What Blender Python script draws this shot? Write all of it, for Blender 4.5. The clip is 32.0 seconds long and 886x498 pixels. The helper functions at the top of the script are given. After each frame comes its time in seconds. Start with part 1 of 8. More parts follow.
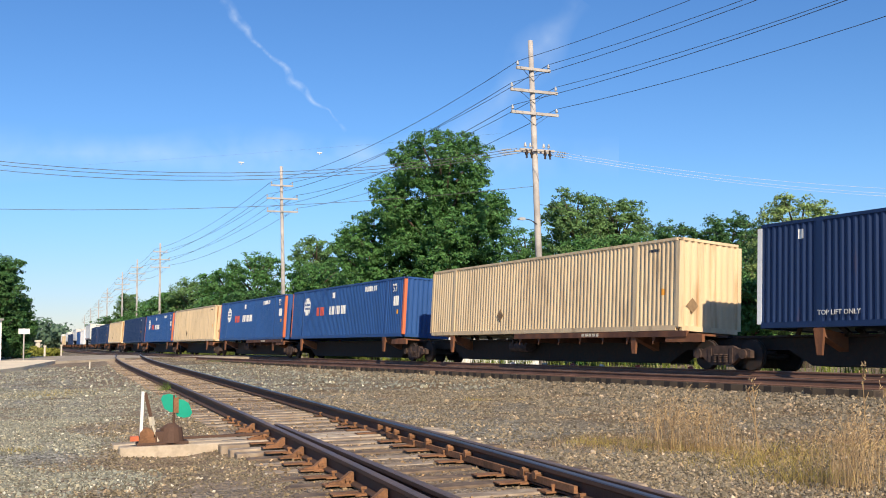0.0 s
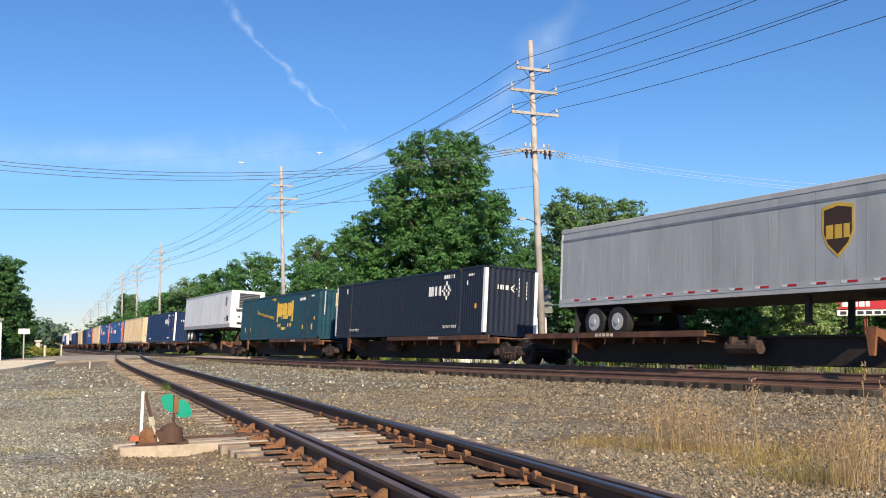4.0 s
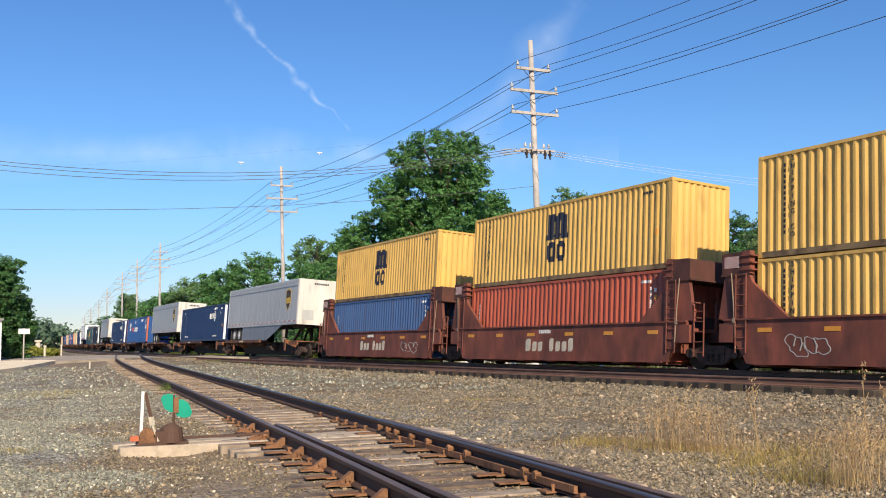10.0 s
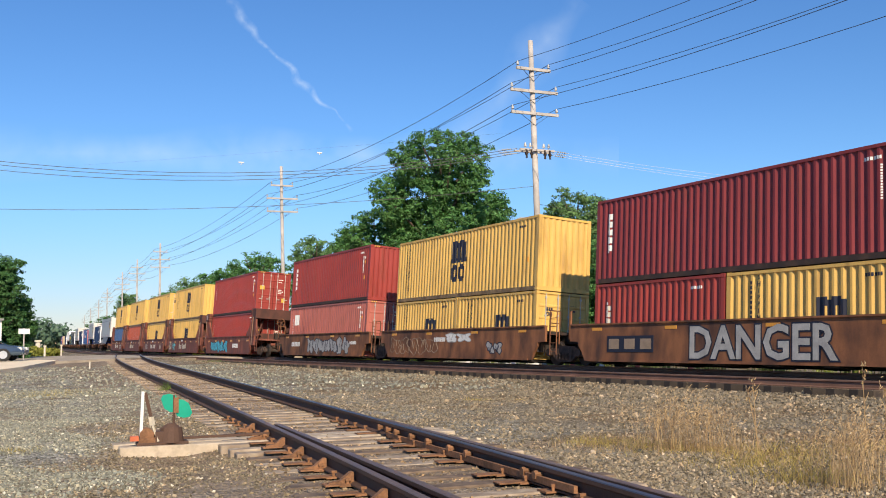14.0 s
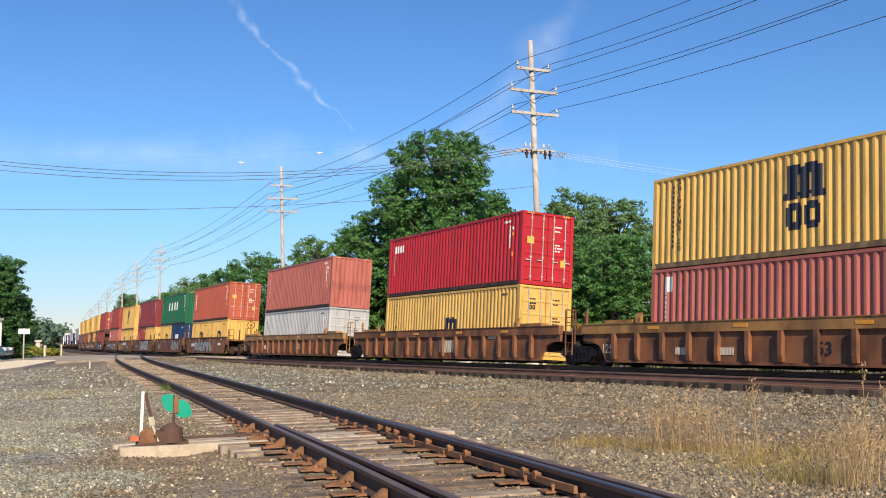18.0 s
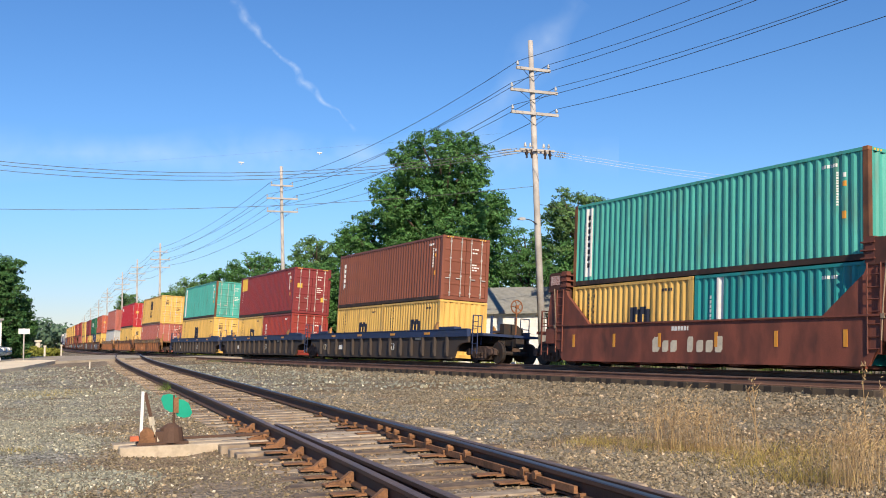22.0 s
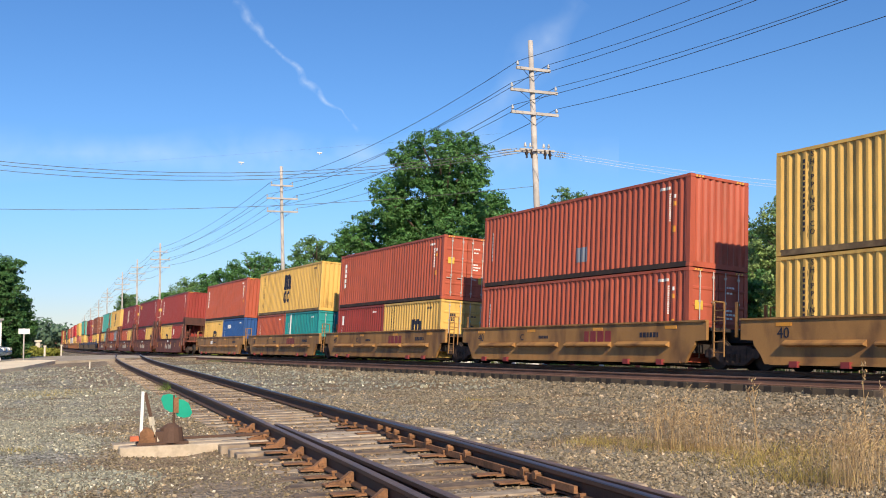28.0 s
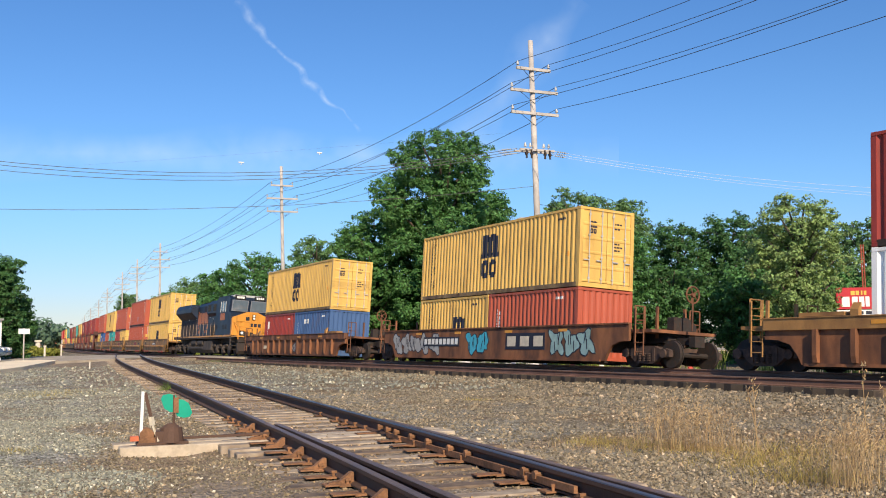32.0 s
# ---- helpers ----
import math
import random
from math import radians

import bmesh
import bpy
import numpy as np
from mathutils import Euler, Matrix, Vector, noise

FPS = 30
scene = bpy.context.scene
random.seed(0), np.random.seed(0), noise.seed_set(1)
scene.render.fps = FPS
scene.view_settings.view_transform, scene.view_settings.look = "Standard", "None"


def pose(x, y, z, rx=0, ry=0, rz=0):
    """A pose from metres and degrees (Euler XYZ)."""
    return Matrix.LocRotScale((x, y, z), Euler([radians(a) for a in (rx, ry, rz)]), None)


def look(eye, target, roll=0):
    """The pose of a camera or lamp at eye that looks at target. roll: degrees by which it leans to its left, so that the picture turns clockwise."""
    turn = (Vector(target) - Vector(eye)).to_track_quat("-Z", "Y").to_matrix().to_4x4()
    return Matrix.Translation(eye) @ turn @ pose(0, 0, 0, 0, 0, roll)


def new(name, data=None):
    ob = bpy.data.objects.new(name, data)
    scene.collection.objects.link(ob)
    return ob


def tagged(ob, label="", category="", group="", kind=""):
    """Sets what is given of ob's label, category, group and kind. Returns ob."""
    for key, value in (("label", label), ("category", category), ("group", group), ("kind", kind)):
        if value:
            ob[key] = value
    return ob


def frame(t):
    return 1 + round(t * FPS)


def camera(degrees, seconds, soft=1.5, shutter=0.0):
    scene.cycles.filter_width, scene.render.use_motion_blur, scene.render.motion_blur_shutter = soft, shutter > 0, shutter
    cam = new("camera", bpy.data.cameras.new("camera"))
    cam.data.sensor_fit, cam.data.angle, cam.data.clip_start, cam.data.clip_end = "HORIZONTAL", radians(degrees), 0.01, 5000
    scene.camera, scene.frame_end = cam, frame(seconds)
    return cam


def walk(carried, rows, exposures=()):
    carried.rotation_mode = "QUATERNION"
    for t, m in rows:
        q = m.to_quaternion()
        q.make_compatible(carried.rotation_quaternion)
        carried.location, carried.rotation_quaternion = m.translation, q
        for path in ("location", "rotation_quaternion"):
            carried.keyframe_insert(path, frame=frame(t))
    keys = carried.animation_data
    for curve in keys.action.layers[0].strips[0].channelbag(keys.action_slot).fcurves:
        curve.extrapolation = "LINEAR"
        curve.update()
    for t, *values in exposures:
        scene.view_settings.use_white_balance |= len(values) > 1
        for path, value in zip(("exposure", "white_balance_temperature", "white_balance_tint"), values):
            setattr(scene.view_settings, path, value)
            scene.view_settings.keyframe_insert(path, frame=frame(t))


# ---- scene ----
# ---------------------------------------------------------------- camera
EYE = Vector((0.0, 0.0, 1.06))
YAW, PITCH = radians(29.9), radians(5.31)
AIM = EYE + Vector((math.sin(YAW) * math.cos(PITCH), math.cos(YAW) * math.cos(PITCH), math.sin(PITCH))) * 10
cam = camera(49.0, 32.0, soft=1.0)
walk(cam, [(0, look(EYE, AIM, -0.86)), (32.0, look(EYE, AIM, -0.86))])

# ---------------------------------------------------------------- world, sun
SUN_EL, SUN_AZ = radians(31), radians(196)
scene.view_settings.exposure = 0.24
world = bpy.data.worlds.new("sky")
world.use_nodes = True
scene.world = world
wn, wl = world.node_tree.nodes, world.node_tree.links
sky = wn.new("ShaderNodeTexSky")
sky.sky_type, sky.sun_disc = "NISHITA", False
sky.sun_elevation, sky.sun_rotation = SUN_EL, SUN_AZ
sky.air_density, sky.dust_density, sky.ozone_density = 1.0, 0.0, 3.0
wn["Background"].inputs["Strength"].default_value = 0.106
tint = wn.new("ShaderNodeHueSaturation")
tint.inputs["Saturation"].default_value = 1.14
wl.new(sky.outputs[0], tint.inputs["Color"])
cool = wn.new("ShaderNodeVectorMath")
cool.operation = "MULTIPLY"
cool.inputs[1].default_value = (0.715, 0.886, 1.10)
wl.new(tint.outputs[0], cool.inputs[0])
# the air is hazier and duller towards the horizon
wco = wn.new("ShaderNodeTexCoord")
wsep = wn.new("ShaderNodeSeparateXYZ")
wl.new(wco.outputs["Generated"], wsep.inputs[0])
haze = wn.new("ShaderNodeMapRange")
haze.interpolation_type = "SMOOTHSTEP"
haze.inputs["From Min"].default_value, haze.inputs["From Max"].default_value = 0.0, 0.17
wl.new(wsep.outputs["Z"], haze.inputs["Value"])
air = wn.new("ShaderNodeMix")
air.data_type = "VECTOR"
air.inputs["A"].default_value, air.inputs["B"].default_value = (0.82, 0.69, 0.74), (1, 1, 1)
wl.new(haze.outputs[0], air.inputs["Factor"])
dull = wn.new("ShaderNodeVectorMath")
dull.operation = "MULTIPLY"
wl.new(cool.outputs[0], dull.inputs[0])
wl.new(air.outputs["Result"], dull.inputs[1])
wl.new(dull.outputs[0], wn["Background"].inputs["Color"])
sun = new("sun", bpy.data.lights.new("sun", "SUN"))
sun.data.energy, sun.data.angle, sun.data.color = 5.0, radians(0.53), (1.0, 0.84, 0.63)
to_sun = Vector((math.sin(SUN_AZ) * math.cos(SUN_EL), math.cos(SUN_AZ) * math.cos(SUN_EL), math.sin(SUN_EL)))
sun.matrix_world = look(to_sun * 50, (0, 0, 0))


# ---------------------------------------------------------------- materials
def material(name, rgb, rough=0.7, metal=0.0, var=0.25, scale=3.0, bump=0.15, fine=40.0, second=None, mix=0.5, sharp=0.12, spec=0.5, streak=1.0):
    """A surface with stains at one scale and grain at another; second is a colour that shows in patches (rust, dirt)."""
    m = bpy.data.materials.new(name)
    m.use_nodes = True
    n, l = m.node_tree.nodes, m.node_tree.links
    b = n["Principled BSDF"]
    co = n.new("ShaderNodeTexCoord")
    info = n.new("ShaderNodeObjectInfo")
    off = n.new("ShaderNodeVectorMath")
    off.operation = "MULTIPLY_ADD"
    comb = n.new("ShaderNodeCombineXYZ")
    for i in range(3):
        l.new(info.outputs["Random"], comb.inputs[i])
    off.inputs[1].default_value = (37, 53, 71)
    l.new(comb.outputs[0], off.inputs[0])
    l.new(co.outputs["Object"], off.inputs[2])
    big = n.new("ShaderNodeTexNoise")
    big.inputs["Scale"].default_value, big.inputs["Detail"].default_value = scale, 6
    small = n.new("ShaderNodeTexNoise")
    small.inputs["Scale"].default_value, small.inputs["Detail"].default_value = fine, 3
    run = n.new("ShaderNodeVectorMath")          # stains drawn out downwards where streak is below 1
    run.operation = "MULTIPLY"
    run.inputs[1].default_value = (1, 1, streak)
    l.new(off.outputs[0], run.inputs[0])
    l.new(run.outputs[0], big.inputs["Vector"])
    l.new(off.outputs[0], small.inputs["Vector"])
    add = n.new("ShaderNodeMath")
    add.operation = "MULTIPLY_ADD"
    add.inputs[1].default_value = 0.45
    l.new(small.outputs["Fac"], add.inputs[0])
    l.new(big.outputs["Fac"], add.inputs[2])
    ramp = n.new("ShaderNodeMapRange")
    ramp.inputs["From Min"].default_value, ramp.inputs["From Max"].default_value = 0.45, 1.0
    ramp.inputs["To Min"].default_value, ramp.inputs["To Max"].default_value = 1 - var, 1 + var
    l.new(add.outputs[0], ramp.inputs["Value"])
    mul = n.new("ShaderNodeVectorMath")
    mul.operation = "SCALE"
    mul.inputs[0].default_value = rgb
    l.new(ramp.outputs[0], mul.inputs["Scale"])
    out = mul.outputs[0]
    if second:
        pat = n.new("ShaderNodeTexNoise")
        pat.inputs["Scale"].default_value, pat.inputs["Detail"].default_value = scale * 1.7, 8
        l.new(run.outputs[0], pat.inputs["Vector"])
        mr = n.new("ShaderNodeMapRange")
        mr.inputs["From Min"].default_value, mr.inputs["From Max"].default_value = 1 - mix - sharp, 1 - mix + sharp
        l.new(pat.outputs["Fac"], mr.inputs["Value"])
        mx = n.new("ShaderNodeMix")
        mx.data_type = "RGBA"
        l.new(mr.outputs[0], mx.inputs["Factor"])
        l.new(out, mx.inputs["A"])
        mx.inputs["B"].default_value = (*second, 1)
        out = mx.outputs["Result"]
    l.new(out, b.inputs["Base Color"])
    rr = n.new("ShaderNodeMapRange")
    rr.inputs["To Min"].default_value, rr.inputs["To Max"].default_value = max(0.05, rough - 0.12), min(1, rough + 0.12)
    l.new(big.outputs["Fac"], rr.inputs["Value"])
    l.new(rr.outputs[0], b.inputs["Roughness"])
    b.inputs["Metallic"].default_value = metal
    b.inputs["Specular IOR Level"].default_value = spec
    if bump:
        bp = n.new("ShaderNodeBump")
        bp.inputs["Strength"].default_value, bp.inputs["Distance"].default_value = bump, 0.01
        l.new(small.outputs["Fac"], bp.inputs["Height"])
        l.new(bp.outputs[0], b.inputs["Normal"])
    return m


RUST = (0.16, 0.06, 0.025)


def paint(name, rgb, wear=0.3, rough=0.5):
    return material(name, rgb, rough, 0, 0.17, 1.6, 0.05, 25, second=tuple(c * 0.45 + r * 0.4 for c, r in zip(rgb, RUST)), mix=wear + 0.03, sharp=0.13, spec=0.35, streak=0.22)


M = {}
for key, rgb in dict(yellow=(0.68, 0.425, 0.115), yellow_pale=(0.68, 0.47, 0.16), red=(0.30, 0.045, 0.035), maroon=(0.215, 0.033, 0.035), orange_red=(0.42, 0.095, 0.052),
                     brown=(0.22, 0.075, 0.045), pink=(0.42, 0.13, 0.10), scarlet=(0.45, 0.02, 0.03), navy=(0.011, 0.030, 0.095), ink=(0.013, 0.019, 0.036), blue=(0.025, 0.085, 0.26), steel_blue=(0.06, 0.12, 0.26),
                     green=(0.01, 0.12, 0.055), aqua=(0.075, 0.38, 0.32), teal=(0.02, 0.26, 0.26), tan=(0.70, 0.54, 0.33), white=(0.88, 0.88, 0.86), off_white=(0.66, 0.64, 0.59), grey=(0.40, 0.42, 0.43),
                     silver=(0.45, 0.46, 0.46), dark_green=(0.011, 0.058, 0.086), orange=(0.62, 0.16, 0.07), slate=(0.20, 0.22, 0.26)).items():
    M[key] = paint(key + " paint", rgb, 0.2 if key in ("navy", "ink", "blue") else 0.3 if key not in ("white", "silver", "grey") else 0.16)
M["car_brown"] = material("brown freight car paint", (0.23, 0.068, 0.042), 0.75, 0, 0.3, 1.2, 0.12, 30, second=(0.10, 0.036, 0.026), mix=0.46, sharp=0.16, streak=0.45)
M["car_dark"] = material("darker brown freight car paint", (0.10, 0.036, 0.025), 0.8, 0, 0.3, 1.4, 0.12, 30, second=(0.05, 0.022, 0.017), mix=0.46, sharp=0.16, streak=0.45)
M["deck_worn"] = material("dark worn brown deck paint", (0.095, 0.042, 0.027), 0.8, 0, 0.3, 1.1, 0.12, 30, second=(0.23, 0.095, 0.042), mix=0.40, sharp=0.16, streak=0.45)
M["car_rust"] = material("rusty tan car paint", (0.27, 0.108, 0.045), 0.8, 0, 0.3, 1.1, 0.12, 30, second=(0.075, 0.034, 0.022), mix=0.47, sharp=0.16, streak=0.45)
M["car_gold"] = material("ochre freight car paint", (0.38, 0.195, 0.06), 0.65, 0, 0.22, 0.9, 0.08, 30, second=(0.13, 0.062, 0.027), mix=0.42, sharp=0.14, streak=0.45)
M["car_blue"] = material("dark blue freight car paint", (0.018, 0.035, 0.10), 0.6, 0, 0.2, 0.9, 0.06, 30, second=(0.035, 0.04, 0.06), mix=0.35)
M["car_grime"] = material("grimy grey car side", (0.055, 0.045, 0.042), 0.85, 0, 0.25, 1.1, 0.1, 30, second=(0.065, 0.045, 0.033), mix=0.45, sharp=0.2)
M["iron"] = material("dark grimy iron", (0.035, 0.028, 0.024), 0.8, 0.2, 0.35, 5, 0.25, 50, second=(0.06, 0.03, 0.02), mix=0.4)
M["truck"] = material("brown dusty cast steel", (0.10, 0.06, 0.045), 0.85, 0.1, 0.35, 4, 0.2, 40, second=(0.035, 0.025, 0.02), mix=0.45, sharp=0.2)
M["black"] = material("black rubber", (0.02, 0.02, 0.02), 0.8, 0, 0.3, 6, 0.1, 60)
M["chrome"] = material("bright aluminium", (0.6, 0.6, 0.6), 0.35, 0.9, 0.1, 3, 0.03, 60)
M["mark_white"] = material("white lettering paint", (0.75, 0.74, 0.70), 0.6, 0, 0.1, 4, 0, 30)
M["mark_cream"] = material("cream lettering paint", (0.62, 0.55, 0.42), 0.6, 0, 0.2, 4, 0, 30)
M["mark_black"] = material("black lettering paint", (0.012, 0.014, 0.03), 0.6, 0, 0.1, 4, 0, 30)
M["mark_gold"] = material("gold lettering paint", (0.65, 0.42, 0.06), 0.6, 0, 0.15, 4, 0, 30)
M["mark_pale_yellow"] = material("faded pale yellow panel", (0.72, 0.62, 0.30), 0.6, 0, 0.2, 4, 0, 30, second=(0.55, 0.42, 0.16), mix=0.3)
M["mark_red"] = material("dark red lettering paint", (0.22, 0.03, 0.03), 0.6, 0, 0.15, 4, 0, 30)
M["mark_scarlet"] = material("orange red lettering paint", (0.55, 0.09, 0.06), 0.6, 0, 0.15, 4, 0, 30)
M["mark_amber"] = material("amber reflector", (0.7, 0.30, 0.03), 0.4, 0, 0.1, 4, 0, 30)
M["mark_cyan"] = material("cyan spray paint", (0.06, 0.42, 0.55), 0.6, 0, 0.25, 4, 0, 30)
M["mark_grey"] = material("silver spray paint", (0.38, 0.37, 0.35), 0.6, 0, 0.25, 3, 0, 30)
M["mark_aqua"] = material("pale aqua spray paint", (0.28, 0.42, 0.40), 0.6, 0, 0.25, 3, 0, 30)
M["mark_tan"] = material("faded tan spray paint", (0.30, 0.22, 0.15), 0.7, 0, 0.25, 3, 0, 30)
M["mark_notice"] = material("pale stencilled notice", (0.36, 0.13, 0.10), 0.7, 0, 0.6, 26, 0, 60, second=(0.6, 0.5, 0.45), mix=0.5, sharp=0.05)
M["mark_diamond"] = material("weathered brown placard", (0.26, 0.17, 0.09), 0.7, 0, 0.3, 8, 0, 40)
M["rods"] = material("galvanised lock rods", (0.52, 0.50, 0.46), 0.5, 0.3, 0.2, 4, 0.05, 30)
M["mark_brown"] = material("shield brown", (0.05, 0.025, 0.012), 0.6, 0, 0.1, 4, 0, 30)


# ---------------------------------------------------------------- mesh helpers
def box(bm, x0, x1, y0, y1, z0, z1):
    v = [bm.verts.new(p) for p in ((x0, y0, z0), (x1, y0, z0), (x1, y1, z0), (x0, y1, z0), (x0, y0, z1), (x1, y0, z1), (x1, y1, z1), (x0, y1, z1))]
    for f in ((3, 2, 1, 0), (4, 5, 6, 7), (0, 1, 5, 4), (1, 2, 6, 5), (2, 3, 7, 6), (3, 0, 4, 7)):
        bm.faces.new([v[i] for i in f])
    return v


def prism(bm, pts, axis, a, b):
    """Extrude the outline pts along an axis from a to b. axis x: pts are (y, z); y: (x, z); z: (x, y)."""
    def at(p, c):
        return {"x": (c, p[0], p[1]), "y": (p[0], c, p[1]), "z": (p[0], p[1], c)}[axis]
    lo, hi = [bm.verts.new(at(p, a)) for p in pts], [bm.verts.new(at(p, b)) for p in pts]
    bm.faces.new(lo), bm.faces.new(hi[::-1])
    for i in range(len(pts)):
        j = (i + 1) % len(pts)
        bm.faces.new((lo[j], lo[i], hi[i], hi[j]))


def rod(bm, p, q, r, n=8, r2=None):
    p, q = Vector(p), Vector(q)
    d = (q - p).normalized()
    u = d.orthogonal().normalized()
    w = d.cross(u)
    r2 = r if r2 is None else r2
    rings = [[bm.verts.new(c + (u * math.cos(2 * math.pi * i / n) + w * math.sin(2 * math.pi * i / n)) * rr) for i in range(n)] for c, rr in ((p, r), (q, r2))]
    for i in range(n):
        j = (i + 1) % n
        bm.faces.new((rings[0][i], rings[0][j], rings[1][j], rings[1][i]))
    bm.faces.new(rings[0][::-1]), bm.faces.new(rings[1])


def bar(bm, p, q, w, h):
    """A square bar from p to q."""
    p, q = Vector(p), Vector(q)
    d = (q - p).normalized()
    u = d.cross(Vector((0, 0, 1)))
    u = (u if u.length > 1e-3 else Vector((1, 0, 0))).normalized() * w / 2
    t = u.cross(d).normalized() * h / 2
    a = [bm.verts.new(p + s) for s in (-u - t, u - t, u + t, -u + t)]
    b = [bm.verts.new(q + s) for s in (-u - t, u - t, u + t, -u + t)]
    for i in range(4):
        j = (i + 1) % 4
        bm.faces.new((a[i], a[j], b[j], b[i]))
    bm.faces.new(a[::-1]), bm.faces.new(b)


MESHES = {}


def mesh(key, build):
    """One mesh for each key, shared by all that look alike."""
    if key not in MESHES:
        bm = bmesh.new()
        build(bm)
        bmesh.ops.recalc_face_normals(bm, faces=bm.faces)
        me = bpy.data.meshes.new(str(key[0] if isinstance(key, tuple) else key))
        bm.to_mesh(me)
        bm.free()
        me.materials.append(None)
        MESHES[key] = me
    return MESHES[key]


def put(name, me, mat, parent=None, m=None, label=""):
    ob = new(name, me)
    ob.material_slots[0].link = "OBJECT"
    ob.material_slots[0].material = mat
    if parent is not None:
        ob.parent = parent
    if m is not None:
        ob.matrix_basis = m if isinstance(m, Matrix) else Matrix.Translation(m)
    return tagged(ob, label) if label else ob


def part(name, bm, mat, parent=None, label="", smooth=False):
    bmesh.ops.recalc_face_normals(bm, faces=bm.faces)
    me = bpy.data.meshes.new(name)
    bm.to_mesh(me)
    bm.free()
    if smooth:
        me.shade_smooth()
    me.materials.append(mat)
    ob = new(name, me)
    if parent is not None:
        ob.parent = parent
    return tagged(ob, label) if label else ob


def words(text, size, depth=0.004, bold=0.0):
    """A flat mesh of letters, its face towards -x, reading along -y, centred."""
    key = ("lettering", text, size, bold)
    if key not in MESHES:
        cu = bpy.data.curves.new("lettering", "FONT")
        cu.offset = bold
        cu.body, cu.size, cu.extrude, cu.align_x, cu.align_y, cu.resolution_u = text, size, depth, "CENTER", "CENTER", 2
        tmp = new("lettering", cu)
        bpy.context.view_layer.update()
        me = bpy.data.meshes.new_from_object(tmp)
        bpy.data.objects.remove(tmp)
        me.transform(Matrix(((0, 0, -1, 0), (-1, 0, 0, 0), (0, 1, 0, 0), (0, 0, 0, 1))))
        me.materials.clear()
        me.materials.append(None)
        MESHES[key] = me
    return MESHES[key]


# ---------------------------------------------------------------- the line of the railway
TRACK_X, BEND, BEND_FROM, BEND_TO, CANT = 22.0, 0.00070, -60.0, 172.0, 0.073
NEAR_SHIFT = -4.1          # centre of the empty track, nearer to the camera
SPEED = 22.5


def line(s, off=0.0):
    """Place on the line at s metres, off metres to its far side: x, y, heading."""
    c = min(max(s, BEND_FROM), BEND_TO)
    a = BEND * c
    x, y = TRACK_X + (1 - math.cos(a)) / BEND, math.sin(a) / BEND
    x, y = x + (s - c) * math.sin(a), y + (s - c) * math.cos(a)
    return x + off * math.cos(a), y - off * math.sin(a), a


def cant(s):
    return CANT * min(1, max(0, (215 - s) / 60))


def on_line(s, off=0.0, z=0.0):
    x, y, a = line(s, off)
    return Matrix.Translation((x, y, z)) @ Matrix.Rotation(-a, 4, "Z") @ Matrix.Rotation(cant(s), 4, "Y")


RIDES = []          # (thing, place on the train, height over the rails): keyed at the end


def ride(ob, q, z=0.0, turn=0.0):
    RIDES.append((ob, q, z, turn))
    return ob


# ---------------------------------------------------------------- siding
SID_Z, SID_G = -0.114, 0.008


def siding(y):
    """Head of the siding's far rail: x, z, heading."""
    yy = max(0.0, min(y, 75.0))
    x = 3.796 + 0.1930 * yy - 0.001647 * yy ** 2 + 1.882e-5 * yy ** 3
    sl = 0.1930 - 2 * 0.001647 * yy + 3 * 1.882e-5 * yy ** 2
    return x + sl * (y - yy), SID_Z + SID_G * min(y, 62.0), math.atan(sl)


def smooth(a, b, v):
    t = min(1, max(0, (v - a) / (b - a)))
    return t * t * (3 - 2 * t)


def crib(x, y):
    """One on the siding's bed, falling to nothing beside it."""
    rx, _, a = siding(y)
    return (1 - smooth(1.35, 1.85, abs((x - rx) * math.cos(a) + 0.75))) if y < 62 else 0.0


def uneven(x, y):
    """Small bumps of the ground, flatter between the ties."""
    return (0.035 * noise.noise((x * 0.6, y * 0.6, 0)) + 0.018 * noise.noise((x * 2.1, y * 2.1, 5))) * (1 - 0.75 * crib(x, y))


def ground_z(x, y):
    """Height of the ground: low by the camera, a ballast bank under the main line, level at the road crossing."""
    low = SID_Z + SID_G * min(max(y, -5), 62) - 0.235
    # distance from the centre of the near main track
    a = min(max(y, -60), 172)
    mx = TRACK_X + NEAR_SHIFT + BEND * a * a / 2 + (y - a) * BEND * a
    d = x - mx
    bank = -0.20
    f = smooth(-3.9, -1.75, d)
    z = low * (1 - f) + bank * f
    z += 0.036 * crib(x, y)
    z -= 0.17 * math.exp(-((x - 3.0) / 0.9) ** 2 - ((y - 11.7) / 0.7) ** 2)
    back = smooth(6.0, 9.0, d)
    z = z * (1 - back) + (-0.55) * back
    return z

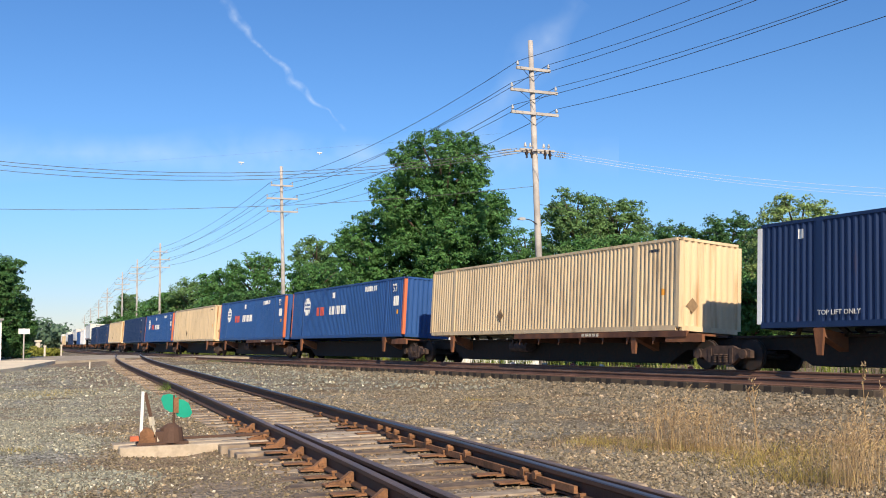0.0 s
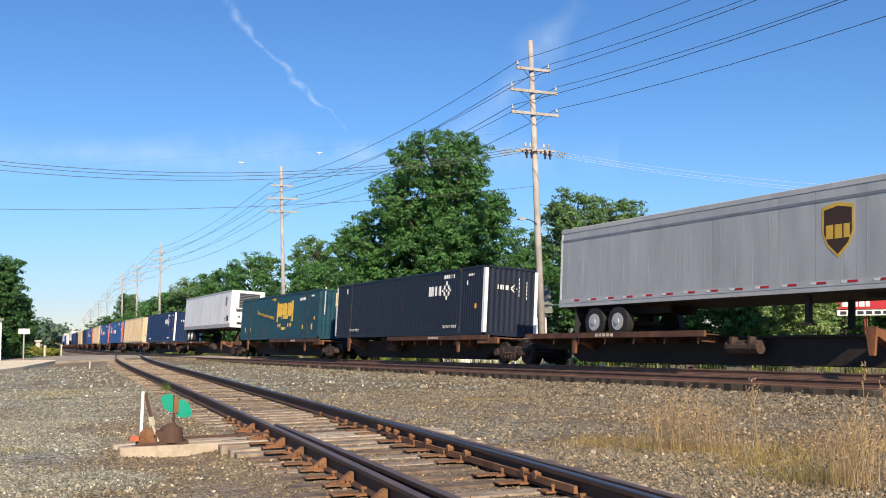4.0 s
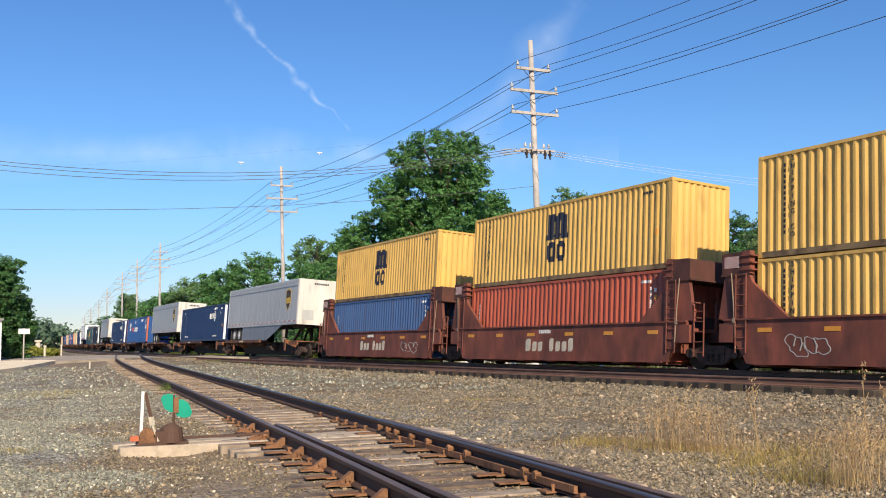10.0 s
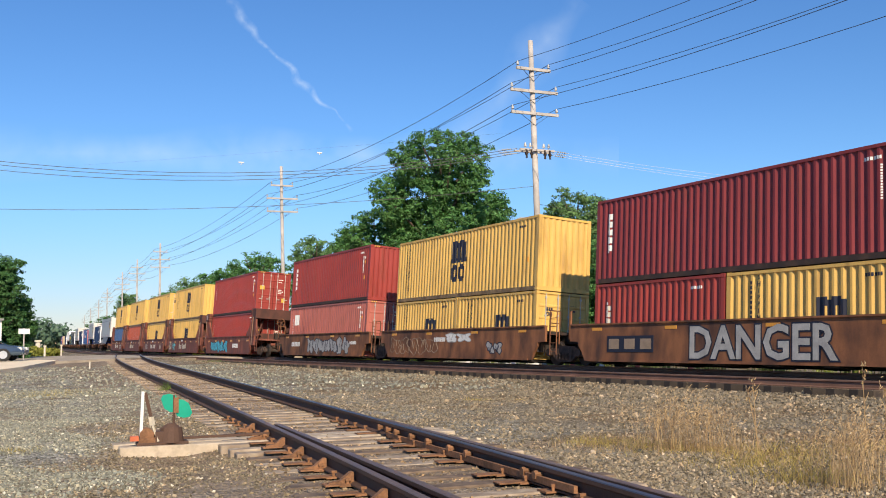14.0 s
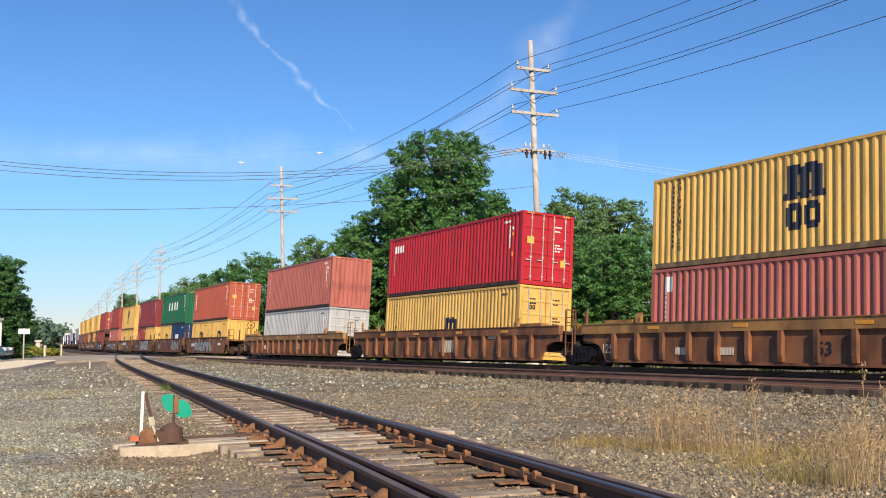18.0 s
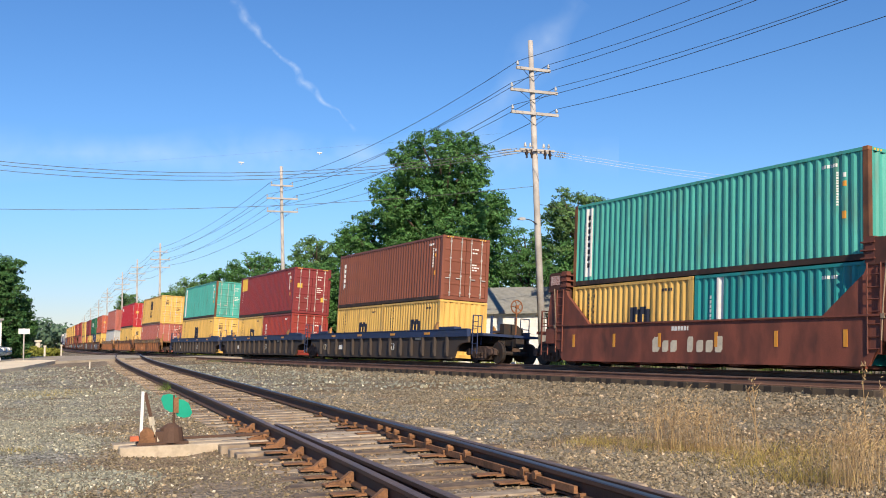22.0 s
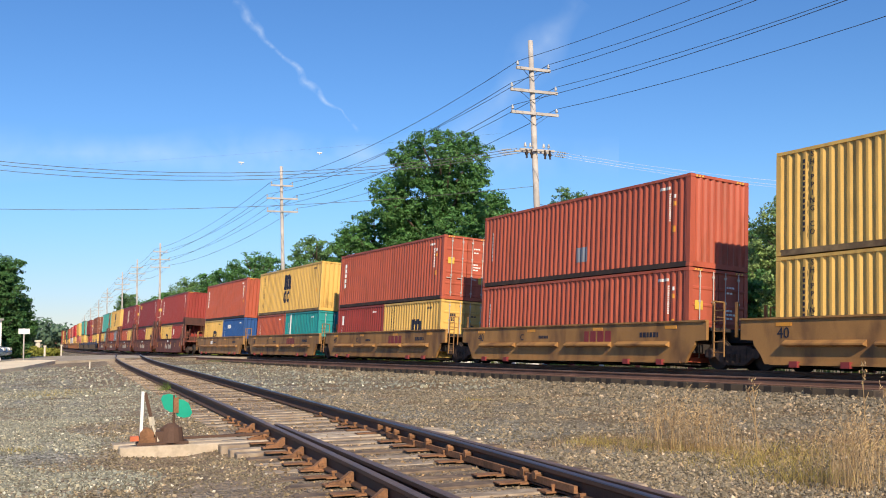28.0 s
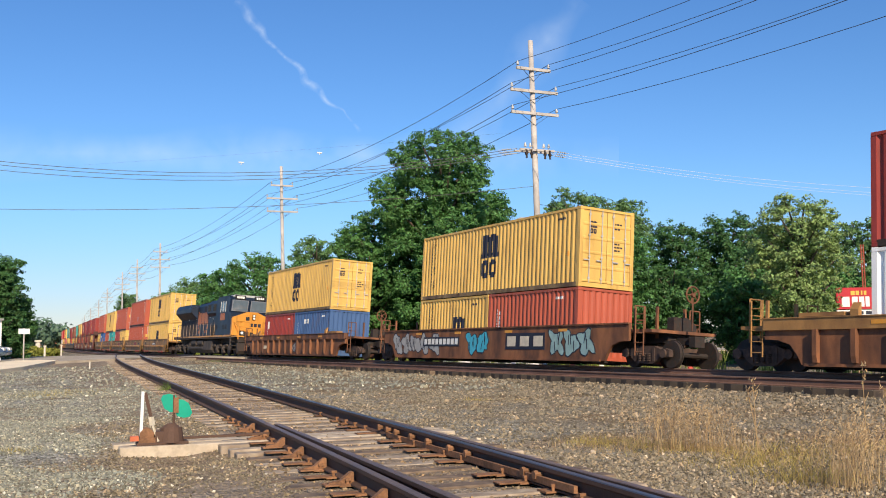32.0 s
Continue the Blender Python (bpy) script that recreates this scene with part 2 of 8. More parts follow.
# ---------------------------------------------------------------- ground, road, tracks
def gravel_material():
    """Crushed stone: cells of stone size in several greys and tans, larger patches of dirt, bump from the cells."""
    m = bpy.data.materials.new("crushed stone ground")
    m.use_nodes = True
    n, l = m.node_tree.nodes, m.node_tree.links
    b = n["Principled BSDF"]
    co = n.new("ShaderNodeTexCoord")
    cell = n.new("ShaderNodeTexVoronoi")
    cell.inputs["Scale"].default_value = 30
    l.new(co.outputs["Object"], cell.inputs["Vector"])
    sep = n.new("ShaderNodeSeparateColor")
    l.new(cell.outputs["Color"], sep.inputs[0])
    ramp = n.new("ShaderNodeValToRGB")
    e = ramp.color_ramp.elements
    e[0].position, e[0].color = 0.0, (0.13, 0.115, 0.086, 1)
    e[1].position, e[1].color = 1.0, (0.80, 0.74, 0.63, 1)
    for p, c in ((0.3, (0.232, 0.222, 0.176, 1)), (0.6, (0.34, 0.325, 0.264, 1)), (0.93, (0.42, 0.405, 0.345, 1))):
        k = e.new(p)
        k.color = c
    l.new(sep.outputs[0], ramp.inputs[0])
    big = n.new("ShaderNodeTexNoise")
    big.inputs["Scale"].default_value, big.inputs["Detail"].default_value = 0.55, 7
    l.new(co.outputs["Object"], big.inputs["Vector"])
    mr = n.new("ShaderNodeMapRange")
    mr.inputs["From Min"].default_value, mr.inputs["From Max"].default_value = 0.47, 0.60
    mr.inputs["To Max"].default_value = 0.75
    l.new(big.outputs["Fac"], mr.inputs["Value"])
    mx = n.new("ShaderNodeMix")
    mx.data_type, mx.blend_type = "RGBA", "MULTIPLY"
    l.new(mr.outputs[0], mx.inputs["Factor"])
    l.new(ramp.outputs[0], mx.inputs["A"])
    mx.inputs["B"].default_value = (0.86, 0.68, 0.52, 1)
    # trodden brown earth round the switch stand
    away = n.new("ShaderNodeVectorMath")
    away.operation = "DISTANCE"
    away.inputs[1].default_value = (3.1, 10.9, -0.35)
    l.new(co.outputs["Object"], away.inputs[0])
    rough_edge = n.new("ShaderNodeMath")
    rough_edge.operation = "MULTIPLY_ADD"
    rough_edge.inputs[1].default_value = 3.2
    l.new(big.outputs["Fac"], rough_edge.inputs[0])
    l.new(away.outputs["Value"], rough_edge.inputs[2])
    dm = n.new("ShaderNodeMapRange")
    dm.inputs["From Min"].default_value, dm.inputs["From Max"].default_value = 3.5, 2.6
    dm.inputs["To Max"].default_value = 0.8
    l.new(rough_edge.outputs[0], dm.inputs["Value"])
    earth = n.new("ShaderNodeMix")
    earth.data_type = "RGBA"
    l.new(dm.outputs[0], earth.inputs["Factor"])
    l.new(mx.outputs["Result"], earth.inputs["A"])
    earth.inputs["B"].default_value = (0.24, 0.185, 0.13, 1)
    # brown grit under the siding, dirtier stone beyond it: across is the distance from the siding's centre
    pos = n.new("ShaderNodeSeparateXYZ")
    l.new(co.outputs["Object"], pos.inputs[0])

    def maths(op, a, b, c=None):
        k = n.new("ShaderNodeMath")
        k.operation = op
        for i, v in enumerate((a, b, c)):
            if v is None:
                continue
            if isinstance(v, float):
                k.inputs[i].default_value = v
            else:
                l.new(v, k.inputs[i])
        return k.outputs[0]
    lead = maths("MULTIPLY_ADD", pos.outputs["Y"], -0.193, pos.outputs["X"])
    bow = maths("MULTIPLY", maths("MULTIPLY", pos.outputs["Y"], pos.outputs["Y"]), 0.00125)
    across = maths("ADD", maths("ADD", lead, bow), -3.046)
    wob = maths("MULTIPLY_ADD", big.outputs["Fac"], 1.6, -0.8)
    mb = n.new("ShaderNodeMapRange")
    mb.inputs["From Min"].default_value, mb.inputs["From Max"].default_value = 2.5, 1.7
    mb.inputs["To Max"].default_value = 0.75
    l.new(maths("ADD", maths("ABSOLUTE", maths("ADD", across, 0.5), None), wob), mb.inputs["Value"])
    grit = n.new("ShaderNodeMix")
    grit.data_type = "RGBA"
    l.new(mb.outputs[0], grit.inputs["Factor"])
    l.new(earth.outputs["Result"], grit.inputs["A"])
    grit.inputs["B"].default_value = (0.27, 0.20, 0.135, 1)
    mf = n.new("ShaderNodeMapRange")
    mf.inputs["From Min"].default_value, mf.inputs["From Max"].default_value = 1.0, 4.0
    l.new(maths("ADD", across, wob), mf.inputs["Value"])
    dirty = n.new("ShaderNodeMix")
    dirty.data_type, dirty.blend_type = "RGBA", "MULTIPLY"
    l.new(mf.outputs[0], dirty.inputs["Factor"])
    l.new(grit.outputs["Result"], dirty.inputs["A"])
    dirty.inputs["B"].default_value = (0.84, 0.75, 0.64, 1)
    mid = n.new("ShaderNodeTexNoise")
    mid.inputs["Scale"].default_value, mid.inputs["Detail"].default_value = 4.0, 5
    l.new(co.outputs["Object"], mid.inputs["Vector"])
    mv = n.new("ShaderNodeMapRange")
    mv.inputs["From Min"].default_value, mv.inputs["From Max"].default_value = 0.3, 0.7
    mv.inputs["To Min"].default_value, mv.inputs["To Max"].default_value = 0.72, 1.3
    l.new(mid.outputs["Fac"], mv.inputs["Value"])
    sc = n.new("ShaderNodeVectorMath")
    sc.operation = "SCALE"
    l.new(dirty.outputs["Result"], sc.inputs[0])
    l.new(mv.outputs[0], sc.inputs["Scale"])
    l.new(sc.outputs[0], b.inputs["Base Color"])
    b.inputs["Roughness"].default_value = 0.95
    b.inputs["Specular IOR Level"].default_value = 0.2
    bp = n.new("ShaderNodeBump")
    bp.invert = True
    bp.inputs["Strength"].default_value, bp.inputs["Distance"].default_value = 1.0, 0.03
    l.new(cell.outputs["Distance"], bp.inputs["Height"])
    l.new(bp.outputs[0], b.inputs["Normal"])
    return m


def stone_material(name, tone):
    m = bpy.data.materials.new(name)
    m.use_nodes = True
    n, l = m.node_tree.nodes, m.node_tree.links
    b = n["Principled BSDF"]
    geo = n.new("ShaderNodeNewGeometry")
    ramp = n.new("ShaderNodeValToRGB")
    e = ramp.color_ramp.elements
    e[0].position, e[0].color = 0.0, (0.13, 0.12, 0.098, 1)
    e[1].position, e[1].color = 1.0, (0.78, 0.74, 0.66, 1)
    for p, c in ((0.35, (0.215, 0.214, 0.19, 1)), (0.65, (0.305, 0.305, 0.275, 1)), (0.88, (0.385, 0.352, 0.272, 1)), (0.965, (0.529, 0.458, 0.358, 1))):
        k = e.new(p)
        k.color = c
    l.new(geo.outputs["Random Per Island"], ramp.inputs[0])
    tm = n.new("ShaderNodeVectorMath")
    tm.operation = "MULTIPLY"
    tm.inputs[1].default_value = tone
    l.new(ramp.outputs[0], tm.inputs[0])
    l.new(tm.outputs[0], b.inputs["Base Color"])
    b.inputs["Roughness"].default_value = 0.9
    b.inputs["Specular IOR Level"].default_value = 0.25
    return m


M["gravel"] = gravel_material()
M["stone"] = stone_material("loose crushed stones", (0.98, 1.0, 0.91))
M["stone_brown"] = stone_material("brown stained stones", (1.0, 0.74, 0.50))
M["stone_earth"] = stone_material("earthy stones", (0.82, 0.70, 0.54))
M["stone_ballast"] = stone_material("grey brown crushed stone", (0.88, 0.76, 0.61))
M["stone_bank"] = stone_material("coarse grey brown ballast", (0.72, 0.62, 0.51))
M["ballast"] = material("grey ballast stone", (0.24, 0.225, 0.205), 0.95, 0, 0.5, 2, 0.3, 30)
M["road"] = material("worn sandy road", (0.44, 0.37, 0.28), 0.95, 0, 0.2, 0.6, 0.0, 30, second=(0.30, 0.25, 0.19), mix=0.45)
M["sand"] = material("pale sandy concrete", (0.88, 0.74, 0.52), 0.95, 0, 0.15, 0.8, 0.0, 30)
M["tie"] = material("weathered grey timber", (0.42, 0.335, 0.24), 0.9, 0, 0.35, 3, 0.6, 18, second=(0.22, 0.155, 0.105), mix=0.44, sharp=0.16)
M["tie_pale"] = material("bleached headblock timber", (0.50, 0.41, 0.30), 0.9, 0, 0.25, 4, 0.6, 22, second=(0.30, 0.23, 0.17), mix=0.4)
M["tie_brown"] = material("brown oily timber", (0.22, 0.155, 0.10), 0.9, 0, 0.4, 3, 0.6, 18, second=(0.08, 0.055, 0.04), mix=0.45, sharp=0.16)
M["tie_dark"] = material("creosoted dark timber", (0.030, 0.023, 0.019), 0.9, 0, 0.4, 3, 0.5, 18)
M["rail"] = material("rusty brown rail steel", (0.10, 0.055, 0.037), 0.8, 0.15, 0.3, 2, 0.15, 40)
M["rail_main"] = material("reddish brown rail steel", (0.19, 0.10, 0.068), 0.8, 0.05, 0.35, 2, 0.15, 40)
M["rail_run"] = material("dull running surface", (0.30, 0.21, 0.16), 0.5, 0.4, 0.3, 2, 0.05, 40)
M["rail_rust"] = material("orange rust", (0.235, 0.115, 0.055), 0.9, 0.05, 0.5, 5, 0.4, 40)
M["rail_head"] = material("worn rail head steel", (0.20, 0.135, 0.10), 0.5, 0.45, 0.3, 2, 0.05, 40)
M["rail_bright"] = material("polished rail head steel", (0.15, 0.145, 0.145), 0.42, 0.85, 0.2, 2, 0.03, 40)


def axis_steps(marks):
    """Coordinates from (end, step) pairs that begin with a start."""
    out = [marks[0]]
    for end, step in marks[1:]:
        n = max(1, round((end - out[-1]) / step))
        a = out[-1]
        out += [a + (end - a) * (i + 1) / n for i in range(n)]
    return out


def build_ground():
    xs = axis_steps([-3000, (-300, 900), (-60, 60), (-10, 5), (0, 0.6), (30, 0.3), (80, 5), (400, 40), (3000, 650)])
    ys = axis_steps([-3000, (-300, 900), (-20, 40), (2, 3), (26, 0.3), (90, 1.2), (300, 15), (3500, 400)])
    verts, faces = [], []
    for y in ys:
        for x in xs:
            z = ground_z(x, y)
            if -10 < x < 30 and 0 < y < 90:
                z += uneven(x, y)
            verts.append((x, y, z))
    w = len(xs)
    for j in range(len(ys) - 1):
        for i in range(w - 1):
            faces.append((j * w + i, j * w + i + 1, (j + 1) * w + i + 1, (j + 1) * w + i))
    me = bpy.data.meshes.new("ground")
    me.from_pydata(verts, [], faces)
    me.shade_smooth()
    me.materials.append(M["gravel"])
    return tagged(new("ground", me), "grey crushed stone ground of the rail yard", "ground", kind="structure")


ground = build_ground()

RAIL = ((-0.07, 0.0), (0.07, 0.0), (0.07, 0.012), (0.012, 0.03), (0.010, 0.115), (0.036, 0.132), (0.036, 0.165), (0.028, 0.172), (-0.028, 0.172), (-0.036, 0.165), (-0.036, 0.132), (-0.010, 0.115), (-0.012, 0.03), (-0.07, 0.012))


def rail_along(name, points, mat, head, label):
    """A rail whose head lies along points (x, y, z, heading, lean)."""
    verts, faces = [], []
    n = len(RAIL)
    for x, y, z, a, e in points:
        for u, v in RAIL:
            v = v - 0.172
            uu, vv = u * math.cos(e) + v * math.sin(e), v * math.cos(e) - u * math.sin(e)
            verts.append((x + uu * math.cos(a), y - uu * math.sin(a), z + vv))
    for j in range(len(points) - 1):
        for i in range(n):
            k = (i + 1) % n
            faces.append((j * n + i, j * n + k, (j + 1) * n + k, (j + 1) * n + i))
    faces.append(tuple(range(n))[::-1])
    faces.append(tuple(range((len(points) - 1) * n, len(points) * n)))
    me = bpy.data.meshes.new(name)
    me.from_pydata(verts, [], faces)
    me.materials.append(mat)
    me.materials.append(head)
    for p in me.polygons:
        if p.index < (len(points) - 1) * n and p.index % n in (6, 7, 8):
            p.material_index = 1
    return tagged(new(name, me), label, "rail", kind="structure")


def main_rail(shift, side, lift):
    pts = []
    for s in axis_steps([-60, (140, 4), (1000, 20)]):
        x, y, a = line(s, shift + side * 0.7535)
        pts.append((x, y, lift - side * 0.7535 * math.sin(cant(s)), a, cant(s)))
    return pts


NEAR_LIFT = 0.05
for shift, lift in ((0.0, 0.0), (NEAR_SHIFT, NEAR_LIFT)):
    for side in (-1, 1):
        rail_along("rail_main", main_rail(shift, side, lift), M["rail_main"], M["rail_run"], "brown steel running rail of the main line")


def siding_pts(off, y0, y1, step=1.0, drop=0.0):
    """off: a number, or a function of y."""
    pts = []
    for y in axis_steps([y0, (y1, step)]):
        x, z, a = siding(y)
        o = off(y) if callable(off) else off
        pts.append((x + o * math.cos(a), y - o * math.sin(a), z - drop, a, 0))
    return pts


TOE = 12.2
rail_along("rail_siding", siding_pts(-1.507, -36, 66), M["rail"], M["rail_head"], "rusty brown stock rail of the siding")
rail_along("rail_siding", siding_pts(0.0, -36, 66), M["rail"], M["rail_bright"], "dark siding rail with a polished head")
rail_along("rail_siding", siding_pts(lambda y: -1.507 + 0.115 + 0.014 * (TOE - y), -36, TOE, 0.6), M["rail"], M["rail_head"], "tapered switch point rail lying open")
rail_along("rail_siding", siding_pts(lambda y: 0.076 + 0.0102 * (TOE - y), -36, TOE, 0.6), M["rail"], M["rail_head"], "rusty stock rail beside the closed switch point")


def tie_mesh(length, key):
    def build(bm):
        v = box(bm, -length / 2, length / 2, -0.115, 0.115, -0.17, 0)
        bmesh.ops.bevel(bm, geom=list(bm.edges), offset=0.012, segments=1, affect="EDGES")
    return mesh(("tie", key), build)


rng = random.Random(4)
siding_bed = tagged(new("track_siding"), "weathered timber ties under the siding rails", "railway track", kind="structure")
y = -34.0
while y < 60:
    x, z, a = siding(y)
    extra = 0.45 if y < TOE + 0.5 else 0.0
    put("tie", tie_mesh(2.6 + extra, "s" if extra else "n"), M["tie"] if rng.random() < 0.8 else M["tie_brown"], siding_bed,
        Matrix.Translation((x - 0.75 * math.cos(a) + (extra * 0.2 + rng.uniform(-0.06, 0.06)), y, z - 0.185 + rng.uniform(-0.012, 0.004))) @ Matrix.Rotation(-a + rng.uniform(-0.02, 0.02), 4, "Z"))
    y += 0.52 + rng.uniform(-0.03, 0.03)

near_bed = tagged(new("track_main"), "dark timber ties in the ballast of the main line", "railway track", kind="structure")
s = 2.0
while s < 72:
    put("tie", tie_mesh(2.6, "n"), M["tie_dark"] if rng.random() < 0.9 else M["tie_brown"], near_bed,
        on_line(s, NEAR_SHIFT, NEAR_LIFT - 0.185 + rng.uniform(-0.012, 0.006)) @ Matrix.Translation((rng.uniform(-0.06, 0.06), 0, 0)))
    s += 0.54 + rng.uniform(-0.03, 0.03)


def joined_ties():
    bm = bmesh.new()
    for shift, lift, s0, s1 in ((0, 0, -50, 260), (NEAR_SHIFT, NEAR_LIFT, 72, 260), (NEAR_SHIFT, NEAR_LIFT, -50, 1.6)):
        s = s0
        while s < s1:
            m = on_line(s, shift, lift - 0.185)
            bmesh.ops.transform(bm, matrix=m, verts=box(bm, -1.3, 1.3, -0.115, 0.115, -0.17, 0))
            s += 0.6
    return part("ties_far", bm, M["tie_dark"])


tagged(joined_ties(), "dark timber ties under the far track", "railway ties", kind="stuff")


def slab(name, rim, drop, mat):
    """A closed slab under the outline rim (x, y, z), given anticlockwise from above."""
    n = len(rim)
    verts = list(rim) + [(x, y, z - drop) for x, y, z in rim]
    faces = [tuple(range(n)), tuple(range(2 * n - 1, n - 1, -1))] + [(i, i + n, (i + 1) % n + n, (i + 1) % n) for i in range(n)]
    me = bpy.data.meshes.new(name)
    me.from_pydata(verts, [], faces)
    me.materials.append(mat)
    return new(name, me)


def build_road():
    near = [(-60, 44), (-9, 50), (4, 53.0), (8, 55), (12, 57.5), (16, 64), (19, 67), (26, 68), (34, 69), (90, 74)]
    far = [(-60, 66), (-9, 72), (4, 74.0), (8, 75), (12, 76), (16, 77.5), (19, 79), (26, 80), (34, 81), (90, 86)]

    def z(x, y):
        return max(ground_z(x, y) + 0.10, 0.03) if 13 < x < 30 else ground_z(x, y) + 0.12
    n = len(near)
    top = [(x, y, z(x, y)) for x, y in near] + [(x, y, z(x, y)) for x, y in far]
    verts = top + [(x, y, h - 0.3) for x, y, h in top]
    faces = []
    for i in range(n - 1):
        faces += [(i, i + 1, n + i + 1, n + i), (2 * n + i, 3 * n + i, 3 * n + i + 1, 2 * n + i + 1), (i, 2 * n + i, 2 * n + i + 1, i + 1), (n + i, n + i + 1, 3 * n + i + 1, 3 * n + i)]
    faces += [(0, n, 3 * n, 2 * n), (n - 1, 3 * n - 1, 4 * n - 1, 2 * n - 1)]
    me = bpy.data.meshes.new("road")
    me.from_pydata(verts, [], faces)
    me.materials.append(M["road"])
    return tagged(new("road", me), "worn grey road over the level crossing", "road", kind="structure")


build_road()


def build_apron():
    edge = [(-6, 33), (2.8, 38.5), (5.2, 45.0), (8.2, 56), (7.5, 58), (4.0, 57), (-6, 50)]
    rim = [(x, y, ground_z(x, y) + 0.16) for x, y in edge]
    return tagged(slab("pavement", rim, 0.3, M["sand"]), "pale sandy concrete apron beside the road", "pavement", kind="structure")


build_apron()


# ---------------------------------------------------------------- loose stones
def stones(name, count, spread, size, seed, label, mat="stone"):
    """Angular stones scattered over the ground; spread(g, n) gives x, y."""
    g = np.random.default_rng(seed)
    x, y = spread(g, count)
    z = np.array([ground_z(a, b) + uneven(a, b) for a, b in zip(x, y)])
    n = len(x)
    k = size * g.lognormal(0, 0.35, n)
    cube = np.array([(-1, -1, -1), (1, -1, -1), (1, 1, -1), (-1, 1, -1), (-1, -1, 1), (1, -1, 1), (1, 1, 1), (-1, 1, 1)], float)
    v = cube[None] * g.uniform(0.45, 1.0, (n, 8, 3)) * np.array([1, 0.8, 0.65])
    q = g.normal(size=(n, 4))
    q /= np.linalg.norm(q, axis=1)[:, None]
    w, a, b, c = q.T
    R = np.stack([1 - 2 * (b * b + c * c), 2 * (a * b - c * w), 2 * (a * c + b * w), 2 * (a * b + c * w), 1 - 2 * (a * a + c * c), 2 * (b * c - a * w), 2 * (a * c - b * w), 2 * (b * c + a * w), 1 - 2 * (a * a + b * b)], 1).reshape(n, 3, 3)
    v = np.einsum("nij,nkj->nki", R, v) * (k / 2)[:, None, None] + np.stack([x, y, z + k * 0.12], 1)[:, None]
    f = np.array([(3, 2, 1, 0), (4, 5, 6, 7), (0, 1, 5, 4), (1, 2, 6, 5), (2, 3, 7, 6), (3, 0, 4, 7)])
    faces = (f[None] + (np.arange(n) * 8)[:, None, None]).reshape(-1, 4)
    me = bpy.data.meshes.new(name)
    me.from_pydata(v.reshape(-1, 3).tolist(), [], faces.tolist())
    me.materials.append(M[mat])
    return tagged(new(name, me), label, "gravel", kind="stuff")


def off_rails(x, y):
    """True where a stone would not lie on the siding's ties."""
    yy = np.minimum(y, 75)
    rx = 3.796 + 0.1930 * yy - 0.001647 * yy ** 2 + 1.882e-5 * yy ** 3
    return (x > rx + 0.55) | (x < rx - 2.06)


def fan(r0, r1, a0=0.06, a1=1.0):
    def f(g, n):
        r = np.sqrt(g.uniform(r0 ** 2, r1 ** 2, n * 3))
        t = g.uniform(a0, a1, n * 3)
        x, y = r * np.sin(t), r * np.cos(t)
        patch = np.sin(x * 1.3 + 0.7 * np.sin(y * 0.9)) * np.sin(y * 0.8 + x * 0.5) + 0.5 * np.sin(x * 3.1) * np.sin(y * 2.7)
        keep = off_rails(x, y) & (x < 16.2) & (patch + g.normal(0, 0.35, n * 3) > -0.85)
        return x[keep][:n], y[keep][:n]
    return f


def bank(g, n):
    s = g.uniform(2, 62, n)
    d = g.uniform(-4.6, -1.1, n) + NEAR_SHIFT
    return TRACK_X + BEND * s * s / 2 + d, s


def cribs(g, n):
    y = g.uniform(3, 45, n)
    x = 3.796 + 0.1930 * y - 0.001647 * y ** 2 + 1.882e-5 * y ** 3 + g.uniform(-2.1, 0.6, n)
    return x, y


def left_of(f, side):
    """Only the places on one side of the siding (-1 near the camera's left, 1 beyond it)."""
    def g2(g, n):
        x, y = f(g, n)
        keep = (x - 0.193 * y + 0.00125 * y * y - 3.046) * side > 0
        return x[keep], y[keep]
    return g2


def trodden(x, y):
    """How far a place lies in the brown earth beside the switch stand and along the siding's near side."""
    across = x - 0.193 * y + 0.00125 * y * y - 3.046
    beside = np.clip((across + 3.3 + 0.5 * np.sin(y * 1.7) + 0.3 * np.sin(x * 5.1)) / 0.6, 0, 1) * np.clip((20 - y) / 4, 0, 1)
    front = 0.75 * np.clip((9.6 - y + 0.5 * np.sin(x * 2.3)) / 0.8, 0, 1)
    return np.maximum(beside, front)


def kept(f, earthy):
    """Only the places in the earth, or only those out of it."""
    def g2(g, n):
        x, y = f(g, n)
        keep = (g.random(len(x)) < trodden(x, y)) == earthy
        return x[keep], y[keep]
    return g2


left = left_of(fan(3.6, 28, 0.06, 0.45), -1)
stones("gravel_near", 30000, left_of(fan(3.6, 11.5), 1), 0.024, 11, "loose grey crushed stone in front of the tracks", "stone_ballast")
stones("gravel_left", 30000, kept(left, False), 0.022, 16, "loose grey crushed stone beside the siding")
front = left_of(fan(3.6, 18, 0.04, 0.55), -1)
stones("gravel_front", 34000, kept(front, False), 0.021, 19, "loose grey crushed stone close to the camera")
stones("gravel_earth", 34000, kept(front, True), 0.020, 17, "small brown stones trodden into earth by the switch stand", "stone_earth")
stones("pebbles", 700, kept(front, True), 0.026, 18, "scattered white pebbles on the brown earth", "mark_cream")
stones("gravel_middle", 23000, left_of(fan(11, 24), 1), 0.031, 12, "loose grey crushed stone between the tracks", "stone_ballast")
stones("gravel_far", 6000, fan(24, 48, 0.05, 0.6), 0.05, 13, "scattered pale stones along the siding")
stones("ballast_bank", 18000, bank, 0.05, 14, "coarse grey ballast on the bank of the main line", "stone_bank")
stones("ballast_cribs", 9000, cribs, 0.024, 15, "small brown stones and grit between the ties", "stone_brown")

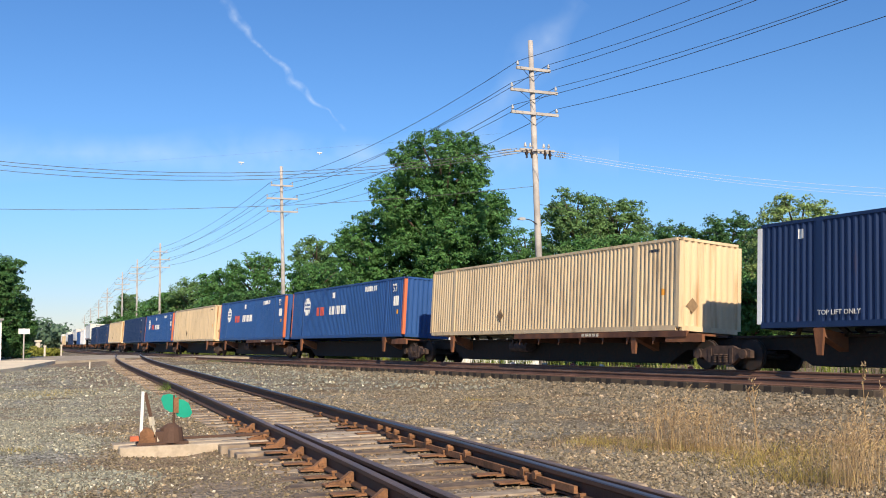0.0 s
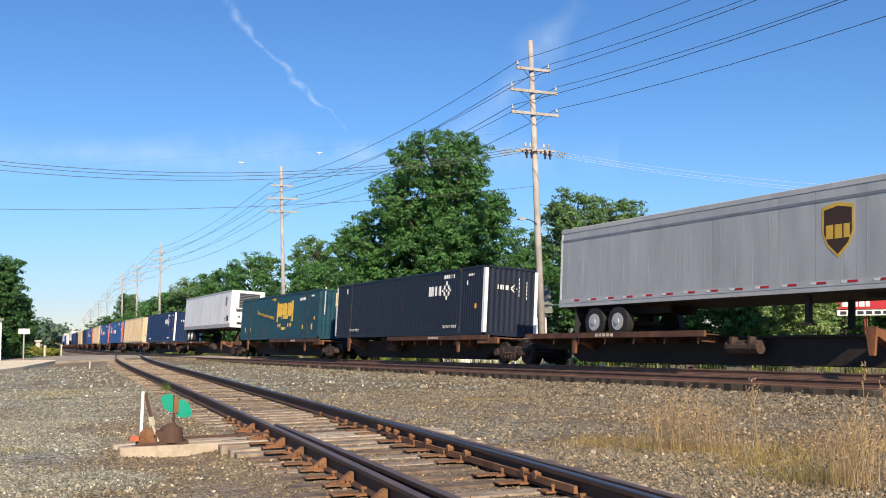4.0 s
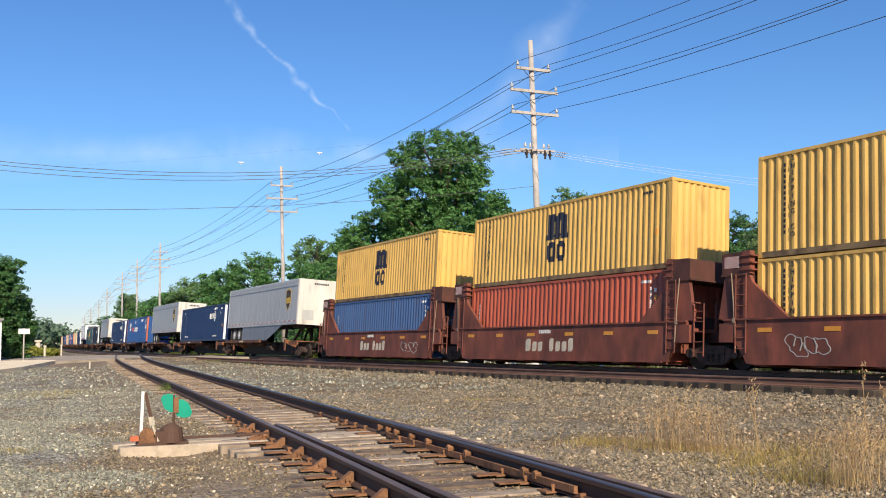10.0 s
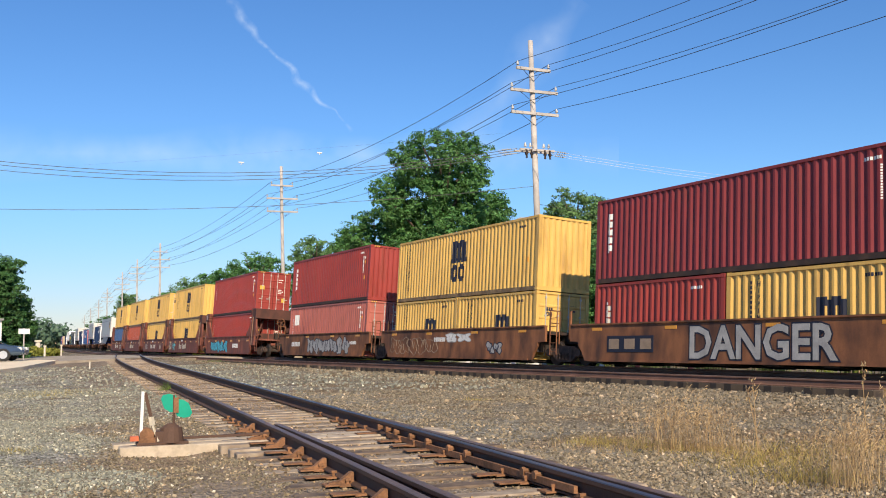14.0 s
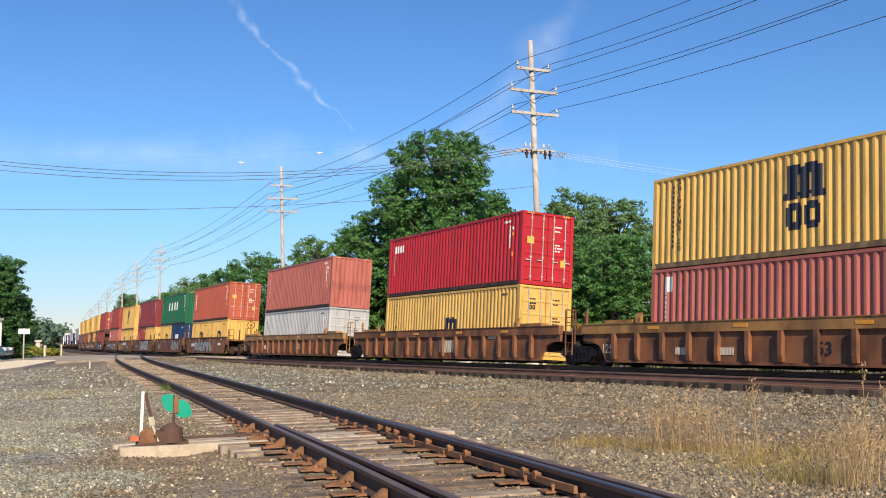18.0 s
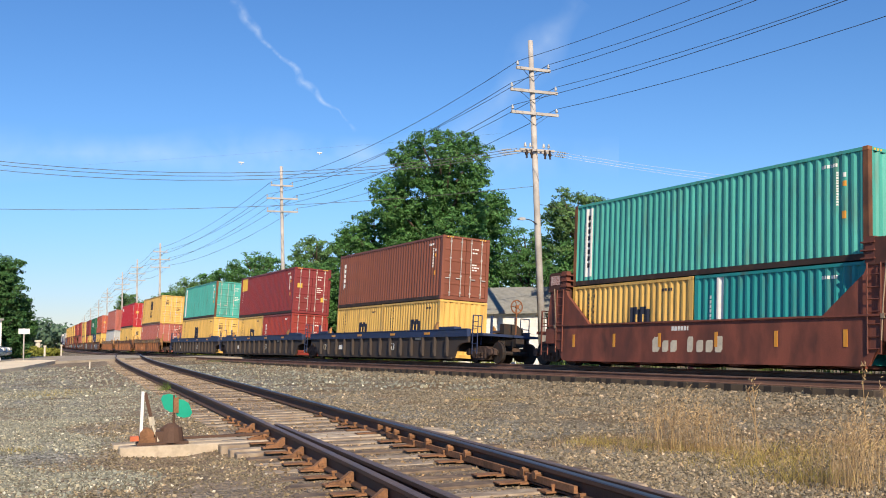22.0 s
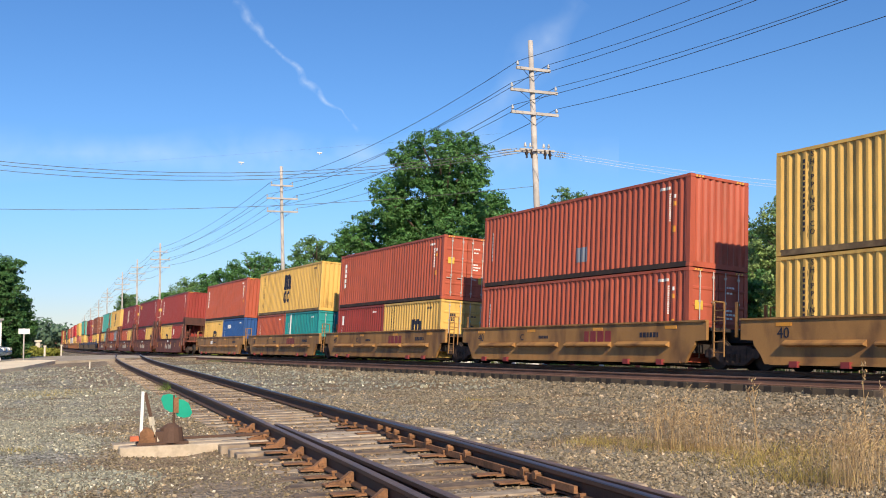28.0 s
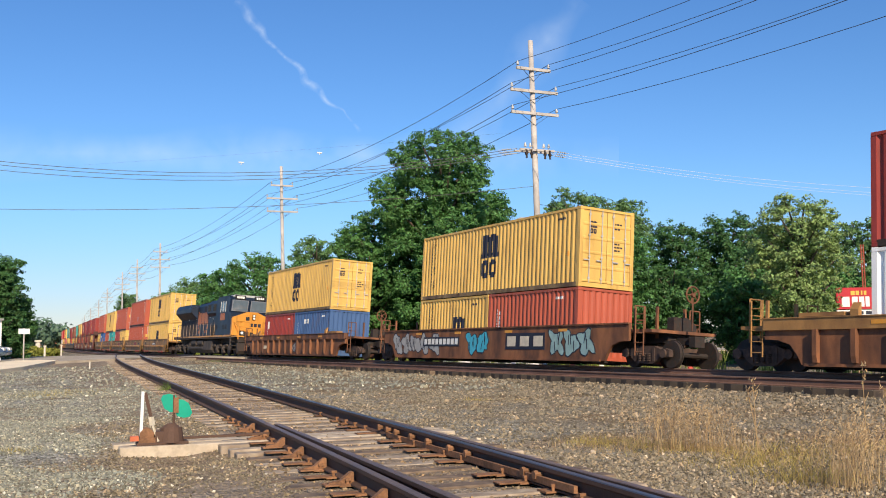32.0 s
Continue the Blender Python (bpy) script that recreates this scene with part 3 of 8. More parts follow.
# ---------------------------------------------------------------- containers
def corrugation(y0, y1, pitch, depth):
    """Outline (y, inset) of a trapezoid-folded sheet."""
    n = max(2, round((y1 - y0) / pitch))
    p = (y1 - y0) / n
    pts = []
    for i in range(n):
        a = y0 + i * p
        pts += [(a, 0), (a + 0.26 * p, 0), (a + 0.5 * p, depth), (a + 0.76 * p, depth)]
    pts.append((y1, 0))
    return pts


def sheet(bm, pts, z0, z1, place):
    lo = [bm.verts.new(place(u, d, z0)) for u, d in pts]
    hi = [bm.verts.new(place(u, d, z1)) for u, d in pts]
    for i in range(len(pts) - 1):
        bm.faces.new((lo[i], lo[i + 1], hi[i + 1], hi[i]))


def inset_at(pts, u):
    for (a, da), (b, db) in zip(pts, pts[1:]):
        if a <= u <= b:
            return da + (db - da) * (u - a) / max(1e-6, b - a)
    return 0.0


def decal(pts, rects, x, lift=0.006):
    """Paint patches (y0, y1, z0, z1) that follow the folds of a side sheet at -x: one bmesh for each connected patch."""
    ys = sorted({round(v, 4) for r in rects for v in r[:2]} | {round(u, 4) for u, d in pts})
    zs = sorted({round(v, 4) for r in rects for v in r[2:]})
    cells = set()
    for y0, y1, z0, z1 in rects:
        for i in range(len(ys) - 1):
            c = (ys[i] + ys[i + 1]) / 2
            if y0 < c < y1:
                cells |= {(i, j) for j in range(len(zs) - 1) if z0 < (zs[j] + zs[j + 1]) / 2 < z1}
    out = []
    while cells:
        todo, seen = [min(cells)], set()
        while todo:
            c = todo.pop()
            if c in cells:
                cells.remove(c)
                seen.add(c)
                todo += [(c[0] + 1, c[1]), (c[0] - 1, c[1]), (c[0], c[1] + 1), (c[0], c[1] - 1)]
        bm, made = bmesh.new(), {}

        def corner(i, j):
            if (i, j) not in made:
                made[i, j] = bm.verts.new((-x + inset_at(pts, ys[i]) - lift, ys[i], zs[j]))
            return made[i, j]
        for i, j in sorted(seen):
            bm.faces.new((corner(i, j), corner(i, j + 1), corner(i + 1, j + 1), corner(i + 1, j)))
        out.append(bm)
    return out


def bitmap(rows, cy, cz, w, h):
    """Rectangles of a picture in characters, seen on the side towards the camera (left is +y)."""
    out = []
    nr = len(rows)
    for r, row in enumerate(rows):
        nc = len(row)
        c = 0
        while c < nc:
            if row[c] == "#":
                e = c
                while e < nc and row[e] == "#":
                    e += 1
                out.append((cy + w / 2 - e * w / nc, cy + w / 2 - c * w / nc, cz + h / 2 - (r + 1) * h / nr, cz + h / 2 - r * h / nr))
                c = e
            else:
                c += 1
    return out


ARCHES = ["..#####..#####...", "..##############.", "..##############.", "..####.####.####.", "..####.####.####.", "..####.####.####.", "..####.####.####.", "..####.####.####.", "#################", "######.####.#####"]
TWO_RINGS = [".######...######.", "########.########", "###..###.###..###", "###..###.###..###", "###..###.###..###", "########.########", ".######...######."]
DISC = ["..#####..", ".#.###.#.", "#########", "#.#.#.#.#", "#########", "#.#.#.#.#", "#########", ".#.###.#.", "..#####.."]
SHIELD = ["############", "############", "############", "############", "############", "############", ".##########.", ".##########.", "..########..", "...######...", "....####...."]
BRACKETS = ["###......................###", "##.######..######..######.##", "#########.########.#########", "#########.########.#########", "#########.########.#########", "#########.########.#########", "#########.########.#########", "#########.########.#########", "##.######..######..######.##", "##........................##", "##........................##", "###......................###", "............................", "..##..##............##..##..", "..##..##............##..##.."]
LOZENGE = ["....#....", "...###...", "..##.##..", ".##...##.", "##..#..##", ".##...##.", "..##.##..", "...###...", "....#...."]
SEVEN = ((0, 0.32, 0.46), (-0.42, 0.27, 0.35), (-0.79, 0.27, 0.35), (-1.5, 0.24, 0.46), (-1.9, 0.27, 0.35), (-2.28, 0.27, 0.35), (-2.66, 0.28, 0.46))


def blocks(cy, cz, widths, h, gap):
    """A row of plain blocks in the place of lettering, read from +y to -y."""
    total = sum(widths) + gap * (len(widths) - 1)
    y, out = cy + total / 2, []
    for w in widths:
        out += [(y - w, y, cz - h / 2, cz + h / 2)]
        y -= w + gap
    return out


def column(cy, cz, n, w, h, gap):
    return [(cy - w / 2, cy + w / 2, cz + n * (h + gap) / 2 - k * (h + gap) - h, cz + n * (h + gap) / 2 - k * (h + gap)) for k in range(n)]


SHAPES = {
    "arches": lambda cy, cz, k: bitmap(ARCHES, cy, cz + 0.40 * k, 1.25 * k, 0.86 * k) + bitmap(TWO_RINGS, cy, cz - 0.44 * k, 1.02 * k, 0.66 * k),
    "arches_small": lambda cy, cz, k: bitmap(ARCHES, cy, cz, 1.1 * k, 0.8 * k),
    "wordrow": lambda cy, cz, k: blocks(cy, cz, [0.16 * k, 0.2 * k, 0.22 * k, 0.2 * k], 0.34 * k, 0.06 * k),
    "lozenge": lambda cy, cz, k: bitmap(LOZENGE, cy, cz, 0.82 * k, 0.82 * k),
    "disc": lambda cy, cz, k: bitmap(DISC, cy, cz, 0.85 * k, 0.85 * k),
    "brackets": lambda cy, cz, k: bitmap(BRACKETS, cy, cz, 3.4 * k, 1.7 * k),
    "fine_text": lambda cy, cz, k: blocks(cy, cz, [0.09 * k, 0.12 * k, 0.08 * k, 0.1 * k, 0.1 * k, 0.06 * k], 0.13 * k, 0.035 * k),
    "longrow": lambda cy, cz, k: blocks(cy, cz, [0.2 * k, 0.18 * k, 0.2 * k, 0.16 * k, 0.2 * k, 0.2 * k, 0.2 * k, 0.14 * k, 0.2 * k], 0.42 * k, 0.06 * k),
    "shortrow": lambda cy, cz, k: blocks(cy, cz, [0.2 * k, 0.2 * k, 0.2 * k, 0.18 * k, 0.12 * k], 0.42 * k, 0.05 * k),
    "wide4": lambda cy, cz, k: blocks(cy, cz, [0.55 * k, 0.6 * k, 0.5 * k, 0.5 * k], 0.75 * k, 0.75 * k),
    "column": lambda cy, cz, k: column(cy, cz, 8, 0.11 * k, 0.11 * k, 0.04 * k),
    "column_ink": lambda cy, cz, k: column(cy, cz, 8, 0.11 * k, 0.10 * k, 0.05 * k),
    "column_fine": lambda cy, cz, k: column(cy, cz, 13, 0.10 * k, 0.105 * k, 0.05 * k),
    "column_big": lambda cy, cz, k: column(cy, cz, 5, 0.22 * k, 0.2 * k, 0.07 * k),
    "stripe": lambda cy, cz, k: [(cy - 0.18 * k, cy + 0.18 * k, cz - 1.2, cz + 1.2)],
    "panel": lambda cy, cz, k: [(cy - 0.35 * k, cy + 0.35 * k, cz - 0.26 * k, cz + 0.26 * k)],
    "stroke_row": lambda cy, cz, k: blocks(cy, cz, [0.24 * k, 0.2 * k, 0.24 * k], 0.26 * k, 0.06 * k),
    "tag": lambda cy, cz, k: [(cy - 0.07 * k, cy + 0.07 * k, cz - 0.1 * k, cz + 0.1 * k)],
    "scrawl": lambda cy, cz, k: blocks(cy, cz, [0.05, 0.05, 0.12, 0.05, 0.1], 0.2 * k, 0.14),
}


M["box_rail_tan"] = material("dusty tan container rail", (0.24, 0.165, 0.085), 0.8, 0, 0.3, 1.2, 0.1, 30, second=(0.10, 0.06, 0.035), mix=0.45)
M["tan_rusted"] = material("rust-streaked cream paint", (0.70, 0.54, 0.33), 0.6, 0, 0.12, 1.3, 0.05, 25, second=(0.36, 0.16, 0.05), mix=0.44, sharp=0.09, spec=0.35, streak=0.10)
M["post_worn"] = material("rusted dark blue lifting post", (0.02, 0.032, 0.045), 0.7, 0, 0.3, 1.2, 0.1, 30, second=(0.12, 0.065, 0.04), mix=0.42)
M["box_rail"] = material("dark brown container rail", (0.038, 0.024, 0.02), 0.8, 0, 0.3, 1.2, 0.1, 30, second=(0.085, 0.048, 0.03), mix=0.4)


def container(L, H, W, col, near="doors", logo=None, label="", post=None, q=0.0, z=0.0, marks=True):
    """A corrugated freight container; near: what its end towards the camera shows, 'doors' or 'panel'."""
    domestic = L > 14
    if col == "aqua":
        post = "car_rust"
    th = tagged(new("shipping_container"), label, "container", "containers on the train")
    mat = M[col]
    hy, hx = L / 2, W / 2
    zb, zt = (0.17, H - 0.10)
    pitch = 0.20 if domestic else 0.278
    pts = corrugation(-hy + 0.16, hy - 0.16, pitch, 0.034 if domestic else 0.045)

    def frame_b(bm):
        for sx in (-1, 1):
            box(bm, sx * hx - (0.08 if sx > 0 else 0), sx * hx + (0.08 if sx < 0 else 0), -hy + 0.15, hy - 0.15, zt, H - 0.012)
        for sy in (-1, 1):
            box(bm, -hx + 0.14, hx - 0.14, sy * hy - (0.12 if sy > 0 else 0), sy * hy + (0.12 if sy < 0 else 0), 0.012, zb)
            box(bm, -hx + 0.14, hx - 0.14, sy * hy - (0.12 if sy > 0 else 0), sy * hy + (0.12 if sy < 0 else 0), zt, H - 0.012)
        box(bm, -hx + 0.1, hx - 0.1, -hy + 0.12, hy - 0.12, 0.06, 0.15)
    put("frame", mesh(("frame", L, H, W), frame_b), mat, th)

    rail_mat = mat if domestic else M["box_rail_tan" if col == "yellow" else "box_rail"]

    def bottom_b(bm):
        box(bm, -0.10, 0.0, -hy + 0.15, hy - 0.15, 0.012, zb)
    put("bottom_rail", mesh(("bottom_rail", L), bottom_b), rail_mat, th, (hx, 0, 0))
    put("bottom_rail", mesh(("bottom_rail", L), bottom_b), rail_mat, th, (-hx + 0.10, 0, 0))

    def post_b(bm):
        box(bm, -0.075, 0.075, -0.08, 0.08, 0.12, H - 0.12)
    for sx in (-1, 1):
        for sy in (-1, 1):
            put("corner_post", mesh(("corner_post", H), post_b), M[post] if post else mat, th, (sx * (hx - 0.076), sy * (hy - 0.081), 0))

    def cast_b(bm):
        v = box(bm, -0.082, 0.082, -0.09, 0.09, 0, 0.118)
        bmesh.ops.bevel(bm, geom=list(bm.edges), offset=0.012, segments=1, affect="EDGES")
    yc = 6.096 if domestic else hy
    for sx in (-1, 1):
        for sy in (-1, 1):
            for zz in (0, H - 0.118):
                put("corner_casting", mesh("corner_casting", cast_b), M[post] if post else mat, th, (sx * (hx - 0.08), sy * (yc - 0.088), zz))
    if domestic:
        def mid_b(bm):
            box(bm, -0.05, 0.05, -0.10, 0.10, 0.0, H - 0.002)
        for sy in (-1, 1):
            for sx in (-1, 1):
                put("lifting_post", mesh(("lifting_post", H), mid_b), M["post_worn"] if col in ("dark_green", "ink") else mat, th, (sx * (hx - 0.047), sy * 6.0, 0))

    def side_b(bm):
        sheet(bm, pts, zb, zt, lambda u, d, zz: (-hx + 0.012 + d, u, zz))
    put("side_panel", mesh(("side_panel", L, H, W), side_b), mat, th)
    put("side_panel", mesh(("side_panel", L, H, W), side_b), mat, th, Matrix.Rotation(math.pi, 4, "Z"))

    if H > 2.8 and not domestic:
        def tape_b(bm):
            for sx in (-1, 1):
                for k in range(3):
                    c = sx * (hx - 0.25 - 0.12 * k)
                    prism(bm, [(c - 0.045, H - 0.09), (c + 0.015, H - 0.09), (c + 0.045, H - 0.03), (c - 0.015, H - 0.03)], "y", -hy - 0.004, -hy + 0.01)
        tagged(put("hazard_tape", mesh(("hazard_tape", L, H), tape_b), M["mark_gold"], th), kind="stuff")

    def roof_b(bm):
        box(bm, -hx + 0.06, hx - 0.06, -hy + 0.12, hy - 0.12, H - 0.05, H - 0.02)
    put("roof", mesh(("roof", L, H, W), roof_b), mat, th)

    def end_b(bm):
        e = corrugation(-hx + 0.14, hx - 0.14, 0.26, 0.045)
        sheet(bm, e, zb, zt, lambda u, d, zz: (u, -hy + 0.015 + d, zz))
    for yaw, doors in ((0, near == "doors"), (math.pi, near != "doors")):
        turn = Matrix.Rotation(yaw, 4, "Z")
        if not doors:
            put("end_panel", mesh(("end_panel", L, H, W), end_b), M["tan_rusted"] if col == "tan" else mat, th, turn)
            continue

        def leaf_b(bm):
            n, prof = 5, [(-hy + 0.06, zb + 0.02)]
            for k in range(n):
                a, c = zb + 0.02 + (zt - zb - 0.04) * k / n, zb + 0.02 + (zt - zb - 0.04) * (k + 1) / n
                prof += [(-hy + 0.004, a), (-hy + 0.004, a + 0.05), (-hy + 0.022, a + 0.09), (-hy + 0.022, c - 0.04)]
            prof += [(-hy + 0.004, zt - 0.02), (-hy + 0.06, zt - 0.02)]
            prism(bm, prof, "x", 0.012, hx - 0.16)

        def rods_b(bm):
            rod(bm, (0, 0, zb - 0.02), (0, 0, zt + 0.02), 0.019, 6)
            for k in (0.06, 0.35, 0.65, 0.94):
                c = zb + (zt - zb) * k
                box(bm, -0.045, 0.045, -0.012, 0.03, c - 0.03, c + 0.03)
            box(bm, -0.02, 0.24, -0.02, 0.004, zb + 0.78, zb + 0.82)
        for mirror in (1, -1):
            lf = put("door", mesh(("door", L, H, W), leaf_b), mat, th, turn @ Matrix.Diagonal((mirror, 1, 1, 1)))
            for x in (0.25, 0.80):
                put("lock_rod", mesh(("lock_rod", H), rods_b), M["rods"], lf, (x, -hy - 0.022, 0), "")
            if col in ("red", "maroon", "scarlet", "orange_red") and L > 10:
                def sticker_b(bm, up=mirror < 0):
                    if up:
                        box(bm, -0.98, -0.66, -hy - 0.004, -hy + 0.002, H - 1.28, H - 1.0)
                    else:
                        box(bm, 0.62, 0.86, -hy - 0.004, -hy + 0.002, H - 2.1, H - 1.82)
                put("sticker", mesh(("sticker", L, H, mirror), sticker_b), M["mark_gold"], th, turn)
            if mirror == -1 and col == "yellow":
                def mini_b(bm):
                    for y0, y1, a, b in bitmap(ARCHES, 0.62, H - 0.62, 0.34, 0.24) + bitmap(TWO_RINGS, 0.62, H - 0.86, 0.28, 0.18):
                        box(bm, -y1, -y0, -hy + 0.016, -hy + 0.0195, a, b)
                tagged(put("door_emblem", mesh(("door_emblem", L, H), mini_b), M["mark_black"], th, turn), kind="stuff")
            if marks:
                def text_b(bm):
                    r = random.Random(3)
                    for k, (zz, n) in enumerate(((H - 0.55, 3), (H - 0.72, 2), (H - 1.15, 2), (H - 1.27, 2), (H - 1.39, 3), (H - 1.51, 2))):
                        x = 0.34
                        for i in range(n):
                            w = r.uniform(0.05, 0.14)
                            box(bm, x, x + w, -hy + 0.016, -hy + 0.0195, zz, zz + 0.06)
                            x += w + 0.03
                if mirror == 1:
                    tagged(put("door_marks", mesh(("door_marks", L, H), text_b), M["mark_white"] if col not in ("yellow", "yellow_pale", "white", "silver", "tan") else M["mark_black"], th, turn), kind="stuff")
    if col == "tan":
        def diamond_b(bm):
            prism(bm, [(0, -0.24), (0.24, 0), (0, 0.24), (-0.24, 0)], "x", -0.004, 0.004)
        put("placard", mesh("diamond_placard", diamond_b), M["mark_diamond"], th, (-hx - 0.004, 2.2, 0.75))
        put("placard", mesh("diamond_placard", diamond_b), M["mark_diamond"], th, Matrix.Translation((-0.75, -hy - 0.004, 0.8)) @ Matrix.Rotation(math.pi / 2, 4, "Z"))
    std = [("fine_text", "mark_black" if col in ("yellow", "tan", "white", "silver") else "mark_white", -hy + 1.2, H - 0.35, 0.7), ("tag", "mark_amber", -hy + 0.75, H * 0.42, 1.0)]
    if 10 < L < 13 and col != "yellow":
        std += [("tag", "mark_amber", -hy + 0.72, H * 0.70, 0.7), ("tag", "mark_white", -hy + 0.72, H * 0.78, 0.6), ("column_fine", "mark_white", -hy + 0.95, H * 0.66, 0.45)]
    if L < 13 and col == "yellow":
        tall = min(1.0, H / 2.9)
        put("lettering", words("\n".join("SHIPPING CO"), 0.21 * tall), M["mark_black"], th, (-hx - 0.002, hy - 1.22, H * 0.56))
        std.append(("column_fine", "mark_black", hy - 0.92, H * 0.54, tall))
    elif L < 13:
        std.append(("column", "mark_black" if col in ("yellow", "tan", "white", "silver") else "mark_white", hy - 0.65, H * 0.55, 1.0 if L > 10 else 0.9))
    for kind, ink, cy, cz, k in (logo or []) + std:
        stock = (kind, ink, cy, cz, k) in std
        patches = decal(pts, SHAPES[kind](cy, cz, k), hx - 0.012, 0.010 if kind == "column_ink" else 0.006)
        if stock:
            whole = bmesh.new()
            for bm in patches:
                tmp = bpy.data.meshes.new("stencil")
                bm.to_mesh(tmp)
                bm.free()
                whole.from_mesh(tmp)
                bpy.data.meshes.remove(tmp)
            tagged(part("stencil", whole, M[ink], th), kind="stuff")
        else:
            for bm in patches:
                part("emblem" if kind in ("arches", "arches_small", "lozenge", "disc", "stripe", "panel", "tag") else "letter_block", bm, M[ink], th)
    return ride(th, q, z)


# ---------------------------------------------------------------- running gear and cars
def truck(parent, y, wheels=True, name="truck"):
    """A two-axle truck centred at y under a car."""
    def bol_b(bm):
        box(bm, -0.95, 0.95, -0.2, 0.2, 0.42, 0.68)
        box(bm, -0.3, 0.3, -0.32, 0.32, 0.66, 0.78)
    tk = put(name, mesh("truck_bolster", bol_b), M["truck"], parent, (0, y, 0))

    def frame_b(bm):
        prism(bm, [(-1.14, 0.34), (-1.14, 0.54), (-0.98, 0.60), (-0.72, 0.57), (-0.42, 0.68), (0.42, 0.68), (0.72, 0.57), (0.98, 0.60), (1.14, 0.54), (1.14, 0.34), (0.74, 0.36), (0.50, 0.18), (0.36, 0.12), (-0.36, 0.12), (-0.50, 0.18), (-0.74, 0.36)], "x", -0.075, 0.075)
        for c in (-0.89, 0.89):
            rod(bm, (-0.14, c, 0.44), (0.14, c, 0.44), 0.14, 10)
        for c in (-0.42, 0.42):
            box(bm, -0.10, 0.10, c - 0.06, c + 0.06, 0.2, 0.62)

    def spring_b(bm):
        for c in (-0.2, 0.0, 0.2):
            for k in range(5):
                rod(bm, (0, c, 0.2 + k * 0.052), (0, c, 0.2 + k * 0.052 + 0.03), 0.075, 8)
    for sx in (-1, 1):
        put("side_frame", mesh("side_frame", frame_b), M["truck"], tk, (sx * 1.02, 0, 0))
        put("spring_group", mesh("spring_group", spring_b), M["truck"], tk, (sx * 1.10, 0, 0))

    def wheel_b(bm):
        rod(bm, (-0.06, 0, 0), (0.06, 0, 0), 0.43, 22)
        rod(bm, (0.04, 0, 0), (0.075, 0, 0), 0.46, 22)
        rod(bm, (-0.09, 0, 0), (-0.05, 0, 0), 0.13, 10)

    def axle_b(bm):
        rod(bm, (-0.98, 0, 0), (0.98, 0, 0), 0.085, 8)
    for c in (-0.89, 0.89):
        put("axle", mesh("axle", axle_b), M["iron"], tk, (0, c, 0.43))
        for sx in (-1, 1):
            put("wheel", mesh("wheel", wheel_b), M["iron"], tk, Matrix.Translation((sx * 0.75, c, 0.43)) @ Matrix.Rotation(0 if sx < 0 else math.pi, 4, "Z"))
    return tk


def ladder(bm, x, y, z0, z1, w=0.42):
    for d in (0, w):
        rod(bm, (x, y + d, z0), (x, y + d, z1), 0.022, 6)
    n = int((z1 - z0) / 0.3)
    for k in range(n):
        z = z0 + 0.12 + k * 0.3
        rod(bm, (x, y, z), (x, y + w, z), 0.016, 5)


def side_marks(th, x, marks):
    """marks: (kind, ink, y, z, size): plain blocks or letters on a flat car side."""
    for kind, ink, y, z, k in marks:
        if kind.startswith("text:"):
            if len(kind) > 10:
                put("lettering", words(kind[5:], k, bold=0.075), M["mark_black"], th, (-x - 0.006, y, z))
            put("lettering", words(kind[5:], k, bold=0.03 if len(kind) > 10 else 0.0), M[ink], th, (-x - (0.014 if len(kind) > 10 else 0.008), y, z))
        else:
            if kind in ("plate", "emblem_plate"):
                hw2, hh2 = (1.62 * k, 0.2 * k) if kind == "plate" else (1.33 * k, 0.31 * k)
                bm = bmesh.new()
                box(bm, -x - 0.014, -x + 0.02, y - hw2, y + hw2, z - hh2, z + hh2)
                pl = part("number_plate", bm, M["mark_black"], th)
                n = 9 if kind == "plate" else 3
                for j in range(n):
                    c, w2 = y + hw2 * (0.86 - 1.72 * j / (n - 1) * (1 if kind == "plate" else 0.8) - (0 if kind == "plate" else 0.17)), hw2 * 0.68 / n
                    bm = bmesh.new()
                    box(bm, -x - 0.019, -x - 0.013, c - w2, c + w2, z - hh2 * 0.62, z + hh2 * 0.62)
                    part("letter_block", bm, M[ink], pl)
                continue
            if kind == "seven_blocks":
                for dy, w, h in SEVEN:
                    c, zc = y + dy * k, z + (h - 0.46) / 2 * k
                    bm = bmesh.new()
                    prism(bm, [(c + u * w * k / 2, zc + v * h * k / 2) for u, v in ((-1, -0.6), (-0.5, -1), (0.9, -1), (1, -0.8), (1, 0.6), (0.5, 1), (-0.9, 1), (-1, 0.8))], "x", -x - 0.006, -x + 0.02)
                    part("letter_block", bm, M[ink], th)
                continue
            if kind in ("shortrow", "longrow", "wordrow"):
                for y0, y1, z0, z1 in SHAPES[kind](y, z, k):
                    bm = bmesh.new()
                    box(bm, -x - 0.006, -x + 0.02, y0, y1, z0, z1)
                    part("letter_block", bm, M[ink], th)
                continue
            bm = bmesh.new()
            for y0, y1, z0, z1 in SHAPES[kind](y, z, k):
                box(bm, -x - 0.006, -x + 0.02, y0, y1, z0, z1)
            ob = part("emblem" if kind not in ("fine_text", "tag") else "stencil", bm, M[ink], th)
            if ob.name.startswith("stencil"):
                tagged(ob, kind="stuff")


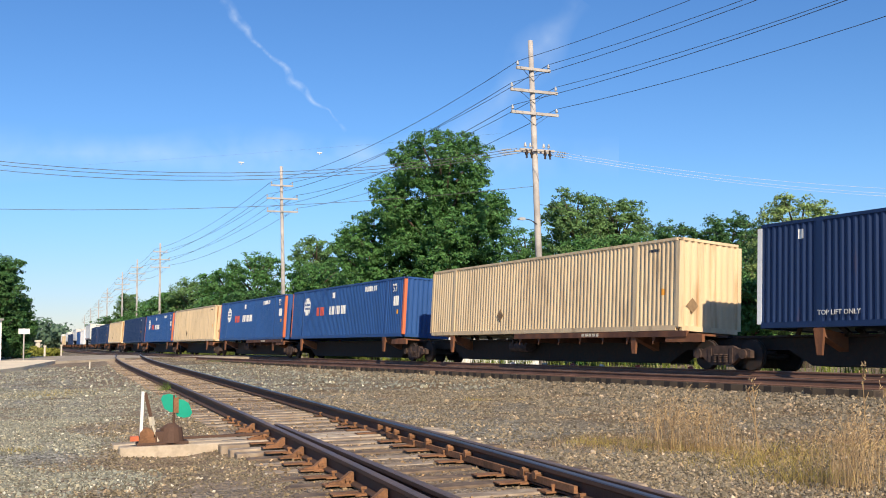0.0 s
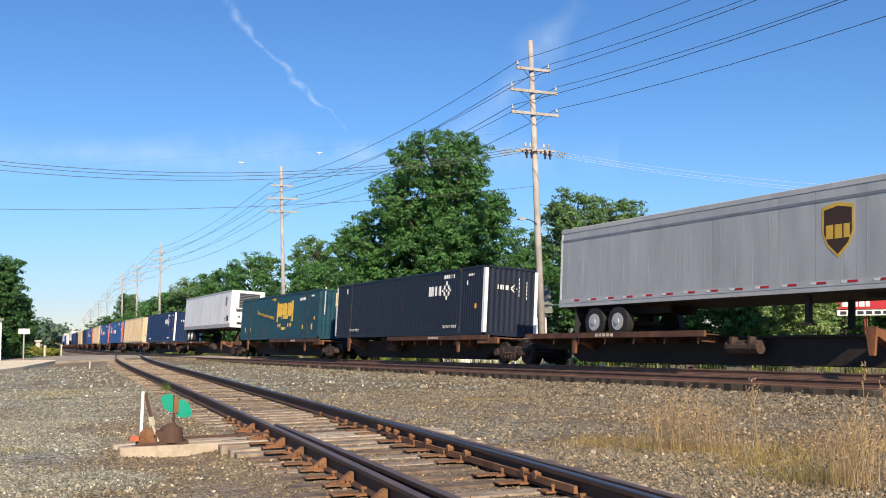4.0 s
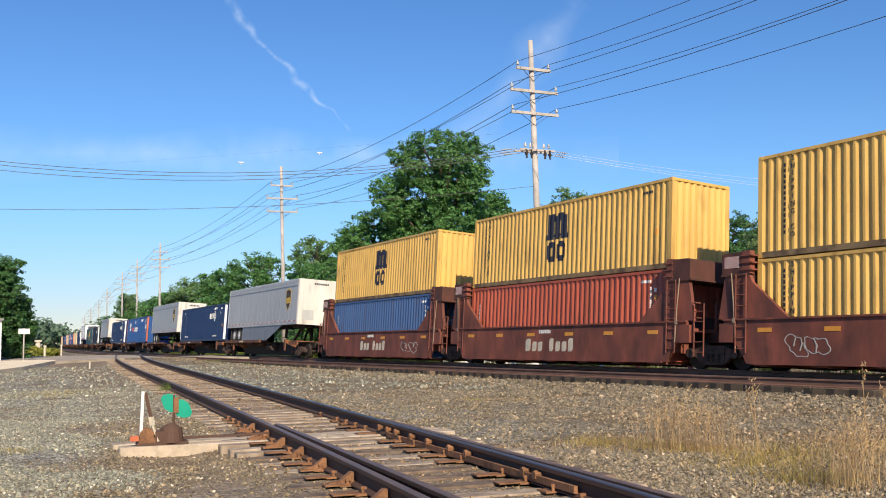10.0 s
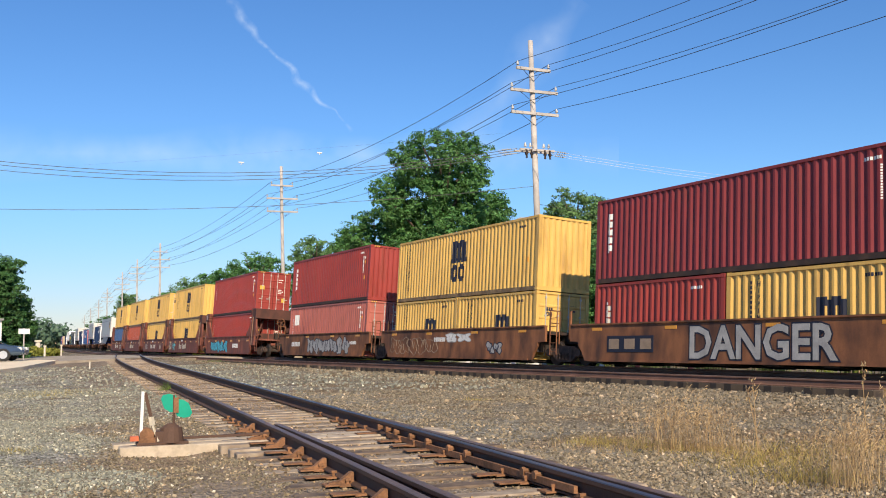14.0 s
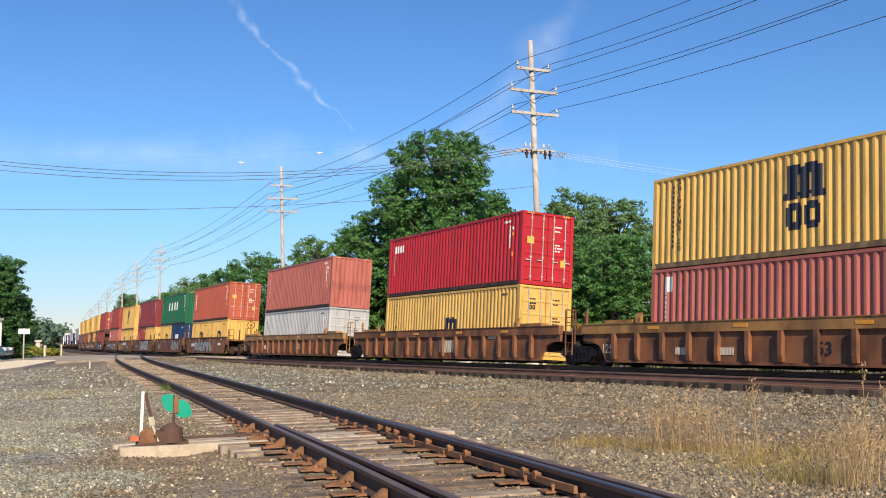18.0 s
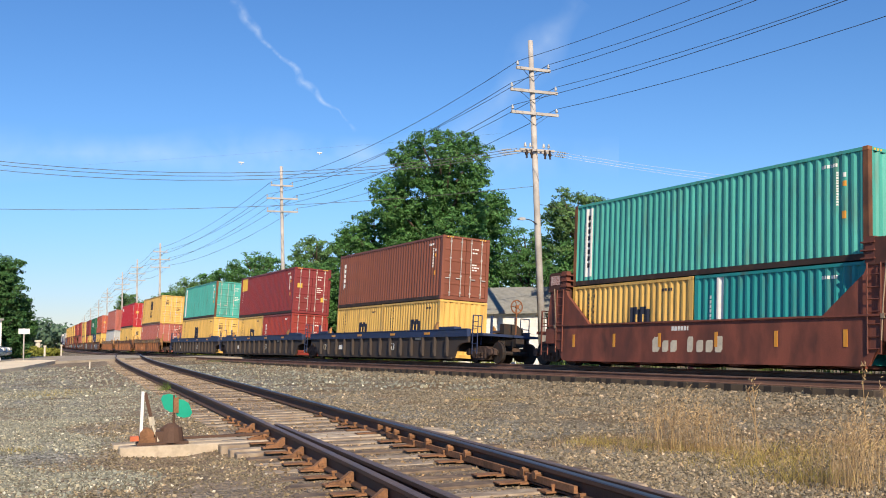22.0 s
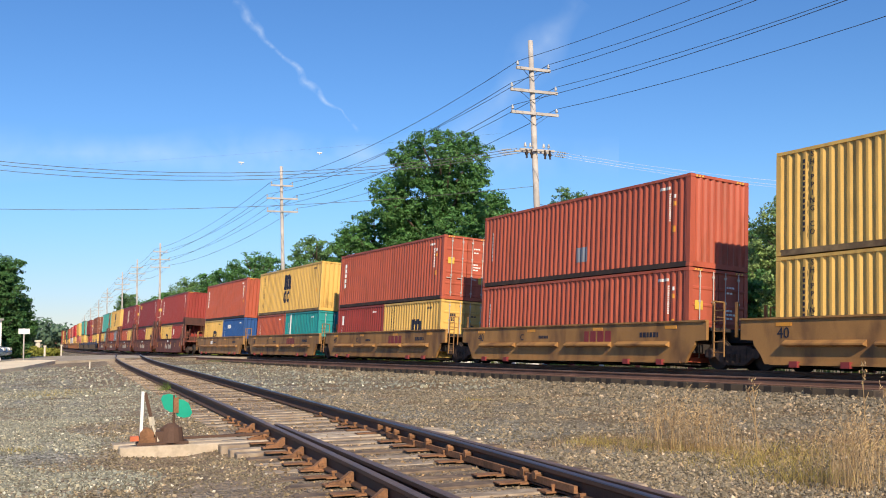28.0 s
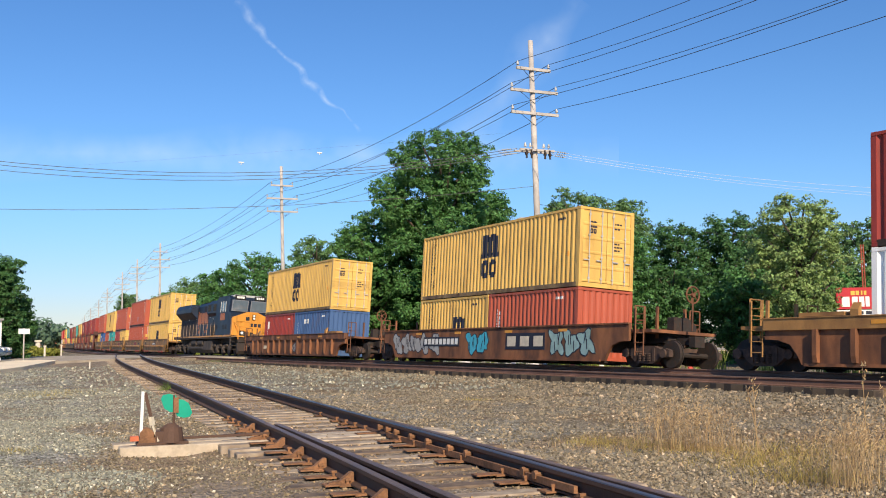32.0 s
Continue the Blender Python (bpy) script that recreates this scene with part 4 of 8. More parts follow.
def band(bm, pts, w, x0, x1):
    """A closed stroke of width w along pts (y, z)."""
    n = len(pts)
    cy, cz = sum(p[0] for p in pts) / n, sum(p[1] for p in pts) / n
    rings = []
    for y, z in pts:
        d = math.hypot(y - cy, z - cz) + 1e-6
        k = max(0.0, 1 - w / d)
        rings.append([bm.verts.new(p) for p in ((x0, y, z), (x0, cy + (y - cy) * k, cz + (z - cz) * k), (x1, cy + (y - cy) * k, cz + (z - cz) * k), (x1, y, z))])
    for i in range(n):
        p, q = rings[i], rings[(i + 1) % n]
        for j in range(4):
            bm.faces.new((p[j], p[(j + 1) % 4], q[(j + 1) % 4], q[j]))


def graffiti(th, x, y, z, w, h, ink, seed, filled=True):
    """Sprayed bubble forms that cannot be read: lobed outlines, some filled, with inner strokes."""
    r = random.Random(seed)
    n = max(2, round(w / 0.95))
    for k in range(n):
        cy = y + w / 2 - (k + 0.5) * w / n
        ph, lobes = r.uniform(0, 6), r.choice((2, 3, 4))
        pts = []
        for j in range(28):
            a = 2 * math.pi * j / 28
            q = 1 + 0.24 * math.sin(lobes * a + ph) + 0.09 * math.sin(7 * a + 2 * ph)
            sq = 1 / max(abs(math.cos(a)), abs(math.sin(a))) ** 0.6
            pts.append((cy + 0.50 * w / n * q * sq * math.cos(a) + 0.12 * h * math.sin(a), z + min(0.56 * h, max(-0.56 * h, 0.42 * h * q * sq * math.sin(a)))))
        dx = 0.004 + 0.002 * (k % 3)
        if filled:
            bm = bmesh.new()
            prism(bm, pts, "x", -x - dx, -x + 0.01)
            part("graffiti", bm, M[ink], th)
        bm = bmesh.new()
        band(bm, pts, 0.05 if filled else 0.028, -x - dx - 0.003, -x)
        for q in range(3 if filled else 2):
            a, b = r.uniform(-0.22, 0.22) * w / n, r.uniform(-0.2, 0.2) * h
            bar(bm, (-x - dx - 0.002, cy + a, z + b - 0.16 * h), (-x - dx - 0.002, cy + a + r.uniform(-0.12, 0.12), z + b + 0.2 * h), 0.012, 0.03)
        part("graffiti", bm, M[("mark_black" if ink != "mark_white" else "mark_grey") if filled else ink], th)


def end_rail(th, y, mat, sign):
    """Grab rails, posts and a ladder on the end of a car."""
    def b(bm):
        for x in (-1.38, -0.95):
            rod(bm, (x, 0, 0.75), (x, 0, 1.95), 0.024, 6)
        rod(bm, (-1.38, 0, 1.95), (-0.95, 0, 1.95), 0.022, 6)
        rod(bm, (-1.38, 0, 1.5), (-0.95, 0, 1.5), 0.018, 6)

    def l(bm):
        ladder(bm, -1.42, -0.5, 0.35, 1.9, 0.4)

    def p(bm):
        box(bm, -0.035, 0.035, -0.045, 0.045, 0.95, 1.98)
    at = Matrix.Translation((0, y, 0))
    put("grab_rail", mesh("grab_rail", b), M[mat], th, at)
    put("grab_rail", mesh("grab_rail", b), M[mat], th, at @ Matrix.Diagonal((-1, 1, 1, 1)))
    put("end_ladder", mesh("side_ladder", l), M[mat], th, at)
    for x in (-0.55, 0.62):
        put("post", mesh("end_post", p), M[mat], th, at @ Matrix.Translation((x, 0.12 * sign, 0)))


def coupler(th, y, sign):
    def b(bm):
        box(bm, -0.12, 0.12, 0, 0.75, 0.75, 0.98)
        box(bm, -0.2, 0.2, 0.68, 0.95, 0.68, 1.02)
    put("coupler", mesh("coupler", b), M["iron"], th, Matrix.Translation((0, y, 0)) @ Matrix.Rotation(0 if sign > 0 else math.pi, 4, "Z"))


def well_car(q, pitch, style, first=False, last=False, marks=(), spray=None):
    """One unit of a well car: deep side sills over a low floor."""
    mat, lab = {"bulkhead": ("car_brown", "brown articulated well car with tall end bulkheads"), "plain": ("car_rust", "rust-brown well car with straight steel sides and graffiti"),
                "ribbed": ("car_rust", "rusty tan well car with external side ribs"), "ribbed_gold": ("car_gold", "rust-brown well car with ochre top chords and side ribs"), "ribbed_blue": ("car_blue", "dark blue well car with grimy ribbed sides"),
                "ledge": ("car_gold", "ochre-yellow articulated well car with side ledges")}[style]
    th = tagged(new("well_car"), lab, "rail car", "cars of the train")
    body = M[mat]
    hw = 1.42
    hl = pitch / 2 - 0.72
    flat = 6.35 if pitch < 17 else 8.1
    top = 1.36
    ribbed = style.startswith("ribbed")
    panel = M["car_grime"] if style == "ribbed_blue" else M["car_rust"] if ribbed else body

    def side_b(bm):
        zt = top if not ribbed else 1.10
        prism(bm, [(-hl, zt), (-hl, 0.82), (-hl + 0.45, 0.80), (-flat - 0.28, 0.68), (-flat - 0.05, 0.42), (-flat + 0.1, 0.16), (flat - 0.1, 0.16), (flat + 0.05, 0.42), (flat + 0.28, 0.68), (hl - 0.45, 0.80), (hl, 0.82), (hl, zt)], "x", -0.05, 0.05)
        if not ribbed:
            box(bm, -0.10, 0.06, -hl, hl, zt, zt + 0.05)
            box(bm, -0.09, 0.06, -flat + 0.3, flat - 0.3, 0.14, 0.2)
    for sx in (-1, 1):
        turn = Matrix.Translation((sx * hw, 0, 0)) @ Matrix.Rotation(0 if sx < 0 else math.pi, 4, "Z")
        put("side_sill", mesh(("side_sill", style, pitch), side_b), panel, th, turn)
        if ribbed:
            def chord_b(bm):
                prism(bm, [(-0.13, 1.06), (-0.13, 1.36), (-0.155, 1.36), (-0.155, 1.39), (0.08, 1.39), (0.08, 1.06)], "y", -hl, hl)
            put("top_chord", mesh(("top_chord", pitch), chord_b), body, th, turn)
            put("bottom_chord", mesh(("bottom_chord", pitch), lambda bm: box(bm, -0.09, 0.06, -flat + 0.2, flat - 0.2, 0.12, 0.2)), panel, th, turn)

            def rib_b(bm):
                prism(bm, [(0.0, 1.06), (-0.13, 1.06), (-0.13, 0.4), (-0.09, 0.22), (0.0, 0.22)], "y", -0.07, 0.07)
            n = 14
            for k in range(n):
                yy = -flat + 0.6 + (2 * flat - 1.2) * k / (n - 1)
                put("rib", mesh("side_rib", rib_b), panel, th, turn @ Matrix.Translation((-0.05, yy, 0)))

            def guide_b(bm):
                prism(bm, [(0.0, 1.38), (-0.12, 1.38), (-0.12, 1.55), (0.0, 1.72)], "y", -0.12, 0.12)
            for yy in (-6.35, 6.35):
                put("corner_guide", mesh("corner_guide", guide_b), M["car_gold"], th, turn @ Matrix.Translation((0, yy, 0)))
                if abs(yy) < flat:
                    def box_b(bm, s=1 if yy > 0 else -1):
                        a, b = sorted((s * 0.3, s * 1.7))
                        box(bm, -0.1, 0.25, a, b, 1.40, 1.5)
                    put("end_plate", mesh(("end_plate", yy > 0), box_b), M["car_gold"] if style != "ribbed_blue" else body, th, turn @ Matrix.Translation((0, yy, 0)))
        elif style == "ledge":
            def ledge_b(bm):
                prism(bm, [(0, 0.62), (-0.16, 0.66), (-0.16, 0.70), (0, 0.80)], "y", -1.25, 1.25)
            for yy in (-4.3, -1.5, 1.5, 4.3):
                put("ledge", mesh("side_ledge", ledge_b), body, th, turn @ Matrix.Translation((-0.05, yy, 0)))

            def tie_b(bm):
                box(bm, -0.12, 0.0, -0.13, 0.13, 0.08, 0.24)
            for yy in (-5.2, -3.6, 3.6, 5.2):
                put("red_bracket", mesh("red_bracket", tie_b), M["mark_red"], th, turn @ Matrix.Translation((-0.04, yy, 0)))

    def floor_b(bm):
        right = []
        for k in range(7):
            yy = -flat + 0.6 + (2 * flat - 1.2) * k / 6
            right += [(0.4, yy - 0.25), (hw, yy - 0.25), (hw, yy + 0.25), (0.4, yy + 0.25)]
        prism(bm, right + [(-x, y) for x, y in reversed(right)], "z", 0.10, 0.175)
    put("floor_frame", mesh(("floor_frame", pitch), floor_b), M["iron"] if style != "bulkhead" else body, th)

    def end_floor_b(bm):
        prism(bm, [(flat - 0.3, 0.80), (pitch / 2, 0.80), (pitch / 2, 1.12), (flat - 0.3, 1.12)], "x", -0.45, 0.45)

    def end_deck_b(bm):
        box(bm, -hw + 0.06, hw - 0.06, flat + 0.145, hl, 1.10, 1.2)

    def end_wall_b(bm):
        box(bm, -hw + 0.055, hw - 0.055, flat + 0.02, flat + 0.14, 0.45, 1.25)
    for yaw in (0, math.pi):
        turn = Matrix.Rotation(yaw, 4, "Z")
        for nm, fn in (("end_sill", end_floor_b), ("end_deck", end_deck_b), ("end_wall", end_wall_b)):
            put(nm, mesh((nm, pitch), fn), M["iron"] if style != "bulkhead" else body, th, turn)
    if style == "bulkhead":
        def gusset_b(bm):
            prism(bm, [(4.85, 1.41), (6.1, 2.42), (6.2, 2.62), (7.12, 2.62), (7.35, 1.41)], "x", -0.06, 0.06)

        def cross_b(bm):
            box(bm, -1.29, 1.29, 6.22, 6.36, 1.2, 1.62)

        def upright_b(bm):
            box(bm, -0.17, 0.17, 6.22, 6.36, 1.62, 2.62)

        def strut_b(bm):
            bar(bm, (0.5, 7.05, 1.2), (0, 6.5, 2.6), 0.1, 0.1)

        def cap_b(bm):
            box(bm, -1.46, 1.46, 6.22, 7.25, 2.62, 2.67)

        def beam_b(bm):
            prism(bm, [(6.45, 2.67), (7.2, 2.67), (7.2, 3.24), (7.1, 3.29), (6.45, 3.29)], "x", -1.46, 1.46)

        def cheek_b(bm):
            box(bm, -0.1, 0.1, 6.16, 6.44, 2.67, 3.32)

        def fin_b(bm):
            box(bm, -0.14, 0.14, 6.06, 6.46, -0.02, 0.02)

        def pipe_b(bm):
            rod(bm, (-1.50, 6.8, 2.7), (-1.50, 6.7, 1.75), 0.018, 6)
            rod(bm, (-1.50, 6.7, 1.75), (-1.50, 6.62, 0.55), 0.018, 6)
            box(bm, -1.53, -1.47, 6.64, 6.74, 1.3, 1.42)

        def step_b(bm):
            box(bm, -1.5, -1.36, 6.7, 7.25, 0.75, 1.28)
            ladder(bm, -1.5, 6.25, 0.45, 2.66, 0.38)
        for yaw in (0, math.pi):
            turn = Matrix.Rotation(yaw, 4, "Z")
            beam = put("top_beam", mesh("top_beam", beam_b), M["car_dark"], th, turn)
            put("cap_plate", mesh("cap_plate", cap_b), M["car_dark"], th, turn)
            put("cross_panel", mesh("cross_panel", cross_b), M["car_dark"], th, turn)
            for sx in (-1, 1):
                put("gusset", mesh("gusset", gusset_b), body, th, turn @ Matrix.Translation((sx * 1.36, 0, 0)))
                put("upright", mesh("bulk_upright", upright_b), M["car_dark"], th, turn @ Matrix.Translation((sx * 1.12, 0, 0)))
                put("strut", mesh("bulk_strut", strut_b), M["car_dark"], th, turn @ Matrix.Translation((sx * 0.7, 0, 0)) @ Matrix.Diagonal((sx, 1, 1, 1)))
                cheek = put("cheek", mesh("beam_cheek", cheek_b), body, th, turn @ Matrix.Translation((sx * 1.36, 0, 0)))
                for k in range(3):
                    put("fin", mesh("cheek_fin", fin_b), body, cheek, (0, 0, 2.78 + 0.2 * k))
            mirror = Matrix.Diagonal((1, 1 if yaw == 0 else -1, 1, 1))
            put("end_ladder", mesh("end_ladder", step_b), body, th, mirror)
            put("brake_pipe", mesh("brake_pipe", pipe_b), M["mark_tan"], th, mirror)
            put("notice", mesh("notice", lambda bm: box(bm, -1.466, -1.45, 6.55, 7.1, 2.85, 3.18)), M["mark_notice"], beam, mirror)
        for yy in (-5.6, -3.4, 3.4, 5.6, 1.2, -1.2):
            def str_b(bm, upright=q < -400):
                if upright:
                    box(bm, -0.008, 0.01, -0.06, 0.06, 0.62, 1.05)
                else:
                    box(bm, -0.008, 0.01, -0.24, 0.24, 1.02, 1.14)
            put("reflector", mesh(("reflector", q < -400), str_b), M["mark_amber"], th, (-hw - 0.052, yy, 0))
    else:
        def refl_b(bm):
            box(bm, -0.008, 0.01, -0.26, 0.26, -0.05, 0.05)
        for yy in (-5.6, -2.0, 2.0, 5.6):
            put("reflector", mesh("reflector_flat", refl_b), M["mark_amber"], th, (-hw - (0.052 if not ribbed else 0.132), yy, 1.22))
    truck(th, -pitch / 2 + (0.0 if not last else 0.35))
    if first:
        truck(th, pitch / 2 - 0.35)
        coupler(th, pitch / 2, 1)
        end_rail(th, pitch / 2 - 0.1, mat, 1)

        def deck_b(bm):
            box(bm, -1.35, 1.35, pitch / 2 - 1.0, pitch / 2 + 0.25, 1.1, 1.2)
        put("end_platform", mesh(("end_platform", pitch), deck_b), body, th)
    if last:
        coupler(th, -pitch / 2, -1)

        def deck2_b(bm):
            box(bm, -1.35, 1.35, -pitch / 2 - 0.25, -pitch / 2 + 1.0, 1.1, 1.2)
        put("end_platform", mesh(("end_platform_r", pitch), deck2_b), body, th)

        def wheelstand_b(bm):
            rod(bm, (-0.7, 0, 1.2), (-0.7, 0, 2.4), 0.03, 6)
            for k in range(14):
                a, b = 2 * math.pi * k / 14, 2 * math.pi * (k + 1) / 14
                rod(bm, (-0.7, 0.27 * math.cos(a), 2.35 + 0.27 * math.sin(a)), (-0.7, 0.27 * math.cos(b), 2.35 + 0.27 * math.sin(b)), 0.028, 6)
            for k in range(5):
                a = 2 * math.pi * k / 5
                rod(bm, (-0.7, 0, 2.35), (-0.7, 0.26 * math.cos(a), 2.35 + 0.26 * math.sin(a)), 0.02, 5)
            rod(bm, (-0.76, 0, 2.35), (-0.66, 0, 2.35), 0.07, 10)
        put("brake_wheel", mesh("brake_wheel", wheelstand_b), M["car_rust"], th, Matrix.Translation((0, -pitch / 2 + 0.1, 0)) @ Matrix.Rotation(math.pi / 2, 4, "Z"))
        put("brake_gear", mesh("brake_gear", lambda bm: prism(bm, [(-0.5, 1.2), (0.45, 1.2), (0.45, 1.42), (0.1, 1.66), (-0.5, 1.66)], "y", -0.12, 0.2)), M["iron"], th, (0.35, -pitch / 2 + 0.2, 0))
    end_rail(th, -pitch / 2 + 0.55, mat if style != "ledge" else "car_gold", -1)
    side_marks(th, hw + (0.05 if not ribbed else 0.06), marks)
    if spray:
        for args in spray:
            graffiti(th, hw + 0.05, *args)
    return ride(th, q)


def spine_car(q, pitch, deck=None, first=False, last=False, far=False):
    """One unit of a spine car: a slim centre sill with outrigger decks and container pedestals."""
    th = tagged(new("spine_car"), "rusty articulated spine car with outrigger decks", "rail car", "cars of the train")
    h = pitch / 2

    def sill_b(bm):
        prism(bm, [(-h, 0.62), (-h + 2.2, 0.60), (-h + 3.0, 0.18), (h - 3.0, 0.18), (h - 2.2, 0.60), (h, 0.62), (h, 0.98), (-h, 0.98)], "x", -0.34, 0.34)
        box(bm, -0.5, 0.5, -h + 0.3, h - 0.3, 0.94, 1.0)
    put("centre_sill", mesh(("centre_sill", pitch), sill_b), M["iron"], th)

    def ped_b(bm):
        prism(bm, [(0.34, 0.55), (0.34, 1.0), (1.30, 1.10), (1.30, 0.92)], "y", -0.14, 0.14)
        prism(bm, [(-0.16, 1.12), (0.16, 1.12), (0.10, 0.42), (-0.05, 0.42)], "x", 1.24, 1.32)
    for yy in (-6.0, 6.0):
        for yaw in (0, math.pi):
            put("pedestal", mesh("pedestal", ped_b), M["car_rust"], th, Matrix.Translation((0, yy, 0)) @ Matrix.Rotation(yaw, 4, "Z"))
    if deck is not None:
        y0, y1 = deck

        def deck_b(bm):
            for sx in (-1, 1):
                a, b = sorted((sx * 1.27, sx * 1.37))
                box(bm, a, b, y0, y1, 0.94, 1.12)
                a, b = sorted((sx * 0.55, sx * 1.27))
                box(bm, a, b, y0, y1, 1.0, 1.03)
        put("deck", mesh(("deck", y0, y1), deck_b), M["deck_worn"], th)

        def gus_b(bm):
            prism(bm, [(-0.02, 0.98), (0.14, 0.98), (-0.02, 0.72)], "x", 1.26, 1.31)
            box(bm, 0.3, 1.3, -0.03, 0.03, 0.8, 0.98)
        n = int((y1 - y0) / 1.35)
        for k in range(n + 1):
            yy = y0 + 0.3 + k * (y1 - y0 - 0.6) / n
            for yaw in (0, math.pi):
                put("outrigger", mesh("outrigger", gus_b), M["deck_worn"], th, Matrix.Translation((0, yy, 0)) @ Matrix.Rotation(yaw, 4, "Z"))
        g = -1 if (y0 + y1) > 0 else 1

        def hitch_b(bm):
            for sx in (-0.35, 0.35):
                bar(bm, (sx, -1.0 * g, 1.0), (sx * 0.6, 0.3 * g, 1.98), 0.12, 0.12)
                bar(bm, (sx, 0.7 * g, 1.0), (sx * 0.6, 0.3 * g, 1.98), 0.10, 0.10)
            box(bm, -0.5, 0.5, -0.1, 0.7, 1.92, 2.02)
        put("trailer_hitch", mesh(("trailer_hitch", g), hitch_b), M["truck"], th, (0, g * (h - 3.2), 0))

        def tank_b(bm):
            rod(bm, (-0.75, -0.6, 0.66), (-0.75, 0.6, 0.66), 0.2, 12)
            box(bm, -0.95, -0.3, -0.4, -0.3, 0.6, 0.95)
            box(bm, -0.95, -0.3, 0.3, 0.4, 0.6, 0.95)
        put("air_tank", mesh("air_tank", tank_b), M["truck"], th, (0, g * 1.4, 0))

    def plat_b(bm):
        box(bm, -1.32, 1.32, -0.45, 0.45, 0.98, 1.04)
        box(bm, -1.34, -1.24, -0.7, 0.9, 0.78, 1.0)
        box(bm, 1.24, 1.34, -0.7, 0.9, 0.78, 1.0)
    put("end_platform", mesh("spine_platform", plat_b), M["car_rust"], th, (0, -h + 1.2, 0))
    if not far:
        truck(th, -h + (0.9 if last else 0.0))
    if first:
        truck(th, h - 0.9)
        coupler(th, h, 1)
        put("end_platform", mesh("spine_platform", plat_b), M["car_rust"], th, (0, h - 1.2, 0))
    if last:
        coupler(th, -h, -1)

    def fine_b(bm):
        for k in range(5):
            box(bm, -0.003, 0.003, -0.5 + k * 0.2, -0.36 + k * 0.2, -0.05, 0.05)
    tagged(put("stencil", mesh("bars", fine_b), M["mark_cream"], th, (-1.374, (deck[0] + deck[1]) / 2 if deck else 0, 1.03)), kind="stuff") if deck else None
    return ride(th, q)


def trailer(q, L, col, label, shield=None, reefer=False, skirt=False):
    """A road semi-trailer riding on a spine car, its tandem axle towards +y and its nose towards -y."""
    th = tagged(new("semi_trailer"), label, "trailer", "trailers on the train")
    hy, hx, z0, z1 = L / 2, 1.30, 1.10, 3.90

    n = round(L / 1.22)
    pw = (L - 0.24) / n
    put("side_panel", mesh(("trailer_side", L), lambda bm: box(bm, -0.02, 0.02, -hy + 0.12, hy - 0.12, z0 + 0.28, z1 - 0.14)), M[col], th, (hx - 0.02, 0, 0))

    def panel_b(bm):
        box(bm, -0.02, 0.02, -pw / 2 + 0.005, pw / 2 - 0.005, z0 + 0.28, z1 - 0.14)
        for k in (-0.3, 0.3):
            box(bm, -0.023, -0.018, k - 0.01, k + 0.01, z0 + 0.28, z1 - 0.14)
    for k in range(n):
        put("side_panel", mesh(("trailer_panel", L), panel_b), M[col], th, (-hx + 0.02, -hy + 0.12 + pw * (k + 0.5), 0))

    def rail_b(bm):
        box(bm, -0.035, 0.025, -hy, hy, z0, z0 + 0.28)
        box(bm, -0.045, 0.025, -hy, hy, z0 + 0.13, z0 + 0.17)

    def toprail_b(bm):
        box(bm, -0.035, 0.025, -hy, hy, z1 - 0.14, z1)
    for sx in (-1, 1):
        turn = Matrix.Translation((sx * (hx - 0.02), 0, 0)) @ Matrix.Rotation(0 if sx < 0 else math.pi, 4, "Z")
        put("bottom_rail", mesh(("trailer_rail", L), rail_b), M["silver"], th, turn)
        put("top_rail", mesh(("trailer_top", L), toprail_b), M["silver"], th, turn)

    def tape_b(bm):
        box(bm, -0.006, 0.004, -0.15, 0.15, -0.03, 0.03)
    n = int(L / 0.95)
    for k in range(n):
        yy = -hy + 0.5 + k * 0.95
        put("reflective_tape", mesh("tape", tape_b), M["scarlet"], th, (-hx - 0.018, yy, z0 + 0.22))
        put("reflective_tape", mesh("tape_white", lambda bm: box(bm, -0.006, 0.004, -0.09, 0.09, -0.03, 0.03)), M["mark_white"], th, (-hx - 0.018, yy + 0.26, z0 + 0.22))

    def roof_b(bm):
        box(bm, -hx + 0.03, hx - 0.03, -hy + 0.03, hy - 0.03, z1 - 0.04, z1 + 0.02)
    put("roof", mesh(("trailer_roof", L), roof_b), M["white"], th)

    def front_b(bm):
        prism(bm, [(-hx + 0.04, -hy), (-hx, -hy + 0.12), (-hx, -hy + 0.2), (hx, -hy + 0.2), (hx, -hy + 0.12), (hx - 0.04, -hy)], "z", z0, z1 + 0.01)
    put("front_wall", mesh(("trailer_front", L), front_b), M["white" if reefer else "off_white"], th)

    def rear_b(bm):
        box(bm, -hx, hx, hy - 0.1, hy, z0, z1)
    put("rear_door", mesh(("trailer_rear", L), rear_b), M["white"], th)

    def floor_b(bm):
        box(bm, -hx + 0.05, hx - 0.05, -hy + 0.1, hy - 0.1, z0 - 0.02, z0 + 0.06)
        for sx in (-0.5, 0.5):
            box(bm, sx - 0.06, sx + 0.06, hy - 5.0, hy - 0.5, z0 - 0.28, z0)
        box(bm, -0.6, 0.6, -hy + 0.6, -hy + 1.6, z0 - 0.14, z0)
    put("underframe", mesh(("trailer_floor", L), floor_b), M["iron"], th)

    def tyre_b(bm):
        rod(bm, (-0.14, 0, 0), (0.14, 0, 0), 0.50, 22)

    def rim_b(bm):
        rod(bm, (-0.155, 0, 0), (-0.05, 0, 0), 0.29, 16)
        rod(bm, (-0.19, 0, 0), (-0.1, 0, 0), 0.1, 10)
